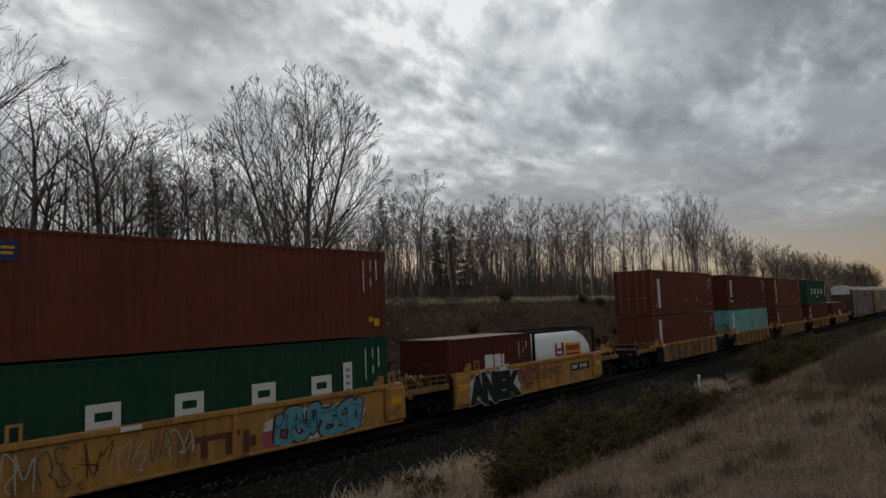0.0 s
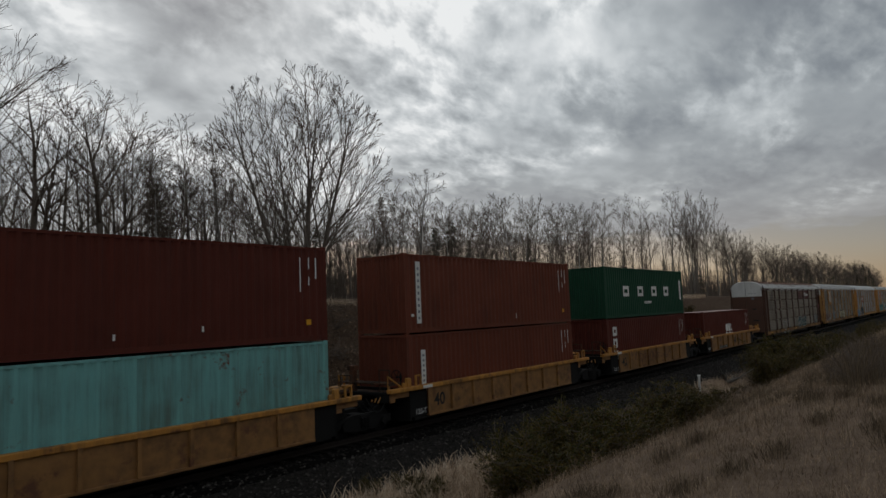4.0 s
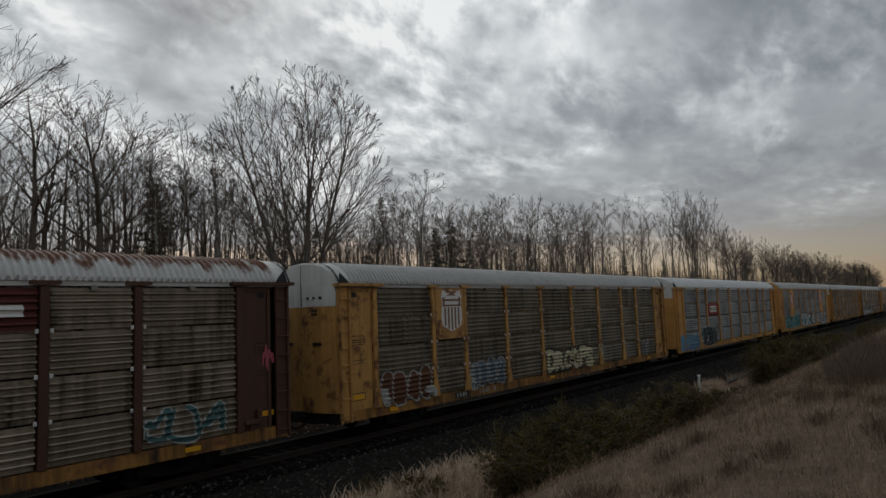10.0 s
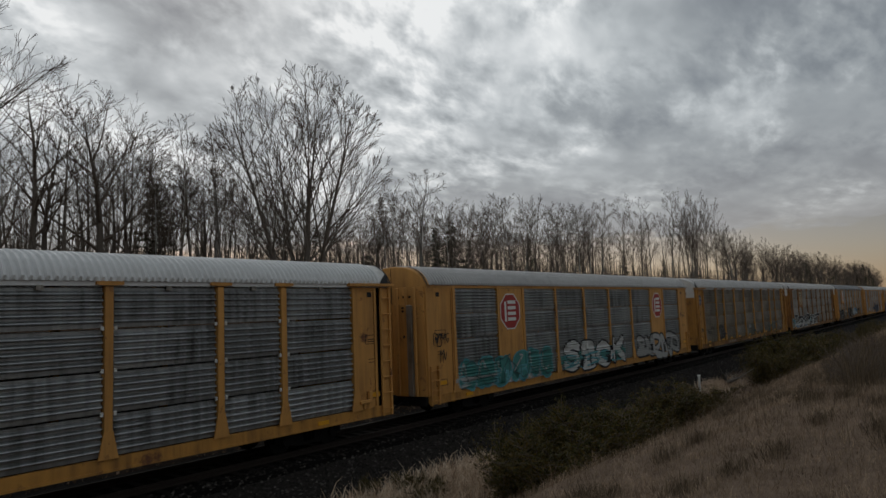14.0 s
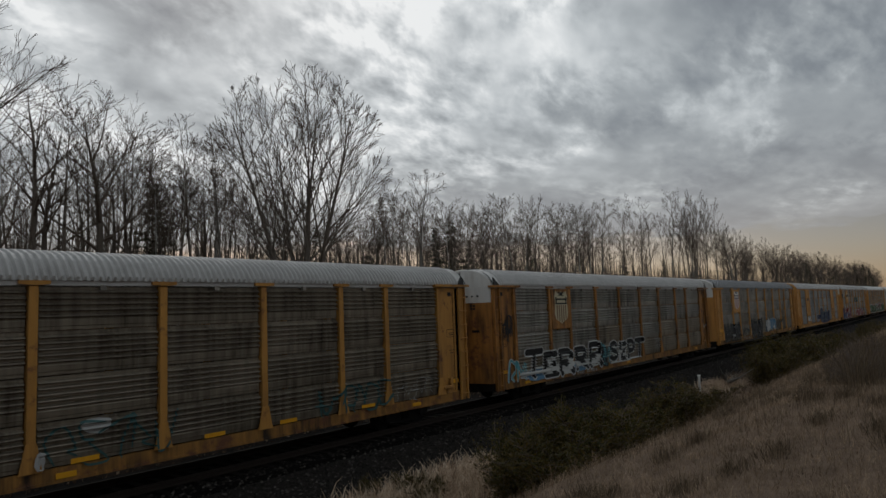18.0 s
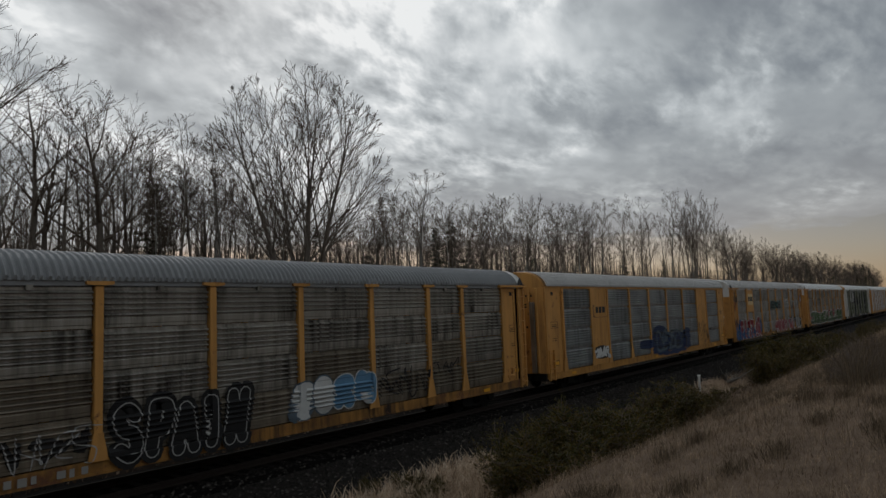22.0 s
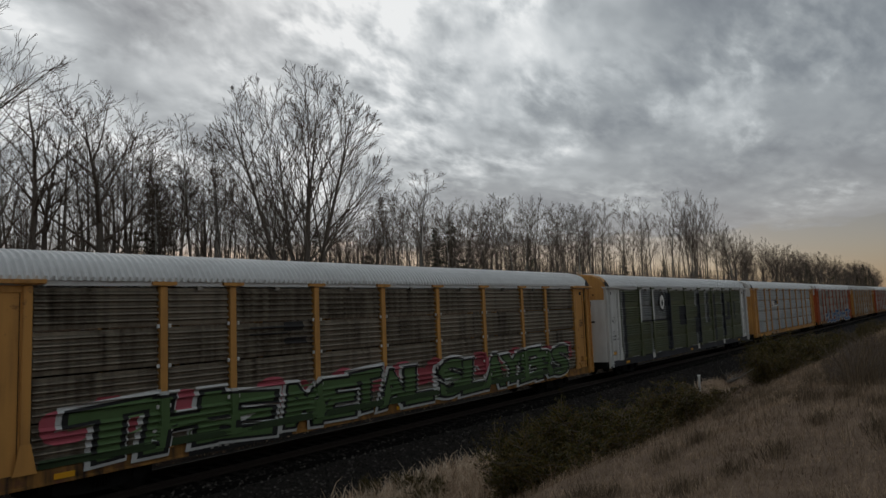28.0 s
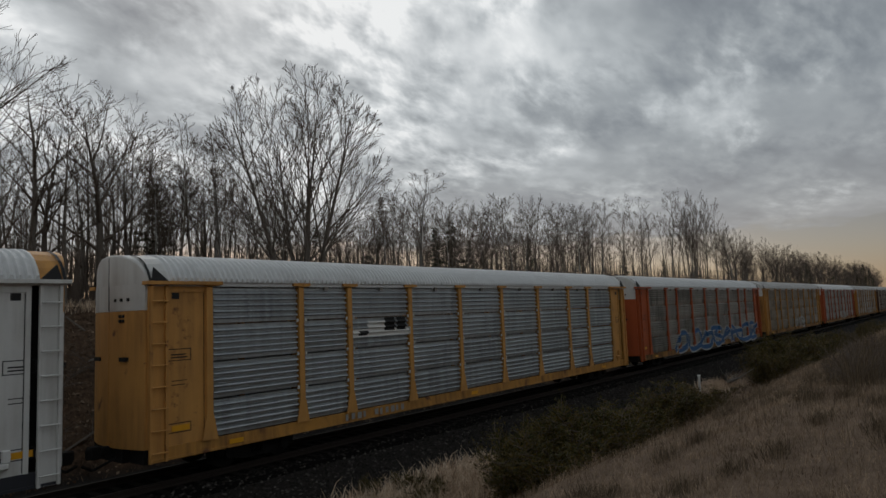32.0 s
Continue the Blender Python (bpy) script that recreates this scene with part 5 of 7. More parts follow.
    b = container("maroon container with upright white letter blocks", MAROON_BOX)
    t = container("dark green container with white letter blocks", GREEN_BOX)
    for z in (0.55, 1.2, 1.85):
        ring_mark(b, 0.7, z + 0.1, 0.52, 0.5, 0.16, CHALK)
    for x in (2.4, 4.5, 6.65, 8.7):
        ring_mark(t, x, 1.22, 0.82, 0.6, 0.19, CHALK)
    bars("web_mark", [(5.45 + 0.14 * i, 5.55 + 0.14 * i, 0.78, 0.93) for i in range(8)], CHALK, t, NEAR)
    label_strip(t, 11.55, 0.95, 2.25, 0.28, n=4)
    box_marks(b, 12.19, 2.896)
    stacked(6.32, b, t)
    c = ride(container("maroon container alone in a well, pale roof, white logo", MAROON_BOX, roof_mat=FADED_ROOF), 22.48, W_Z)
    bars("logo_shape", [(5.38, 5.98, 1.25, 1.82), (6.06, 6.52, 1.25, 1.82), (6.6, 6.77, 1.25, 1.82), (6.77, 7.0, 1.25, 1.4)], CHALK, c, NEAR)
    verts, faces = strip([(5.34 + 0.056 * i, 1.02 + 0.06 * math.sin(i * 0.45)) for i in range(31)], 0.24)
    flat("logo_wave", verts, faces, CHALK, c, "", NEAR)
    box_marks(c, 12.19, 2.896)


def build_tank():
    c = new("tank_container")
    L, H, W = 6.06, 2.59, 2.438
    rows = []
    for y in (-W / 2, W / 2 - 0.1):
        rows += [(0, L, y, y + 0.1, 0, 0.14), (0, L, y, y + 0.1, H - 0.12, H), (0, 0.12, y, y + 0.1, 0.14, H - 0.12), (L - 0.12, L, y, y + 0.1, 0.14, H - 0.12)]
    for x in (0, L - 0.1):
        rows += [(x, x + 0.1, -W / 2 + 0.1, W / 2 - 0.1, 0, 0.14), (x, x + 0.1, -W / 2 + 0.1, W / 2 - 0.1, H - 0.12, H)]
    put("frame", mesh_of(boxes(*rows, bevel=0.01), "frame", STEEL), c)
    verts, faces = [], []
    n = 36
    prof = [(0.12, 0.0), (0.14, 0.6), (0.22, 0.95), (0.42, 1.13), (0.62, 1.16), (L - 0.62, 1.16), (L - 0.42, 1.13), (L - 0.22, 0.95), (L - 0.14, 0.6), (L - 0.12, 0.0)]
    for x, r in prof:
        verts += [(x, r * math.cos(k * math.tau / n), 1.30 + r * math.sin(k * math.tau / n)) for k in range(n)]
    for i in range(len(prof) - 1):
        for k in range(n):
            faces.append((i * n + k, (i + 1) * n + k, (i + 1) * n + (k + 1) % n, i * n + (k + 1) % n))
    put("tank_shell", pydata("tank_shell", verts, faces, TANK_WHITE, True), c)
    bars("logo_shape", [(2.05, 2.2, 1.3, 1.95), (2.25, 2.6, 1.3, 1.42), (2.25, 2.6, 1.55, 1.68), (2.65, 2.85, 1.3, 1.95)], SPRAY["red"], c, -1.165)
    bars("logo_plate", [(2.96, 4.6, 1.25, 1.88)], AMBER, c, -1.165)
    bars("logo_bar", [(3.1, 4.45, 1.52, 1.76)], RED_SIGN, c, -1.17), bars("logo_bar", [(3.05, 4.5, 1.3, 1.4)], RED_SIGN, c, -1.17)
    tagged(c, "white tank container in a dark steel frame", "container", "containers on the train")
    ride(c, -56.2, W_Z)


A0, A_STEP = 39.45, 29.56


def build_racks():
    G = -1.448           # plane of paint on the screens
    def rack(i, *args, **kw):
        return ride(autorack(*args, **kw), A0 + A_STEP * i)

    def sign(car, bay, z0, z1, mat, inset=0.12, y=-1.47):
        xa, xb = POSTS[bay] + inset, POSTS[bay + 1] - inset
        put("sign_plate", mesh_of(boxes((xa, xb, y, -1.36, z0, z1)), "sign_plate", mat), car)
        return xa, xb, y - 0.004

    def shield(car, x0, x1, z0, z1, y, face=CHALK, band=BLUE_SIGN, stripe=RED_SIGN):
        m = (x0 + x1) / 2
        outline = [(x0 + 0.1, z1 - 0.02), (m - 0.12, z1 - 0.1), (m, z1), (m + 0.12, z1 - 0.1), (x1 - 0.1, z1 - 0.02), (x1, z1 - 0.28), (x1 - 0.05, z1 - 0.5), (x1 + 0.02, z0 + 0.5), (x1 - 0.08, z0 + 0.22), (m, z0), (x0 + 0.08, z0 + 0.22), (x0 - 0.02, z0 + 0.5), (x0 + 0.05, z1 - 0.5), (x0, z1 - 0.28)]
        mid = (z0 + z1) / 2
        flat("shield_rim", outline[::-1], [tuple(range(len(outline)))], face, car, "", y)
        inner = [(m + (px - m) * 0.92, mid + (pz - mid) * 0.92) for px, pz in outline]
        zb = z1 - 0.64
        top = [p for p in inner if p[1] > zb + 0.02]
        # the band: the part of the shield above its field
        top = sorted([p for p in top if p[0] <= m], key=lambda p: p[1]) + sorted([p for p in top if p[0] > m], key=lambda p: -p[1])
        ring = [(x0 + 0.05, zb)] + top + [(x1 - 0.05, zb)]
        flat("shield_band", ring[::-1], [tuple(range(len(ring)))], band, car, "", y - 0.004)
        w = (x1 - x0 - 0.12) / 11
        for k in range(5):
            xa = x0 + 0.06 + w * (1 + 2 * k)
            low = z0 + 0.06 + 0.3 * (abs(xa + w / 2 - m) / (x1 - x0) * 2) ** 1.5
            bars("shield_stripe", [(xa, xa + w, low, zb - 0.03)], stripe, car, y - 0.004)
        for z in (z1 - 0.36, z1 - 0.57):
            bars("letter_bar", [(x0 + 0.2, x1 - 0.2, z, z + 0.13)], face, car, y - 0.008)

    # brown, with a rusting roof
    c = rack(0, "brown autorack with grimy screens and rusting roof", BROWN, BROWN_PANEL, ROOF_RUST, BROWN, WHITE, sill_mat=SILL, tier_mats={(5, 3): OXIDE_PANEL, (6, 3): OXIDE_PANEL})
    bars("painted_logo", [(16.5, 18.1, 4.48, 4.62), (16.5, 18.1, 4.36, 4.385)], SPRAY["rustpale"], c, -1.479)
    bars("painted_logo", [(18.5, 19.0, 4.38, 4.43), (18.9, 19.15, 4.15, 4.62), (19.15, 19.35, 4.4, 4.62), (19.4, 20.75, 4.2, 4.45)], CHALK, c, -1.479)
    scrawl(4, 7.1, 9.5, 0.95, 1.7, "silver", None, c, G - 0.04, 2, 0.055)
    blob(9.6, 10.0, 1.0, 1.6, "silver", c, -1.53, 4, 9), scrawl(2, 12.55, 12.8, 1.05, 1.75, "silver", None, c, -1.53, 4, 0.05)
    scrawl(5, 14.3, 18.1, 1.0, 1.75, "tealdark", "silver", c, G - 0.04, 3, 0.17)
    scrawl(3, 23.4, 25.7, 1.1, 1.8, "tealdark", "silver", c, G - 0.04, 4, 0.12)
    scrawl(2, 26.75, 27.05, 2.55, 3.2, "pink", None, c, -1.4, 4, 0.05)
    bars("number_plate", [(6.9, 9.95, 0.5, 0.72)], INK, c, -1.4485)
    number_bars(7.15, 0.53, 2.64, 0.16, 11, c, -1.4525)

    # dark screens, lettered tag in cream
    c = rack(1, "yellow rusting autorack with dark screens and cream sprayed word", YELLOW_RUSTY, DARK_PANEL, ROOF_GREY, hood_mat=WHITE, plates=(1,))
    xa, xb, y = sign(c, 1, 2.95, 4.84, YELLOW_RUSTY)
    shield(c, 5.08, 6.33, 3.21, 4.8, y, CHALK, SPRAY["rustpale"], SPRAY["rustpale"])
    piece("DROOPS", 12.75, 17.4, 1.05, 1.9, "cream", "black", c, G - 0.04, 11, 0.0, 0.06, line=0.07)
    scrawl(2, 17.5, 18.5, 1.25, 1.85, "cream", None, c, G - 0.04, 12, 0.06)
    bubble("1431", 1.75, 4.45, 0.9, 2.0, "rustbrown", "silver", c, G - 0.032, 6, 0.52, 0.06)
    bubble("4215", 6.75, 9.15, 0.95, 2.0, "bluegrey", "silver", c, G - 0.034, 8, 0.55, 0.055, "silver")
    blob(4.35, 4.65, 0.95, 1.25, "silver", c, -1.53, 4, 14)
    scrawl(3, 23.85, 24.65, 0.95, 1.95, "silver", "black", c, G - 0.04, 17, 0.07)
    bars("number_plate", [(5.75, 6.6, 0.68, 0.92)], INK, c, -1.4485)
    number_bars(5.85, 0.72, 0.7, 0.16, 4, c, -1.4525), number_bars(7.3, 0.72, 1.2, 0.16, 6, c, -1.45)

    # blue-grey screens with a red placard and two pieces
    c = rack(2, "yellow autorack with grey screens, red placard, blue graffiti", YELLOW, BLUE_PANEL, ROOF_WHITE, hood_mat=WHITE, sill_mat=YELLOW_DEEP, tier_mats={(2, 2): RED_PANEL})
    ring_mark(c, 7.4, 3.16, 0.7, 0.5, 0.17, CHALK, -1.479, "painted_logo"), ring_mark(c, 8.16, 3.16, 0.7, 0.5, 0.17, CHALK, -1.479, "painted_logo")
    blob(0.45, 4.4, 0.7, 1.6, "blue", c, G - 0.024, 5, 34)
    bubble("4141", 0.5, 4.35, 0.7, 1.78, "skyblue", "silver", c, G - 0.03, 5, 0.42, 0.035, "cyan")
    bubble("1", 4.75, 5.6, 0.95, 1.9, "tealdark", "silver", c, G - 0.03, 6, 0.6, 0.04)
    blob(5.3, 8.4, 0.8, 1.95, "ink", c, G - 0.034, 13, 40)
    bubble("2543", 5.4, 8.4, 0.85, 2.15, "ink", "silver", c, G - 0.04, 13, 0.42, 0.035, "tealdark")
    number_bars(5.6, 0.7, 2.4, 0.16, 11, c, -1.45)

    # flush yellow sides, red octagons, teal pieces
    c = rack(3, "yellow flush-sided autorack with red octagon signs and teal graffiti", YELLOW, BLUE_PANEL, ROOF_GREY, hood_mat=YELLOW, flush=True, sill_mat=YELLOW_DEEP)
    for x, r in ((5.55, 0.78), (22.2, 0.78)):
        for name, k, mat, dy in (("sign_rim", 1.0, CHALK, 0), ("sign_rim", 0.93, RED_SIGN, -0.004)):
            flat(name, [(x + k * r * 1.05 * math.cos((j + 0.5) * math.tau / 8), 3.88 + k * r * 1.05 * math.sin((j + 0.5) * math.tau / 8)) for j in range(8)], [tuple(range(8))], mat, c, "", -1.426 + dy)
        bars("sign_letter_bar", [(x - 0.45, x - 0.3, 3.45, 4.3)] + [(x - 0.2, x + 0.42, 3.48 + 0.24 * k, 3.62 + 0.24 * k) for k in range(4)], CHALK, c, -1.434)
    blob(1.6, 9.0, 0.9, 1.75, "silver", c, G + 0.004, 3, 60)
    bubble("342531", 1.75, 8.9, 0.9, 2.2, "teal", "cyan", c, G, 3, 0.42, 0.06, "silver")
    scrawl(7, 2.1, 8.7, 1.1, 2.0, "tealdark", None, c, G - 0.2, 6, 0.05)
    blob(9.7, 17.1, 0.95, 1.9, "teal", c, G + 0.002, 17, 50)
    bubble("SBOK", 9.9, 17.0, 0.85, 2.25, "white", "black", c, G - 0.01, 17, 0.3, 0.09)
    scrawl(4, 10.2, 16.8, 1.0, 1.6, "cyan", None, c, G - 0.07, 18, 0.09)
    scrawl(6, 19.0, 25.6, 0.85, 1.9, "silver", "black", c, G - 0.01, 21, 0.3)
    scrawl(4, 0.35, 1.2, 2.75, 3.15, "black", None, c, -1.445, 2, 0.04), scrawl(2, 0.6, 1.1, 2.1, 2.6, "black", None, c, -1.445, 3, 0.04)

    c = rack(4, "dark yellow autorack with sooty screens and round badge", YELLOW_DEEP, DARK_PANEL, ROOF_GREY, hood_mat=WHITE, brackets=False)
    flat("round_badge", [(0.96 + 0.37 * math.cos(j * math.tau / 24), 4.09 + 0.38 * math.sin(j * math.tau / 24)) for j in range(24)], [tuple(range(24))], BLUE_SIGN, c, "", -1.394)
    flat("badge_face", [(0.96 + 0.26 * math.cos(j * math.tau / 24), 4.09 + 0.27 * math.sin(j * math.tau / 24)) for j in range(24)], [tuple(range(24))], BLUE_PANEL, c, "", -1.398)
    bars("badge_cross", [(0.72, 1.2, 4.05, 4.13), (0.92, 1.0, 3.84, 4.34)], BLUE_SIGN, c, -1.402)
    scrawl(3, 2.0, 2.85, 1.6, 1.95, "black", None, c, G - 0.02, 3, 0.07), scrawl(3, 3.0, 3.9, 1.9, 2.1, "black", None, c, G - 0.02, 4, 0.04)
    scrawl(2, 0.8, 1.35, 1.75, 2.1, "black", None, c, -1.4, 3, 0.08)
    blob(4.75, 6.45, 1.05, 2.15, "soot", c, G - 0.024, 4), scrawl(3, 4.9, 6.3, 1.2, 1.9, "silver", None, c, G - 0.03, 9, 0.025)
    scrawl(4, 9.6, 11.0, 1.2, 1.8, "silver", None, c, G - 0.03, 5, 0.04)
    scrawl(5, 12.7, 15.6, 0.95, 1.8, "tealdark", None, c, G - 0.03, 6, 0.05), blob(13.4, 14.1, 1.55, 1.9, "silver", c, G - 0.034, 3, 9), blob(12.45, 12.7, 0.95, 1.35, "silver", c, G - 0.05, 6, 9)
    scrawl(6, 20.1, 23.3, 0.95, 1.7, "tealdark", None, c, G - 0.03, 7, 0.07), scrawl(4, 23.7, 25.6, 1.0, 1.6, "silver", None, c, G - 0.03, 8, 0.02)
    for b in range(8):
        bars("sill_reflector", [(POSTS[b] + 0.5 + 0.3 * (b % 3), POSTS[b] + 1.1 + 0.3 * (b % 3), 0.98, 1.09)], AMBER, c, -1.432)
    number_bars(7.0, 0.7, 2.2, 0.16, 11, c, -1.45)

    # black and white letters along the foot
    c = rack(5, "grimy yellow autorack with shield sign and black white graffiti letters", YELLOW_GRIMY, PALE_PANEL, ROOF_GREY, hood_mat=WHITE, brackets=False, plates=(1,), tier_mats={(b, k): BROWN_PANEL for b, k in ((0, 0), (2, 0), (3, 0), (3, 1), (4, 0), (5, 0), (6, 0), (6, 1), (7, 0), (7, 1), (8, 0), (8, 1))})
    xa, xb, y = sign(c, 1, 2.95, 4.84, YELLOW_GRIMY)
    shield(c, 5.05, 6.3, 3.2, 4.75, y, SPRAY["cream"], INK, SPRAY["rustpale"])
    blob(1.7, 9.6, 0.8, 1.35, "white", c, G - 0.032, 4, 50), blob(2.4, 4.2, 0.75, 1.25, "skyblue", c, G - 0.036, 5, 20), blob(6.5, 8.0, 0.8, 1.2, "skyblue", c, G - 0.036, 6, 20)
    scrawl(2, 0.9, 2.2, 0.9, 1.7, "cyan", "white", c, G - 0.05, 5, 0.09)
    bubble("TERRR", 2.2, 9.7, 0.8, 2.05, "black", "white", c, G - 0.05, 23, 0.22, 0.065)
    blob(9.7, 10.6, 0.75, 1.9, "soot", c, G - 0.03, 7, 20), scrawl(2, 9.7, 10.7, 0.9, 1.9, "cyan", "black", c, G - 0.04, 5, 0.08)
    bubble("SEPT", 10.75, 15.3, 0.95, 2.0, "black", "white", c, G - 0.05, 29, 0.24, 0.065)
    bars("paint_bar", [(10.7, 13.2, 0.86, 0.94), (13.0, 14.6, 0.92, 0.99)], SPRAY["white"], c, G - 0.04)
    scrawl(3, 17.2, 18.15, 1.55, 1.85, "silver", None, c, G - 0.03, 5, 0.025), scrawl(3, 17.25, 18.0, 1.2, 1.45, "silver", None, c, G - 0.03, 6, 0.025)
    scrawl(3, 26.6, 27.4, 2.05, 2.4, "white", None, c, -1.4, 7, 0.035)
    scrawl(4, 0.75, 1.4, 2.7, 3.6, "soot", None, c, -1.4, 8, 0.07)
    number_bars(7.0, 0.66, 2.2, 0.14, 11, c, -1.45)

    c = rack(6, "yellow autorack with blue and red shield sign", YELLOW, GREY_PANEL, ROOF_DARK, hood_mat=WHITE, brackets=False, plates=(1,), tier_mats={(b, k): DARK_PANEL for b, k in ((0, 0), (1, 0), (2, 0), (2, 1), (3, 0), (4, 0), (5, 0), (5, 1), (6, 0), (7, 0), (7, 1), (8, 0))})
    xa, xb, y = sign(c, 1, 3.0, 4.84, YELLOW)
    shield(c, 5.08, 6.45, 3.23, 4.76, y)
    bubble("ROCKAS", 1.9, 6.3, 0.85, 2.1, "black", "black", c, G - 0.034, 31, 0.46, 0.1)
    bubble("ROCKAS", 1.95, 6.25, 0.9, 2.05, "black", "silver", c, G - 0.07, 31, 0.4, 0.03)
    scrawl(4, 6.85, 9.4, 1.05, 1.65, "soot", "black", c, G - 0.03, 12, 0.09)
    scrawl(5, 7.0, 9.5, 1.0, 1.7, "silver", None, c, G - 0.045, 14, 0.03)
    bubble("SPAIN", 9.8, 13.4, 0.68, 2.15, "black", "black", c, G - 0.05, 37, 0.5, 0.1)
    bubble("SPAIN", 9.85, 13.35, 0.74, 2.08, "black", "silver", c, G - 0.09, 37, 0.42, 0.03)
    bubble("41", 14.8, 16.6, 1.0, 2.2, "white", "bluegrey", c, G - 0.036, 8, 0.52, 0.045)
    bubble("53", 16.45, 18.3, 1.05, 2.2, "skyblue", "white", c, G - 0.09, 9, 0.5, 0.04)
    scrawl(5, 18.5, 21.0, 1.2, 2.1, "soot", None, c, G - 0.03, 16, 0.06), scrawl(3, 21.3, 22.8, 1.7, 2.2, "soot", None, c, G - 0.03, 17, 0.05)
    bars("warning_plate", [(0.85, 1.5, 1.6, 1.8)], AMBER, c, -1.41)
    number_bars(7.4, 0.7, 2.0, 0.18, 8, c, -1.45)

    # flush yellow sides with a bracketed mark
    c = rack(7, "yellow flush-sided autorack with blue sprayed patch", YELLOW, BLUE_PANEL, ROOF_GREY, hood_mat=YELLOW, flush=True, sill_mat=YELLOW_DEEP)
    bars("logo_shape", [(5.15, 5.45, 3.6, 3.92), (5.52, 5.82, 3.6, 3.92), (5.9, 6.25, 3.6, 3.92)], INK, c, -1.426)
    bars("logo_brackets", [(4.85, 4.9, 3.4, 4.0), (6.6, 6.65, 3.4, 4.0), (4.9, 5.0, 3.4, 3.46), (4.9, 5.0, 3.94, 4.0), (6.5, 6.6, 3.4, 3.46), (6.5, 6.6, 3.94, 4.0), (4.95, 6.5, 3.36, 3.375)], INK, c, -1.426)
    blob(4.75, 6.5, 1.2, 1.9, "black", c, -1.426, 6)
    scrawl(5, 4.85, 6.45, 1.3, 1.75, "white", None, c, -1.43, 8, 0.13)
    scrawl(3, 2.2, 4.2, 1.0, 1.7, "silver", None, c, G, 4, 0.04)
    blob(12.3, 19.5, 0.7, 2.1, "navy", c, -1.478, 9, 60), blob(12.6, 15.2, 1.4, 2.6, "navy", c, -1.481, 12, 30), blob(10.6, 12.7, 1.3, 1.85, "navy", c, -1.484, 13, 24), blob(18.0, 19.4, 1.5, 2.3, "navy", c, -1.487, 14, 20)
    scrawl(5, 12.9, 18.8, 1.1, 2.1, "soot", None, c, -1.49, 13, 0.12), scrawl(4, 13.2, 17.5, 1.2, 2.2, "bluegrey", None, c, -1.496, 14, 0.16)
    scrawl(2, 21.4, 23.1, 1.0, 2.5, "soot", None, c, -1.428, 15, 0.05), scrawl(2, 21.5, 23.0, 1.1, 2.4, "soot", None, c, -1.432, 18, 0.045)
    scrawl(7, 23.6, 25.2, 1.88, 2.05, "black", None, c, G - 0.03, 16, 0.04)
    bars("end_mark", [(27.36, 27.42, 2.58, 2.78), (27.46, 27.52, 2.58, 2.78)], CHALK, c, -1.4)

    # red lettered piece, yellow placard
    c = rack(8, "yellow autorack with pale placard and red graffiti", YELLOW, GREY_PANEL, ROOF_GREY, hood_mat=WHITE, brackets=False, plates=(1,))
    xa, xb, y = sign(c, 1, 2.95, 4.84, YELLOW)
    bars("placard", [(4.95, 6.45, 3.55, 4.5)], painted("pale_yellow_paint", (0.62, 0.46, 0.24), (0.3, 0.2, 0.1), 0.3), c, y)
    bars("logo_shape", [(5.0, 5.4, 3.85, 4.25), (5.47, 5.87, 3.85, 4.25), (5.95, 6.38, 3.85, 4.25)], INK, c, y - 0.004)
    blob(0.8, 2.3, 0.65, 1.5, "blue", c, -1.54, 16, 40), scrawl(3, 0.9, 2.3, 0.8, 2.2, "blue", None, c, -1.545, 16, 0.12), blob(2.0, 8.9, 0.7, 1.6, "blue", c, G - 0.026, 17, 50), blob(7.8, 9.2, 0.9, 2.2, "blue", c, G - 0.022, 18, 30)
    bubble("FISTOR", 2.1, 8.6, 0.72, 2.35, "red", "white", c, G - 0.04, 41, 0.4, 0.055, None, 0.02)
    blob(14.2, 19.5, 0.8, 1.95, "red", c, G - 0.036, 9, 40)
    bubble("5314", 14.4, 19.2, 0.85, 1.95, "crimson", "white", c, G - 0.04, 43, 0.4, 0.06)
    scrawl(4, 9.8, 13.6, 0.9, 1.8, "silver", None, c, G - 0.04, 18, 0.06)
    scrawl(6, 20.0, 25.6, 0.9, 2.0, "silver", "black", c, G - 0.04, 19, 0.16)
    bubble("RESCUE", 13.2, 16.8, 3.05, 3.75, "soot", "teal", c, G - 0.03, 20, 0.26, 0.03)
    scrawl(4, 18.6, 20.8, 3.1, 3.9, "white", None, c, G - 0.03, 22, 0.1), scrawl(4, 21.5, 25.0, 3.0, 3.7, "silver", None, c, G - 0.03, 25, 0.1)
    scrawl(2, 0.65, 1.45, 3.1, 4.65, "soot", None, c, -1.425, 26, 0.07), blob(0.85, 1.3, 3.1, 3.9, "orange", c, -1.422, 3, 18)
    scrawl(3, 0.75, 1.5, 1.8, 2.5, "orange", "soot", c, -1.425, 27, 0.09)
    flat("round_badge", [(26.8 + 0.42 * math.cos(j * math.tau / 20), 3.9 + 0.55 * math.sin(j * math.tau / 20)) for j in range(20)], [tuple(range(20))], BLUE_SIGN, c, "", -1.394)
    scrawl(2, 26.55, 27.05, 3.65, 4.15, "white", None, c, -1.399, 28, 0.06)
    blob(19.8, 22.3, 0.85, 1.9, "pink", c, G - 0.036, 19)

    # green letters with red halo
    c = rack(9, "yellow autorack with sooty screens, green and red graffiti", YELLOW, DARK_PANEL, ROOF_WHITE, hood_mat=WHITE)
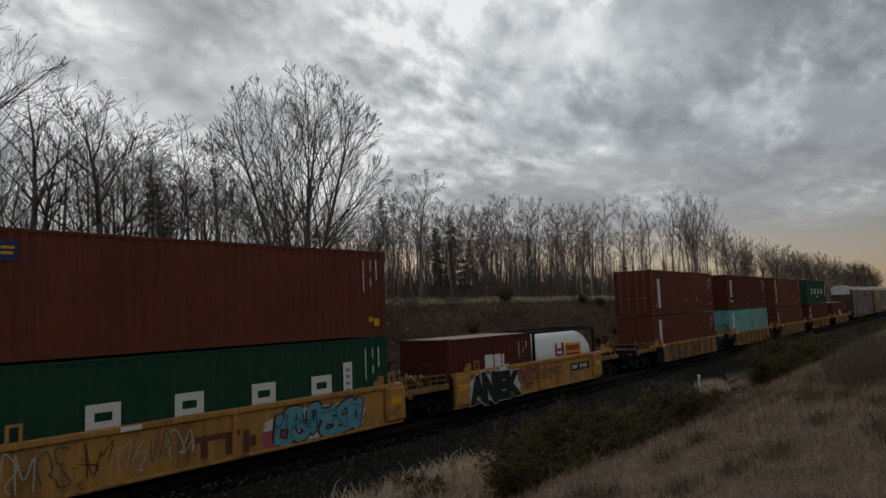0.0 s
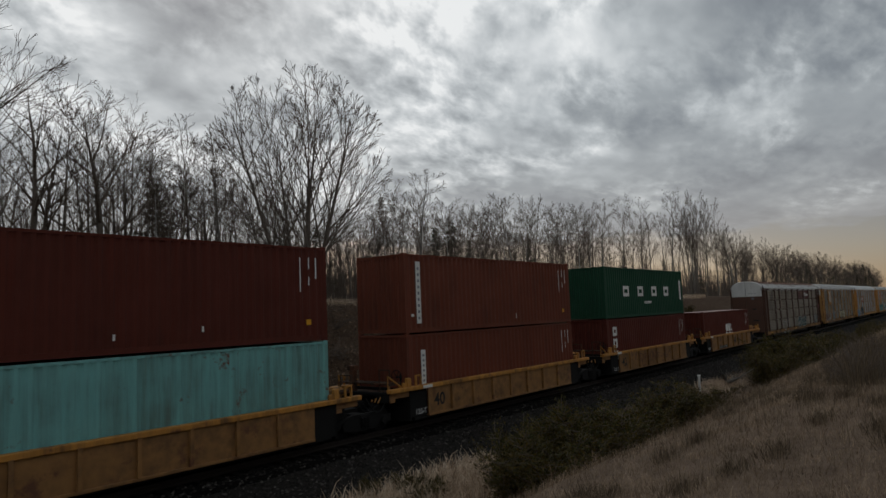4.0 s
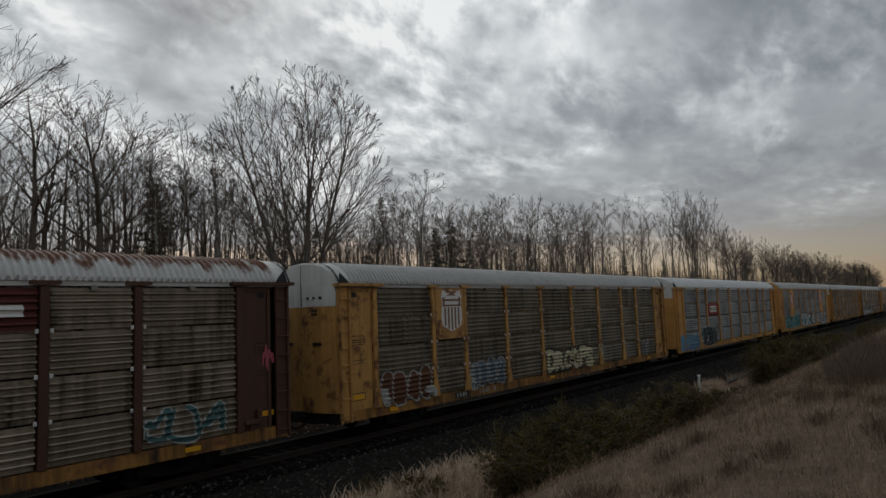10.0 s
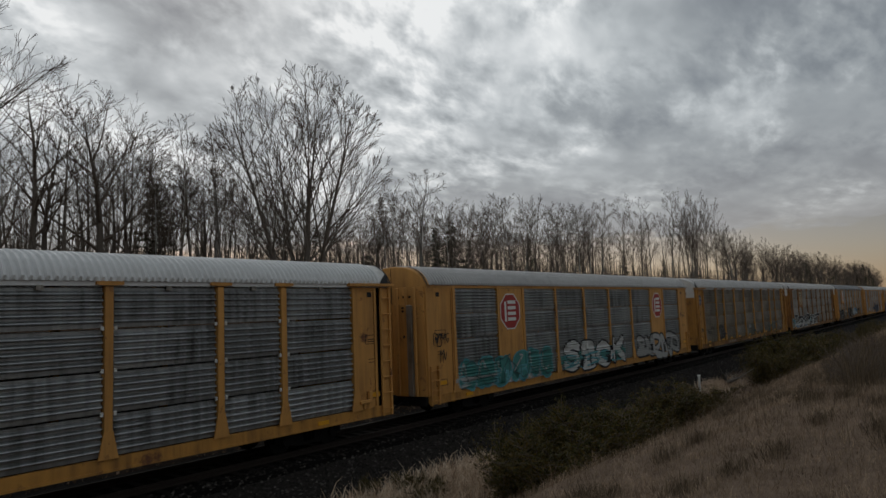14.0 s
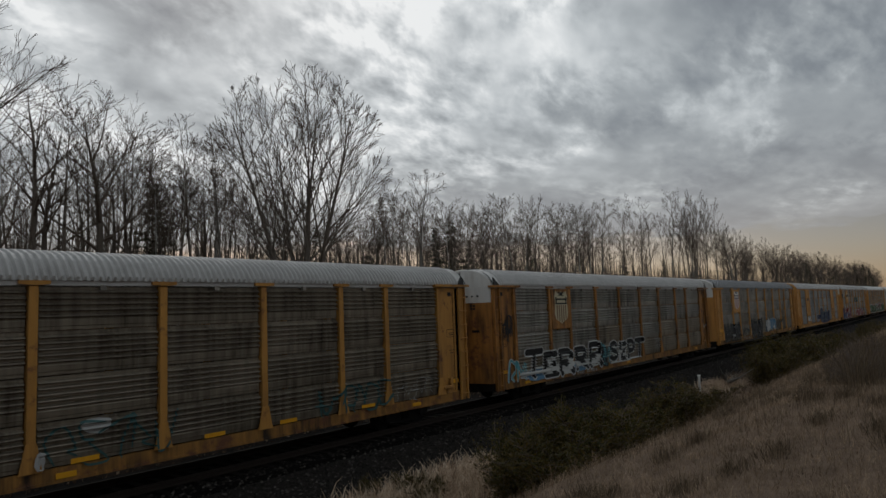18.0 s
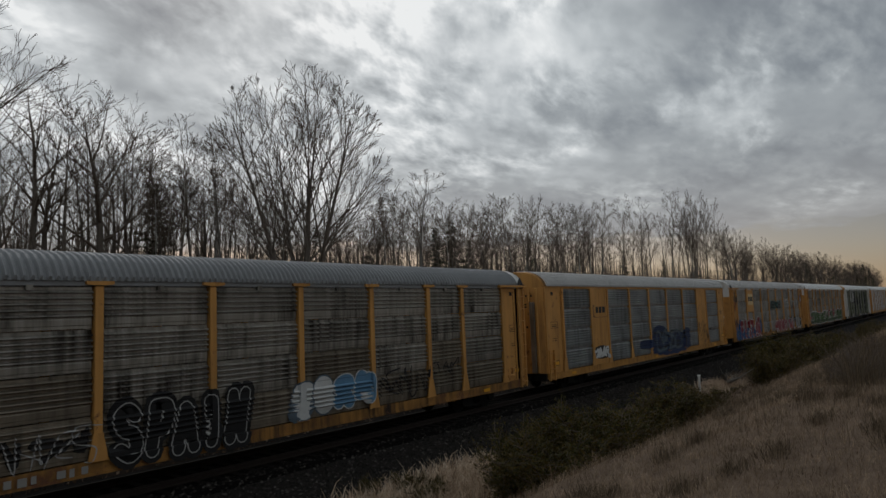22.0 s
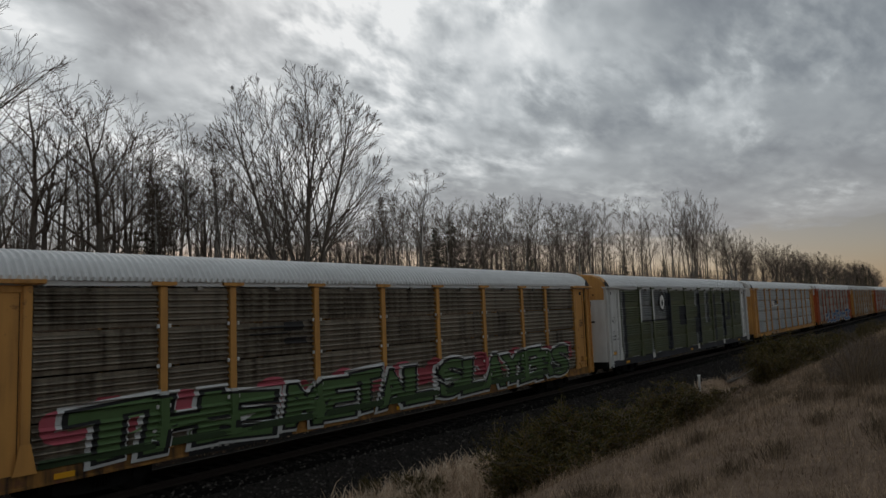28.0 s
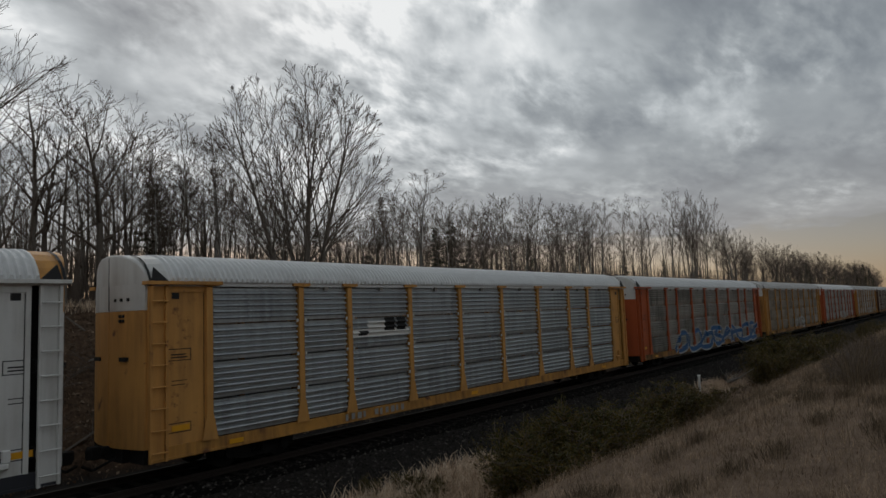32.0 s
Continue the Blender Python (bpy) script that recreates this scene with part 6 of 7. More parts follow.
    for k in range(26):
        x = 1.9 + 0.9 * k
        blob(x, x + 1.1, 1.4, 2.2 + 0.16 * math.sin(k * 2.3), "crimson" if k % 3 else "pink", c, G - 0.024 - 0.0008 * (k % 5), 70 + k, 16)
    bars("green_band", [(1.9, 25.2, 0.97, 1.16)], SPRAY["greendark"], c, G - 0.034)
    for word, xa, xb, za, seed in (("THE", 2.5, 7.7, 2.0, 53), ("METAL", 8.3, 14.7, 1.95, 54), ("SLAYERS", 15.3, 24.9, 2.0, 59)):
        piece(word, xa - 0.04, xb - 0.04, 0.9, za + 0.03, "white", "white", c, G - 0.04, seed, 0.0, 0.1, line=0.015, spread=1.05)
        piece(word, xa, xb, 0.92, za, "green", "black", c, G - 0.1, seed, 0.0, 0.04, line=0.045, spread=1.05)
    scrawl(8, 2.6, 24.5, 1.05, 1.9, "greenlight", None, c, G - 0.07, 60, 0.05)
    for x in (12.2, 17.2, 24.5):
        scrawl(2, x, x + 0.5, 1.55, 1.85, "white", None, c, G - 0.075, 61, 0.04)
    bars("faded_badge", [(7.1, 8.3, 3.68, 3.74), (7.1, 8.4, 3.5, 3.56), (8.3, 9.0, 3.6, 3.85), (8.3, 9.1, 3.22, 3.4)], SPRAY["soot"], c, G - 0.05)
    bars("number_plate", [(5.3, 8.5, 0.62, 0.94)], INK, c, -1.4485)
    number_bars(5.9, 0.7, 0.8, 0.18, 4, c, -1.4525), number_bars(7.0, 0.7, 1.2, 0.18, 6, c, -1.4525)

    # white frame, green screens with the remains of tall block letters
    pale = {k: BLUE_PANEL for k in ((1, 2), (1, 3), (2, 2), (2, 3))}
    c = rack(10, "white-framed autorack with dark green painted screens", WHITE, GREEN_PANEL, ROOF_WHITE, WHITE, YELLOW, sill_mat=SILL_DARK, post_mat=GREEN_PANEL, tier_mats=pale, brackets=False)
    B = -1.448
    for x0, x1, z0, z1 in ((2.2, 2.62, 1.0, 4.7), (8.9, 9.55, 1.05, 4.65), (11.25, 12.3, 2.5, 3.75), (14.8, 15.3, 1.1, 4.6), (14.35, 14.8, 1.1, 2.95), (17.0, 17.5, 2.45, 4.6), (18.7, 19.15, 1.1, 4.55), (20.7, 21.2, 1.3, 4.6), (22.1, 22.8, 2.5, 3.9), (21.2, 22.1, 2.5, 2.75), (23.9, 24.3, 2.5, 3.95)):
        bars("dark_letter_bar", [(x0, x1, z0, z1)], SPRAY["ink"], c, B)
    for x0, x1, z0, z1 in ((2.0, 2.2, 1.0, 4.8), (14.46, 14.8, 3.7, 4.84), (14.8, 15.2, 4.6, 4.84), (16.6, 17.0, 2.45, 4.84), (17.0, 17.4, 4.6, 4.84), (18.72, 18.95, 4.56, 4.84), (14.47, 14.75, 1.05, 1.8), (20.6, 20.7, 1.1, 4.8), (6.2, 6.4, 1.0, 3.1)):
        bars("pale_letter_bar", [(x0, x1, z0, z1)], BLUE_PANEL, c, B - 0.002)
    bars("plate_edge", [(4.6, 8.75, 2.92, 3.0), (8.8, 8.9, 2.92, 4.8)], SPRAY["ink"], c, B - 0.003)
    bars("worn_edge", [(2.6 + 2.9 * k, 3.9 + 3.3 * k, 4.78, 4.84) for k in range(7)] + [(3.3 + 3.4 * k, 4.2 + 3.6 * k, 0.98, 1.02) for k in range(6)], SPRAY["silver"], c, B - 0.001)
    for x in (4.65, 6.6):
        put("white_post_face", mesh_of(boxes((x - 0.1, x + 0.1, -1.472, -1.462, 2.9, 4.8)), "white_post_face", WHITE), c)
    for x in (6.3, 14.6, 20.6):
        bars("white_foot", [(x - 0.25, x + 0.15, 0.72, 1.05)], CHALK, c, -1.456)
    flat("round_emblem", [(8.09 + 0.52 * math.cos(j * math.tau / 20), 4.1 + 0.62 * math.sin(j * math.tau / 20)) for j in range(20)], [tuple(range(20))], INK, c, "", B - 0.006)
    flat("emblem_face", [(8.09 + 0.36 * math.cos(j * math.tau / 20), 4.05 + 0.45 * math.sin(j * math.tau / 20)) for j in range(20)], [tuple(range(20))], CHALK, c, "", B - 0.01)
    flat("emblem_core", [(8.09 + 0.15 * math.cos(j * math.tau / 12), 4.0 + 0.2 * math.sin(j * math.tau / 12)) for j in range(12)], [tuple(range(12))], INK, c, "", B - 0.014)
    number_bars(0.72, 2.05, 0.7, 0.1, 6, c, -1.394, INK), number_bars(0.72, 2.22, 0.5, 0.1, 4, c, -1.394, INK)

    # blue-grey with a white patch
    c = rack(11, "yellow autorack with clean blue-grey screens", YELLOW, CLEAN_PANEL, ROOF_WHITE, hood_mat=WHITE, sill_mat=YELLOW_DEEP)
    bars("painted_logo", [(6.72, 9.4, 3.25, 3.5), (7.4, 8.3, 3.5, 3.75)], CHALK, c, G - 0.03)
    bars("painted_logo", [(8.2, 8.7, 3.42, 3.85), (8.8, 9.25, 3.42, 3.85), (7.0, 7.4, 3.3, 3.45)], INK, c, G - 0.054)
    number_bars(6.3, 0.7, 2.8, 0.2, 11, c, -1.45)

    # the cars that stay far off
    c = rack(12, "orange-ended autorack with grey screens and blue graffiti", ORANGE, GREY_PANEL, ROOF_WHITE, hood_mat=WHITE, brackets=False)
    scrawl(8, 6.0, 26.0, 0.85, 1.9, "blue", "silver", c, G - 0.03, 33, 0.3)
    for i, (f, p, r) in enumerate(((YELLOW_DEEP, BROWN_PANEL, ROOF_GREY), (ORANGE, PALE_PANEL, ROOF_WHITE), (YELLOW_DEEP, GREY_PANEL, ROOF_GREY), (BROWN, BROWN_PANEL, ROOF_GREY), (YELLOW, PALE_PANEL, ROOF_WHITE))):
        c = rack(13 + i, "weathered autorack with grey corrugated screens", f, p, r, hood_mat=WHITE, brackets=False)
        scrawl(3, 12.0 + i, 17.0 + i, 0.9, 1.8, "silver", None, c, G - 0.03, 40 + i, 0.2)


build_wells()
build_racks()
for name in list(SIDES)[:13]:
    lay_on_side(bpy.data.objects[name], *SIDES[name])

# ---- track ----
def build_track():
    for s in (-1, 1):
        prof = [(-0.07, -0.17), (0.07, -0.17), (0.07, -0.15), (0.015, -0.13), (0.015, -0.04), (0.036, -0.03), (0.036, 0.0), (-0.036, 0.0), (-0.036, -0.03), (-0.015, -0.04), (-0.015, -0.13), (-0.07, -0.15)]
        verts = [(x, TRACK + s * 0.755 + y, z) for x in (-400, 900) for y, z in prof]
        n = len(prof)
        faces = [(i, (i + 1) % n, n + (i + 1) % n, n + i) for i in range(n)]
        r = put("rail", pydata("rail", verts, faces, RAIL_STEEL))
        tagged(r, "worn steel rail on dark sleepers", "rail", kind="structure")
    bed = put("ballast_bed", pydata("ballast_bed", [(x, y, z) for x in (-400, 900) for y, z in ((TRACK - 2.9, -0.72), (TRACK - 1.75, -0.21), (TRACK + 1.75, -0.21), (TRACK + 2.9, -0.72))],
                                    [(0, 4, 5, 1), (1, 5, 6, 2), (2, 6, 7, 3)], SHADED_OILY_BED))
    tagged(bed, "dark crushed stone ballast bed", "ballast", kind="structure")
    tie = mesh_of(boxes((-0.11, 0.11, -1.3, 1.3, -0.33, -0.175), bevel=0.015), "tie", TIE_WOOD)
    for i in range(260):
        put("tie", tie, bed, (-8 + 0.52 * i, TRACK + random.uniform(-0.03, 0.03), random.uniform(-0.006, 0.0)))


def build_stones():
    """Loose ballast on the near shoulder."""
    rng = random.Random(5)
    verts, faces = [], []
    for i in range(15000):
        x = 2 + 60 * rng.random() ** 1.6
        y = rng.triangular(11.2, 16.3, 14.0)
        r = rng.uniform(0.022, 0.06)
        z = max(ground_z(x, y), -0.21 - 0.443 * max(0.0, TRACK - 1.75 - y) if y > 14.2 else -9) + r * 0.3
        k = len(verts)
        a = rng.uniform(0, 6.28)
        for dx, dy, dz in ((1, 0, 0), (0, 1, 0.1), (-1, 0.1, 0), (0.1, -1, -0.1), (0.2, 0.1, 0.8), (0, 0, -0.7)):
            j = r * rng.uniform(0.7, 1.25)
            verts.append((x + j * (dx * math.cos(a) - dy * math.sin(a)), y + j * (dx * math.sin(a) + dy * math.cos(a)), z + j * dz))
        faces += [(k, k + 1, k + 4), (k + 1, k + 2, k + 4), (k + 2, k + 3, k + 4), (k + 3, k, k + 4), (k + 1, k, k + 5), (k + 2, k + 1, k + 5), (k + 3, k + 2, k + 5), (k, k + 3, k + 5)]
    ob = put("ballast_stones", pydata("ballast_stones", verts, faces, BALLAST_STONE))
    tagged(ob, "loose dark crushed stone beside the track", "ballast", kind="stuff")


# ---- bare trees ----
class Wood:
    """Collects tapering tubes."""
    def __init__(self):
        self.verts, self.faces = [], []

    def tube(self, pts, radii, n):
        start = len(self.verts)
        for i, (p, r) in enumerate(zip(pts, radii)):
            d = (pts[min(i + 1, len(pts) - 1)] - pts[max(i - 1, 0)]).normalized()
            u = d.orthogonal().normalized()
            w = d.cross(u)
            self.verts += [tuple(p + r * (math.cos(k * math.tau / n) * u + math.sin(k * math.tau / n) * w)) for k in range(n)]
        for i in range(len(pts) - 1):
            for k in range(n):
                a, b = start + i * n + k, start + i * n + (k + 1) % n
                self.faces.append((a, b, b + n, a + n))


def grow(rng, wood, twigs, p, d, length, radius, level, style):
    """One limb and, down to style['levels'], the limbs that leave it."""
    lv = style["levels"]
    n = style["steps"][level]
    pts, radii, dirs = [p.copy()], [radius], [d.copy()]
    step = length / n
    wig, up = style["wiggle"][level], style["up"][level]
    q = p.copy()
    for i in range(n):
        d = (d + Vector((rng.gauss(0, wig), rng.gauss(0, wig), rng.gauss(0, wig) + up))).normalized()
        q = q + d * step
        pts.append(q.copy())
        dirs.append(d.copy())
        radii.append(max(radius * (1 - style["taper"][level] * (i + 1) / n), style["least"]))
    (wood if level < 1 + style.get("stem_levels", 0) else twigs).tube(pts, radii, style["sides"][level])
    if level >= lv:
        return
    count = style["count"][level]
    count = max(1, round(count * rng.uniform(0.8, 1.2)))
    t0 = style["from"][level]
    az = rng.uniform(0, 6.28)
    for k in range(count):
        t = t0 + (0.98 - t0) * ((k + rng.random()) / count)
        f = t * n
        i = min(int(f), n - 1)
        at = pts[i].lerp(pts[i + 1], f - i)
        base = dirs[i + 1]
        az += 2.4 + rng.uniform(-0.6, 0.6)
        ang = radians(rng.uniform(*style["angle"][level]))
        u = base.orthogonal().normalized()
        w = base.cross(u)
        out = (base * math.cos(ang) + (u * math.cos(az) + w * math.sin(az)) * math.sin(ang)).normalized()
        shape = style["shape"](t) if level == 0 else 1.0 - 0.5 * (t - t0) / (1 - t0)
        reach = length * style["ratio"][level] * shape * rng.uniform(0.75, 1.15)
        if "crown" in style:
            # no limb grows far out of the crown's round form
            cz, rx, rz = style["crown"]
            o, e = Vector((at.x / rx, at.y / rx, (at.z - cz) / rz)), Vector((out.x / rx, out.y / rx, out.z / rz))
            qa, qb, qc = e.dot(e), o.dot(e), o.dot(o) - 1.0
            disc_ = qb * qb - qa * qc
            edge = (-qb + math.sqrt(disc_)) / qa if disc_ > 0 else 0.3
            if edge < 0.12 * reach:
                continue
            reach = min(reach, edge * rng.uniform(0.85, 1.1))
        grow(rng, wood, twigs, at, out, reach, max(radii[i] * style["thin"][level], style["least"]), level + 1, style)


SLIM = dict(levels=3, steps=(12, 6, 4, 2), wiggle=(0.04, 0.07, 0.08, 0.07), up=(0.03, 0.05, 0.03, 0.01), taper=(0.93, 0.85, 0.75, 0.5), least=0.0062, sides=(6, 4, 3, 3),
            count=(18, 6, 4), angle=((28, 54), (18, 42), (12, 32)), ratio=(0.3, 0.5, 0.6), thin=(0.42, 0.5, 0.6), shape=lambda t: 1.2 - 0.7 * t, crown=(6.8, 1.75, 3.4))
SLIM["from"] = (0.38, 0.2, 0.15)
BROAD = dict(levels=3, steps=(9, 7, 4, 2), wiggle=(0.06, 0.075, 0.08, 0.07), up=(0.03, 0.04, 0.03, 0.01), taper=(0.95, 0.85, 0.75, 0.5), least=0.0062, sides=(7, 4, 3, 3),
             count=(13, 8, 4), angle=((30, 58), (20, 44), (14, 34)), ratio=(0.5, 0.48, 0.55), thin=(0.48, 0.5, 0.6), shape=lambda t: 1.1 - 0.5 * t, crown=(6.4, 2.9, 3.8))
BROAD["from"] = (0.3, 0.22, 0.2)
FAN = dict(levels=4, steps=(10, 8, 6, 4, 2), wiggle=(0.022, 0.03, 0.04, 0.05, 0.04), up=(0.0, 0.012, 0.016, 0.02, 0.02), taper=(0.86, 0.82, 0.75, 0.7, 0.5), least=0.0078, sides=(8, 5, 4, 3, 3), stem_levels=1,
           count=(11, 6, 4, 3), angle=((18, 50), (16, 38), (14, 34), (12, 30)), ratio=(0.62, 0.58, 0.55, 0.6), thin=(0.5, 0.55, 0.58, 0.6), shape=lambda t: 1.1 - 0.5 * t, crown=(7.9, 4.9, 6.3))
FAN["from"] = (0.24, 0.24, 0.25, 0.2)


def tree_meshes(seed, style, height, radius, stems=1, spread=0.0, bark=None):
    rng = random.Random(seed)
    wood, twigs = Wood(), Wood()
    for s in range(stems):
        a = s * math.tau / stems + rng.uniform(-0.5, 0.5)
        k = spread * (rng.uniform(0.6, 1.2) if stems < 3 else 0.2 + 0.95 * ((2 * s) % stems) / (stems - 1))
        d = Vector((math.cos(a) * k, math.sin(a) * k, 1)).normalized()
        grow(rng, wood, twigs, Vector((0.12 * stems * 0.3 * math.cos(a), 0.12 * stems * 0.3 * math.sin(a), -0.3)), d, height * rng.uniform(0.86, 1.0) / (1 + 0.1 * style["levels"] * 0.5), radius * (0.75 if stems > 1 else 1.0), 0, style)
    # roots flare at the foot
    top = max(v[2] for v in twigs.verts)
    k = height / top
    wood.verts = [(x * k, y * k, z * k) for x, y, z in wood.verts]
    twigs.verts = [(x * k, y * k, z * k) for x, y, z in twigs.verts]
    return pydata("trunk", wood.verts, wood.faces, bark or BARK, True), pydata("crown", twigs.verts, twigs.faces, TWIG)


def tree(name, meshes, x, y, scale, turn, label, wide=1.0):
    t = new(name)
    t.location = (x, y, ground_z(x, y))
    t.rotation_euler = (0, 0, turn)
    t.scale = (scale * wide, scale * wide, scale)
    put("trunk", meshes[0], t)
    put("crown", meshes[1], t)
    tagged(t, label, "tree", "bare trees")
    return t


# outline of the wood against the sky: bearing x / y, and rise of the tree tops over the eye for each metre of y
SKYLINE = [(0.1, 0.26), (0.31, 0.25), (0.35, 0.298), (0.42, 0.347), (0.49, 0.365), (0.54, 0.306), (0.6, 0.342), (0.65, 0.303), (0.69, 0.267), (0.99, 0.275), (1.15, 0.336), (1.27, 0.288),
           (1.44, 0.308), (1.64, 0.334), (1.88, 0.331), (2.17, 0.392), (2.54, 0.434), (2.9, 0.514), (3.3, 0.555), (3.64, 0.44), (3.89, 0.389), (4.38, 0.382), (5.18, 0.393), (6.24, 0.392), (7.76, 0.368), (9.08, 0.431), (11.23, 0.272), (20, 0.27)]


def skyline(k):
    for (a, ha), (b, hb) in zip(SKYLINE, SKYLINE[1:]):
        if k <= b:
            return ha + (hb - ha) * max(0.0, (k - a) / (b - a))
    return 0.27


def build_trees():
    rng = random.Random(12)
    slim = [tree_meshes(100 + i, SLIM, 10.0, 0.09, bark=BARK_PALE if i in (2, 5) else BARK) for i in range(7)]
    broad = [tree_meshes(200 + i, BROAD, 10.0, 0.17) for i in range(4)]
    # the wood behind the bank, its front rows to the full height of the skyline
    for i in range(260):
        front = i < 190
        if rng.random() < 0.5:
            k = rng.uniform(0.02, 1.5)
        else:
            k = 1.5 * (9.5 / 1.5) ** rng.random()
        y = rng.uniform(31.5, 40) if front else rng.uniform(40, 62)
        if k > 3.5:
            y += rng.uniform(0, 6)
        x = k * y
        if x > 420:
            continue
        z = ground_z(x, y)
        top = 3.95 + skyline(k) * y * rng.uniform(0.68, 1.02)
        h = min(top - z, 21.0) if front else min(top - z, 19.0) * rng.uniform(0.85, 1.0)
        pale = rng.random()
        if 0.35 < k < 0.62 and front and rng.random() < 0.16:
            tree("broad_tree", rng.choice(broad), x, y, h / 10.0, rng.uniform(0, 6.28), "bare broad-crowned tree at the wood's edge")
            continue
        m = slim[rng.choice((2, 5))] if pale < 0.2 else slim[rng.choice((0, 1, 3, 4, 6))]
        tree("slim_tree", m, x, y, h / 10.0, rng.uniform(0, 6.28), "slim bare pale-barked tree in the wood" if pale < 0.2 else "slim bare dark-barked tree in the wood", wide=min(1.0, 11.0 / h))
    # lower, rounder trees along the far end of the wood
    for i in range(75):
        k = rng.uniform(3.5, 10.5)
        y = rng.uniform(33, 48)
        x = k * y
        h = (3.95 + skyline(k) * y * rng.uniform(0.75, 1.0)) - ground_z(x, y)
        tree("broad_tree", rng.choice(broad), x, y, h / 10.0, rng.uniform(0, 6.28), "bare round-crowned tree at the far end of the wood")
    # the tallest crowns of the front row
    for i, (k, rise) in enumerate(((0.39, 0.333), (0.44, 0.35), (0.53, 0.308), (0.56, 0.305), (0.59, 0.346), (0.63, 0.34), (0.69, 0.272), (0.76, 0.26), (1.07, 0.284), (1.15, 0.336), (1.29, 0.284), (1.44, 0.31), (1.55, 0.329), (1.67, 0.335), (1.8, 0.33), (1.92, 0.344), (2.1, 0.37),
                                     (2.27, 0.403), (2.45, 0.42), (2.8, 0.5), (3.0, 0.52), (3.25, 0.544), (3.4, 0.53), (3.68, 0.397))):
        y = 32.5 + 3.5 * rng.random()
        h = 3.95 + rise * y - ground_z(k * y, y)
        tree("slim_tree", slim[i % 7], k * y, y, h / 10.0, rng.uniform(0, 6.28), "tall slim bare tree at the edge of the wood", wide=min(1.25, 13.0 / h))
    # the fan-shaped tree on the bank, in front of the wood
    tree("fan_tree", tree_meshes(7, FAN, 14.4, 0.22, 5, 0.26), 22.15, 27.3, 1.0, 0.3, "large bare fan-shaped tree with several stems on the bank")
    tree("fan_tree", tree_meshes(9, dict(FAN, crown=(11.0, 5.6, 8.6)), 18.5, 0.22, 3, 0.3), 5.0, 27.5, 1.0, 1.0, "large bare tree leaning over the bank")
    tree("broad_tree", broad[3], 9.9, 31.6, 1.06, 1.2, "bare round-crowned tree behind the bank")
    tree("broad_tree", broad[1], 12.1, 33.4, 0.98, 5.2, "bare round-crowned tree behind the bank")
    tree("broad_tree", broad[1], 14.6, 33.0, 1.12, 2.0, "bare round-crowned tree behind the bank", wide=1.1)
    tree("broad_tree", broad[2], 17.0, 35.0, 1.18, 0.6, "bare round-crowned tree behind the bank", wide=0.8)
    tree("broad_tree", broad[0], 11.6, 33.5, 1.2, 4.1, "bare round-crowned tree behind the bank")


NEEDLES = leafy("evergreen_needles", [(0.02, 0.03, 0.018), (0.035, 0.048, 0.026), (0.055, 0.065, 0.035), (0.03, 0.036, 0.022)], 0.8, other=0.15)


def conifer_meshes(seed):
    """An evergreen 6 m tall: whorls of drooping boughs, each set with sprays."""
    rng = random.Random(seed)
    wood = Wood()
    wood.tube([Vector((0, 0, -0.2)), Vector((0.05, 0, 3)), Vector((0, 0.04, 6))], [0.1, 0.06, 0.01], 6)
    lv, lf = [], []
    z = 0.7
    while z < 5.9:
        for k in range(6):
            a = rng.uniform(0, 6.28)
            L = (6.1 - z) * 0.3 * rng.uniform(0.6, 1.1) + 0.1
            d = Vector((math.cos(a), math.sin(a), rng.uniform(-0.25, 0.2)))
            p = Vector((0, 0, z + rng.uniform(-0.1, 0.1)))
            wood.tube([p, p + d * L], [0.018, 0.005], 3)
            for m in range(int(14 + 26 * L)):
                c = p + d * L * rng.uniform(0.15, 1.0)
                u = (d * 0.6 + Vector((rng.gauss(0, 0.6), rng.gauss(0, 0.6), rng.gauss(-0.1, 0.35)))).normalized()
                w = u.orthogonal().normalized()
                n, wd = rng.uniform(0.1, 0.24), rng.uniform(0.012, 0.03)
                j = len(lv)
                lv += [tuple(c - w * wd), tuple(c + u * n * 0.6 - w * wd * 0.6), tuple(c + u * n), tuple(c + w * wd)]
                lf.append((j, j + 1, j + 2, j + 3))
        z += rng.uniform(0.2, 0.3)
    return pydata("trunk", wood.verts, wood.faces, BARK), pydata("crown", lv, lf, NEEDLES)


def build_conifers():
    rng = random.Random(61)
    kinds = [conifer_meshes(400 + i) for i in range(3)]
    for k, y, h in ((0.52, 38, 8.0), (1.22, 36, 6.4), (1.28, 38, 7.6), (1.35, 40, 6.4), (0.25, 36, 6.0), (0.85, 40, 6.2), (1.0, 42, 5.5), (1.65, 40, 6.0), (1.95, 41, 7.0), (2.3, 40, 6.0), (2.7, 42, 6.5), (3.1, 42, 7.5), (5.6, 36, 9.0), (6.9, 37, 9.5), (8.2, 38, 11.0), (8.8, 38, 12.5), (9.4, 36, 10.5), (7.5, 40, 10.0)):
        t = tree("evergreen_tree", rng.choice(kinds), k * y, y, h / 6.0, rng.uniform(0, 6.28), "dark evergreen tree standing among the bare trees")
        tagged(t, group="evergreens")


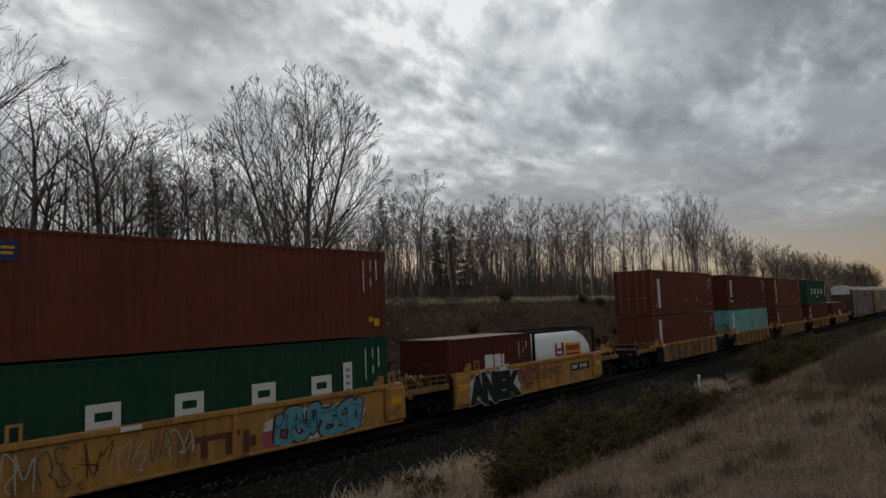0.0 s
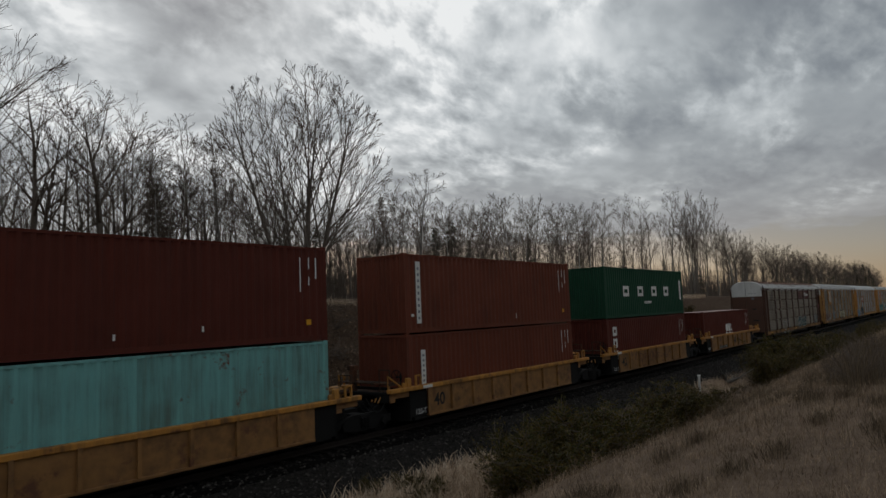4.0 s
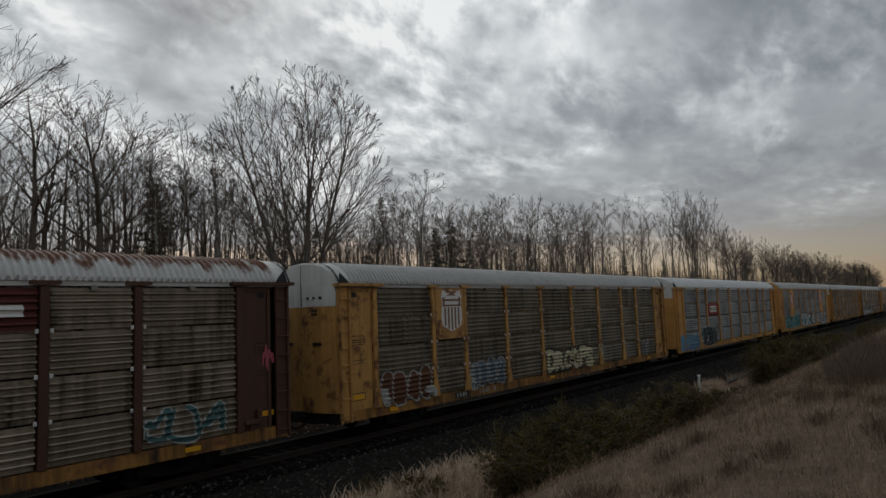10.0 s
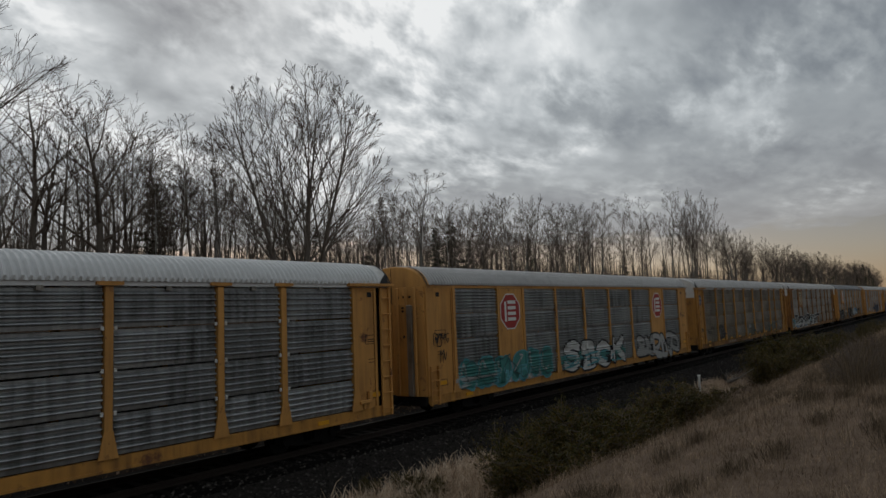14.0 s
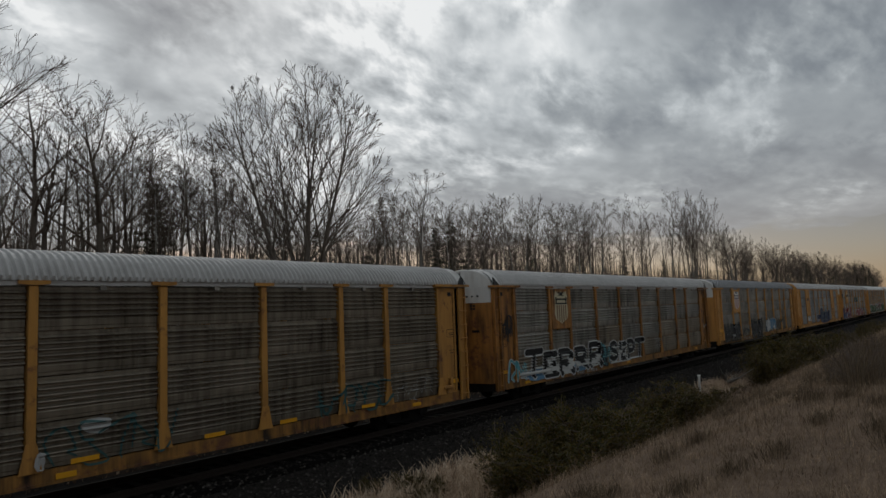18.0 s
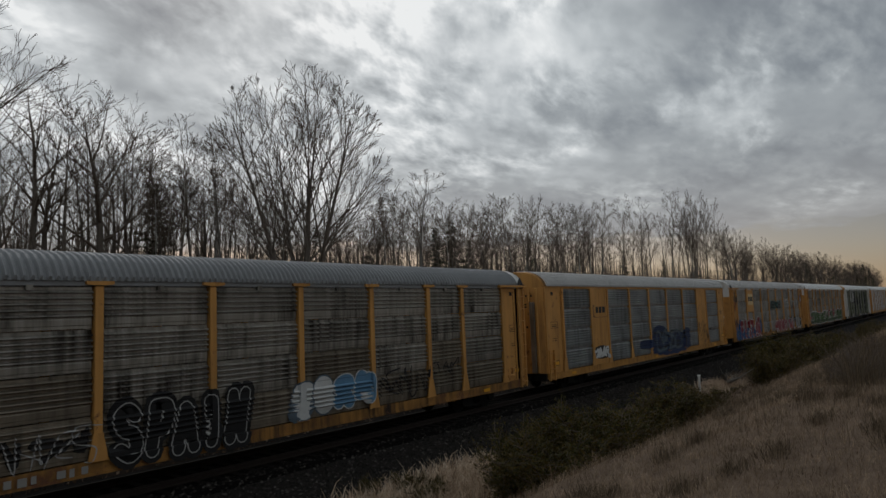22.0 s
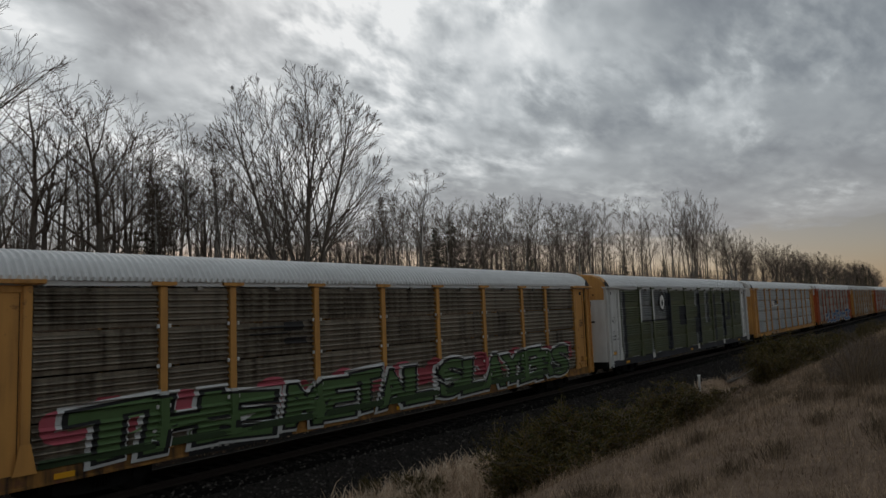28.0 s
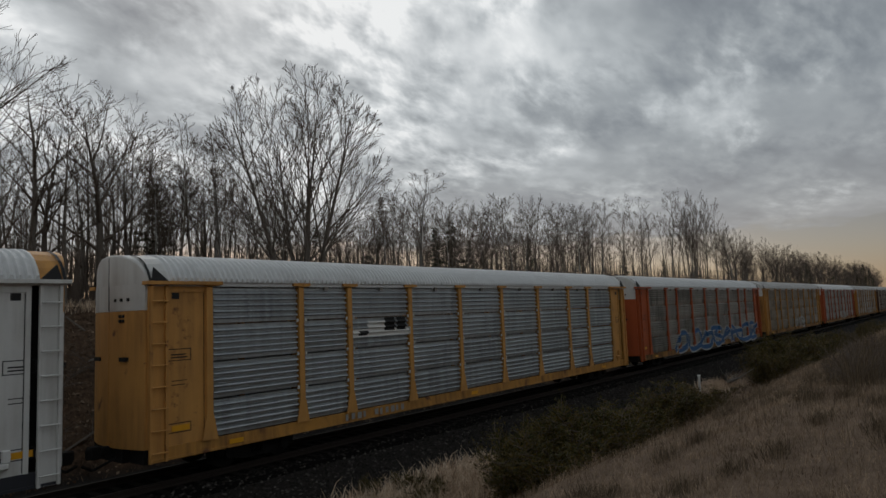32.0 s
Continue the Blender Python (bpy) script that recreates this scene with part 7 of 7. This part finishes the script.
def build_underwood():
    """Saplings and dead stems under the trees, too many to count."""
    rng = random.Random(21)
    wood = Wood()
    for i in range(12500):
        k = rng.uniform(0.05, 1.8) if rng.random() < 0.55 else 1.8 * (8 / 1.8) ** rng.random()
        y = rng.uniform(31, 62)
        x = k * y
        z = ground_z(x, y) - 0.1
        h = rng.uniform(1.0, 5.0) * (0.6 if rng.random() < 0.75 else 1.0)
        lean = Vector((rng.gauss(0, 0.12), rng.gauss(0, 0.12), 1)).normalized()
        if k < 0.95 and rng.random() < 0.22:
            h *= 1.6
        p = Vector((x, y, z))
        mid = p + lean * h * 0.5 + Vector((rng.gauss(0, 0.08), 0, 0))
        r = rng.uniform(0.012, 0.04)
        wood.tube([p, mid, p + lean * h], [r, r * 0.7, r * 0.3], 3)
        for j in range(3):
            s = mid.lerp(p + lean * h, rng.random())
            o = Vector((rng.gauss(0, 0.6), rng.gauss(0, 0.6), rng.uniform(0.3, 1.0))).normalized()
            wood.tube([s, s + o * h * rng.uniform(0.12, 0.3)], [r * 0.5, r * 0.2], 3)
    ob = put("underwood", pydata("underwood", wood.verts, wood.faces, TWIG))
    tagged(ob, "dense leafless saplings and brush under the trees", "undergrowth", kind="stuff")
    # far wood, closing the view between the stems
    wood = Wood()
    for i in range(3200):
        k = rng.uniform(0.0, 2.2) if rng.random() < 0.5 else 2.2 * (9 / 2.2) ** rng.random()
        y = rng.uniform(62, 110)
        x = k * y
        z = ground_z(x, y)
        h = min(0.6 * skyline(k) * y, 13.5) * rng.uniform(0.4, 1.0)
        p = Vector((x, y, z - 0.1))
        q = p + Vector((rng.gauss(0, 0.5), rng.gauss(0, 0.5), h))
        r = rng.uniform(0.05, 0.13)
        wood.tube([p, p.lerp(q, 0.5), q], [r, r * 0.7, r * 0.2], 4)
        for j in range(5):
            s = p.lerp(q, rng.uniform(0.35, 0.95))
            o = Vector((rng.gauss(0, 0.6), rng.gauss(0, 0.6), rng.uniform(0.4, 1.0))).normalized()
            wood.tube([s, s + o * h * rng.uniform(0.1, 0.2)], [r * 0.35, r * 0.12], 3)
    ob = put("far_wood", pydata("far_wood", wood.verts, wood.faces, TWIG))
    tagged(ob, "deep leafless wood behind the first trees", "wood", kind="stuff")


# ---- shrubs and grass ----
SHRUB_LEAF = leafy("shrub_leaf", [(0.018, 0.022, 0.007), (0.05, 0.05, 0.012), (0.085, 0.07, 0.015), (0.15, 0.094, 0.02), (0.055, 0.045, 0.012), (0.022, 0.027, 0.008)], other=0.15)
DEAD_GRASS = leafy("dead_grass_straw", [(0.36, 0.25, 0.165), (0.6, 0.45, 0.32), (0.78, 0.63, 0.48), (0.2, 0.135, 0.09)])
SLOPE_GRASS = leafy("matted_brown_grass", [(0.2, 0.138, 0.09), (0.33, 0.236, 0.158), (0.55, 0.41, 0.285), (0.24, 0.17, 0.115)], patch=0.85, size=1.6)
WEEDS = leafy("withered_dark_weeds", [(0.075, 0.054, 0.036), (0.13, 0.095, 0.062), (0.21, 0.155, 0.1), (0.085, 0.066, 0.042)])
BANK_GRASS = leafy("bank_grass", [(0.11, 0.066, 0.04), (0.18, 0.115, 0.072), (0.3, 0.2, 0.13), (0.06, 0.038, 0.024)], patch=0.85, size=0.5)


def shrub_meshes(seed):
    rng = random.Random(seed)
    wood = Wood()
    lv, lf = [], []
    for s in range(13):
        a = rng.uniform(0, 6.28)
        d = Vector((math.cos(a) * rng.uniform(0.1, 0.8), math.sin(a) * rng.uniform(0.1, 0.8), 1)).normalized()
        h = rng.uniform(0.7, 1.15)
        p = Vector((0.15 * math.cos(a), 0.15 * math.sin(a), -0.05))
        pts = [p]
        for i in range(5):
            d = (d + Vector((rng.gauss(0, 0.16), rng.gauss(0, 0.16), 0.04))).normalized()
            pts.append(pts[-1] + d * h / 5)
        wood.tube(pts, [0.016 * (1 - 0.14 * i) for i in range(6)], 4)
        for j in range(26):
            f = rng.uniform(0.6, 5.0)
            i = min(int(f), 4)
            at = pts[i].lerp(pts[i + 1], f - i)
            o = Vector((rng.gauss(0, 1), rng.gauss(0, 1), rng.uniform(-0.2, 1.0))).normalized()
            tip = at + o * rng.uniform(0.12, 0.3)
            wood.tube([at, tip], [0.006, 0.003], 3)
            for m in range(20):
                c = at.lerp(tip, rng.random()) + Vector((rng.gauss(0, 0.035), rng.gauss(0, 0.035), rng.gauss(0, 0.03)))
                u = (o * 1.3 + Vector((rng.gauss(0, 0.55), rng.gauss(0, 0.55), rng.gauss(0.35, 0.5)))).normalized()
                w = u.cross(Vector((rng.gauss(0, 1), rng.gauss(0, 1), rng.gauss(0, 1)))).normalized()
                L, W = rng.uniform(0.04, 0.095), rng.uniform(0.007, 0.014)
                k = len(lv)
                lv += [tuple(c - w * W), tuple(c + u * L * 0.5 + w * W * 0.2), tuple(c + u * L), tuple(c + w * W)]
                lf.append((k, k + 1, k + 2, k + 3))
    return pydata("woody_frame", wood.verts, wood.faces, TWIG), pydata("foliage", lv, lf, SHRUB_LEAF)


def build_shrubs():
    rng = random.Random(31)
    kinds = [shrub_meshes(300 + i) for i in range(4)]
    def shrub(x, y, s, dz=0.0):
        b = new("shrub")
        b.location = (x, y, ground_z(x, y) + dz)
        b.rotation_euler = (0, 0, rng.uniform(0, 6.28))
        b.scale = (s * rng.uniform(0.9, 1.3), s * rng.uniform(0.9, 1.3), s)
        st, fo = rng.choice(kinds)
        put("woody_frame", st, b)
        put("foliage", fo, b)
        tagged(b, "olive green scrubby bush in the ditch", "bush", "ditch bushes")
    for i in range(46):
        f = rng.random()
        x = 11.4 + 8.8 * f
        y = rng.uniform(6.5, 7.9)
        shrub(x, y, rng.choice((0.7, 1.0, 1.3, 1.5, 1.65)) * rng.uniform(0.85, 1.1) * (1.0 - 0.3 * f))
    for i in range(26):
        x = 34 + 60 * rng.random() ** 1.3
        shrub(x, rng.uniform(6.8, 9.6), rng.uniform(1.0, 1.8))
    for i in range(9):
        shrub(rng.uniform(36, 43), rng.uniform(7.5, 9), rng.uniform(1.6, 2.3))
    for i in range(8):
        shrub(rng.uniform(10, 13), rng.uniform(10.2, 12.2), rng.uniform(0.4, 0.75))
    for i in range(14):                      # scrub on the far bank
        shrub(rng.uniform(14, 80), rng.uniform(23.5, 30.5), rng.uniform(0.5, 1.0))


def blades(name, count, place, height, width, material, label, category, seed, lean=0.5):
    rng = random.Random(seed)
    verts, faces = [], []
    for i in range(count):
        x, y, s = place(rng)
        z = ground_z(x, y) - 0.02
        h, w = rng.uniform(*height) * s, width * rng.uniform(0.7, 1.4) * s
        a, b = rng.uniform(0, 6.28), rng.uniform(0, 6.28)
        ca, sa = math.cos(a) * w, math.sin(a) * w
        lx, ly = math.cos(b) * h * lean * rng.random(), math.sin(b) * h * lean * rng.random()
        k = len(verts)
        verts += [(x - ca, y - sa, z), (x + ca, y + sa, z), (x + ca * 0.6 + lx * 0.4, y + sa * 0.6 + ly * 0.4, z + h * 0.6), (x - ca * 0.6 + lx * 0.4, y - sa * 0.6 + ly * 0.4, z + h * 0.6), (x + lx, y + ly, z + h * (1.0 - 0.3 * lean * rng.random()))]
        faces += [(k, k + 1, k + 2, k + 3), (k + 3, k + 2, k + 4)]
    ob = put(name, pydata(name, verts, faces, material))
    tagged(ob, label, category, kind="stuff")


def build_grass():
    def slope(rng):
        if rng.random() < 0.12:                  # round the camera's feet
            return rng.uniform(-9, 4), rng.uniform(-7, 5.4), 0.9
        x = 3.5 + 55 * rng.random() ** 2.0
        y = rng.uniform(-0.5, 5.6) if x < 25 else rng.uniform(0.5, 6.0)
        return x, y, 0.75 + x / 45
    blades("slope_grass", 105000, slope, (0.05, 0.2), 0.0035, SLOPE_GRASS, "short matted brown dead grass on the slope", "grass", 41, 1.1)
    def far_slope(rng):
        return rng.uniform(40, 160), rng.uniform(1.0, 6.5), rng.uniform(1.2, 2.5)
    blades("slope_grass", 16000, far_slope, (0.1, 0.3), 0.008, SLOPE_GRASS, "brown dead grass along the slope", "grass", 42, 0.8)
    def tall(rng):
        if rng.random() < 0.55:
            f = rng.random()
            return 16.5 + 9.0 * f + rng.gauss(0, 0.5), 2.1 + 0.75 * f + rng.gauss(0, 0.22), rng.uniform(0.9, 1.5)
        return rng.uniform(10, 40), rng.uniform(1.3, 5.0), rng.uniform(0.5, 1.0)
    blades("tall_weeds", 4500, tall, (0.3, 0.8), 0.004, WEEDS, "tall dry brown weed stalks on the slope", "weeds", 43, 0.45)
    spots = [(4 + 38 * random.Random(k).random() ** 1.6, random.Random(k + 900).uniform(0.2, 5.6)) for k in range(70)]
    def clumps(rng):
        x, y = rng.choice(spots)
        return x + rng.gauss(0, 0.12 + 0.012 * x), y + rng.gauss(0, 0.1), rng.uniform(0.7, 1.2) + x / 60
    blades("weed_clumps", 14000, clumps, (0.08, 0.26), 0.004, WEEDS, "dark withered weed clumps dotted over the slope", "weeds", 48, 0.9)
    def straw(rng):
        if rng.random() < 0.86:
            return rng.uniform(10.0, 16.0), rng.gauss(10.8, 0.6), rng.uniform(0.7, 1.3)
        return rng.gauss(36.8, 1.1), rng.gauss(11.0, 0.5), rng.uniform(0.6, 1.0)
    blades("straw_tufts", 17000, straw, (0.2, 0.6), 0.012, DEAD_GRASS, "pale bleached dead grass in the ditch", "grass", 44, 0.8)
    def ditch(rng):
        return 3 + 70 * rng.random() ** 1.5, rng.uniform(5.4, 12.4), rng.uniform(0.7, 1.3)
    blades("ditch_grass", 22000, ditch, (0.1, 0.4), 0.006, BANK_GRASS, "dull brown grass and weeds in the ditch", "grass", 45, 0.7)
    def bank(rng):
        k = rng.uniform(0.05, 2.9)
        y = rng.uniform(21.5, 32)
        return k * y, y, rng.uniform(0.8, 1.6)
    blades("bank_grass", 24000, bank, (0.05, 0.2), 0.011, BANK_GRASS, "tangled brown dead grass on the far bank", "grass", 46, 1.0)
    def crest(rng):
        y = rng.uniform(29.6, 31.5)
        return rng.uniform(0.05, 3.2) * y, y, rng.uniform(0.8, 1.4)
    blades("crest_grass", 16000, crest, (0.15, 0.5), 0.01, DEAD_GRASS, "pale dead grass along the top of the bank", "grass", 47, 0.8)


LITTER = leafy("fallen_leaves", [(0.03, 0.019, 0.012), (0.085, 0.05, 0.03), (0.15, 0.092, 0.055), (0.05, 0.032, 0.02), (0.36, 0.26, 0.18), (0.022, 0.015, 0.01)], 0.85, patch=0.7, size=0.8)


def build_litter():
    """Fallen leaves and torn grass lying on the far bank."""
    rng = random.Random(88)
    verts, faces = [], []
    for i in range(42000):
        y = rng.uniform(21.5, 30.5)
        x = rng.uniform(0.05, 2.9) * y
        z = ground_z(x, y) + rng.uniform(0.0, 0.07)
        r = rng.uniform(0.03, 0.1)
        u = Vector((rng.gauss(0, 1), rng.gauss(0, 1), rng.gauss(0.3, 0.6))).normalized() * r
        w = u.orthogonal().normalized() * r * rng.uniform(0.4, 0.9)
        c = Vector((x, y, z))
        k = len(verts)
        verts += [tuple(c - u), tuple(c + w), tuple(c + u), tuple(c - w * 0.8)]
        faces.append((k, k + 1, k + 2, k + 3))
    ob = put("leaf_litter", pydata("leaf_litter", verts, faces, LITTER))
    tagged(ob, "brown fallen leaves covering the far bank", "leaves", kind="stuff")


def build_brambles():
    rng = random.Random(91)
    kinds = []
    for i in range(3):
        wood = Wood()
        for j in range(26):
            a = rng.uniform(0, 6.28)
            d = Vector((math.cos(a) * rng.uniform(0.3, 1.2), math.sin(a) * rng.uniform(0.3, 1.2), 1)).normalized()
            pts = [Vector((0.2 * math.cos(a), 0.2 * math.sin(a), -0.05))]
            for m in range(5):
                d = (d + Vector((rng.gauss(0, 0.25), rng.gauss(0, 0.25), -0.18))).normalized()
                pts.append(pts[-1] + d * rng.uniform(0.12, 0.26))
            wood.tube(pts, [0.012, 0.011, 0.009, 0.008, 0.006, 0.004], 3)
            for m in range(4):
                s = pts[rng.randint(1, 4)]
                wood.tube([s, s + Vector((rng.gauss(0, 0.2), rng.gauss(0, 0.2), rng.uniform(0, 0.3)))], [0.006, 0.003], 3)
        kinds.append(pydata("bramble", wood.verts, wood.faces, TWIG))
    for i in range(60):
        y = rng.uniform(22.3, 30.2)
        x = rng.uniform(0.1, 2.6) * y
        b = put("bramble", rng.choice(kinds), None, (x, y, ground_z(x, y)))
        b.rotation_euler = (0, 0, rng.uniform(0, 6.28))
        k = rng.uniform(0.7, 1.7)
        b.scale = (k * 1.3, k * 1.3, k)
        tagged(b, "tangled leafless bramble on the far bank", "shrub", "brambles")
    for i in range(9):
        f = i / 8
        x, y = 17.2 + 8.0 * f + rng.gauss(0, 0.4), 2.15 + 0.75 * f + rng.gauss(0, 0.15)
        b = put("weed_bush", rng.choice(kinds), None, (x, y, ground_z(x, y)))
        b.rotation_euler = (0, 0, rng.uniform(0, 6.28))
        b.scale = (0.8, 0.8, rng.uniform(1.0, 1.4))
        tagged(b, "bare brown weed bush standing on the grass slope", "shrub", "weed bushes")


def build_bits():
    post = new("marker_stake")
    post.location = (34.5, 11.4, ground_z(34.5, 11.4) + 0.12)
    part("stake", boxes((-0.05, 0.05, -0.05, 0.05, -0.2, 0.62), bevel=0.01), WHITE, post)
    part("cap", boxes((-0.065, 0.065, -0.065, 0.065, 0.62, 0.69), bevel=0.01), CHALK, post)
    tagged(post, "short white painted marker stake in the ditch", "marker post")
    rng = random.Random(77)
    for i, (x, y, L, turn) in enumerate(((38.3, 11.2, 2.6, 0.5), (37.0, 10.8, 1.8, 0.9))):
        wood = Wood()
        p = Vector((0, 0, 0.25))
        d = Vector((-0.9, 0.25, 0.22)).normalized()
        wood.tube([p, p + d * L * 0.5, p + d * L], [0.11, 0.09, 0.04], 7)
        for k in range(5):
            s = p + d * L * rng.uniform(0.3, 0.95)
            wood.tube([s, s + Vector((rng.gauss(-0.4, 0.4), rng.gauss(0, 0.4), rng.uniform(0.1, 0.6)))], [0.025, 0.008], 4)
        log = put("fallen_branch", pydata("fallen_branch", wood.verts, wood.faces, BARK_PALE), None, (x, y, ground_z(x, y)))
        log.rotation_euler = (0, 0, turn)
        tagged(log, "weathered fallen branch lying in pale grass", "branch")
    for i in range(30):
        y = rng.uniform(22.6, 29.4)
        x = rng.uniform(0.25, 1.9) * y
        wood = Wood()
        L = rng.uniform(1.2, 3.2)
        d = Vector((rng.gauss(0, 1), rng.gauss(0, 0.4), rng.uniform(0.1, 0.5))).normalized()
        p = Vector((0, 0, 0.05))
        wood.tube([p, p + d * L * 0.5, p + d * L], [0.042, 0.032, 0.012], 5)
        for k in range(4):
            s = p + d * L * rng.uniform(0.3, 0.95)
            wood.tube([s, s + Vector((rng.gauss(0, 0.4), rng.gauss(0, 0.3), rng.uniform(0.1, 0.7)))], [0.018, 0.006], 3)
        b = put("fallen_branch", pydata("fallen_branch", wood.verts, wood.faces, BARK_PALE if i % 6 == 0 else BARK), None, (x, y, ground_z(x, y)))
        tagged(b, "dead branch lying on the brown bank", "branch")


build_track()
build_trees()
build_conifers()
build_underwood()
build_stones()
build_shrubs()
build_grass()
build_litter()
build_brambles()
build_bits()


def motions():
    # the train rolls by at an even speed
    for ob, x, z in RIDERS:
        walk(ob, [(t, pose(x - SPEED * (t - 6.0), TRACK, z)) for t in (0.0, 16.0, 32.0)])
    # wheels turn with it
    turn = math.degrees(SPEED / FPS / 0.455)
    rows = [(i / FPS, -turn * i) for i in range(0, 961)]
    led = {}
    for w, x in WHEELSETS:
        if x not in led:
            walk(w, [(t, pose(x, 0, 0.455, 0, a % 360.0, 0)) for t, a in rows])
            led[x] = w.animation_data
        else:
            # all wheels of one kind turn alike
            w.rotation_mode = "QUATERNION"
            keys = w.animation_data_create()
            keys.action = led[x].action
            keys.action_slot = led[x].action_slot
    # clouds drift
    walk(cloud_deck, [(0.0, pose(45, -40, 0)), (32.0, pose(-30, 50, 0))])


motions()
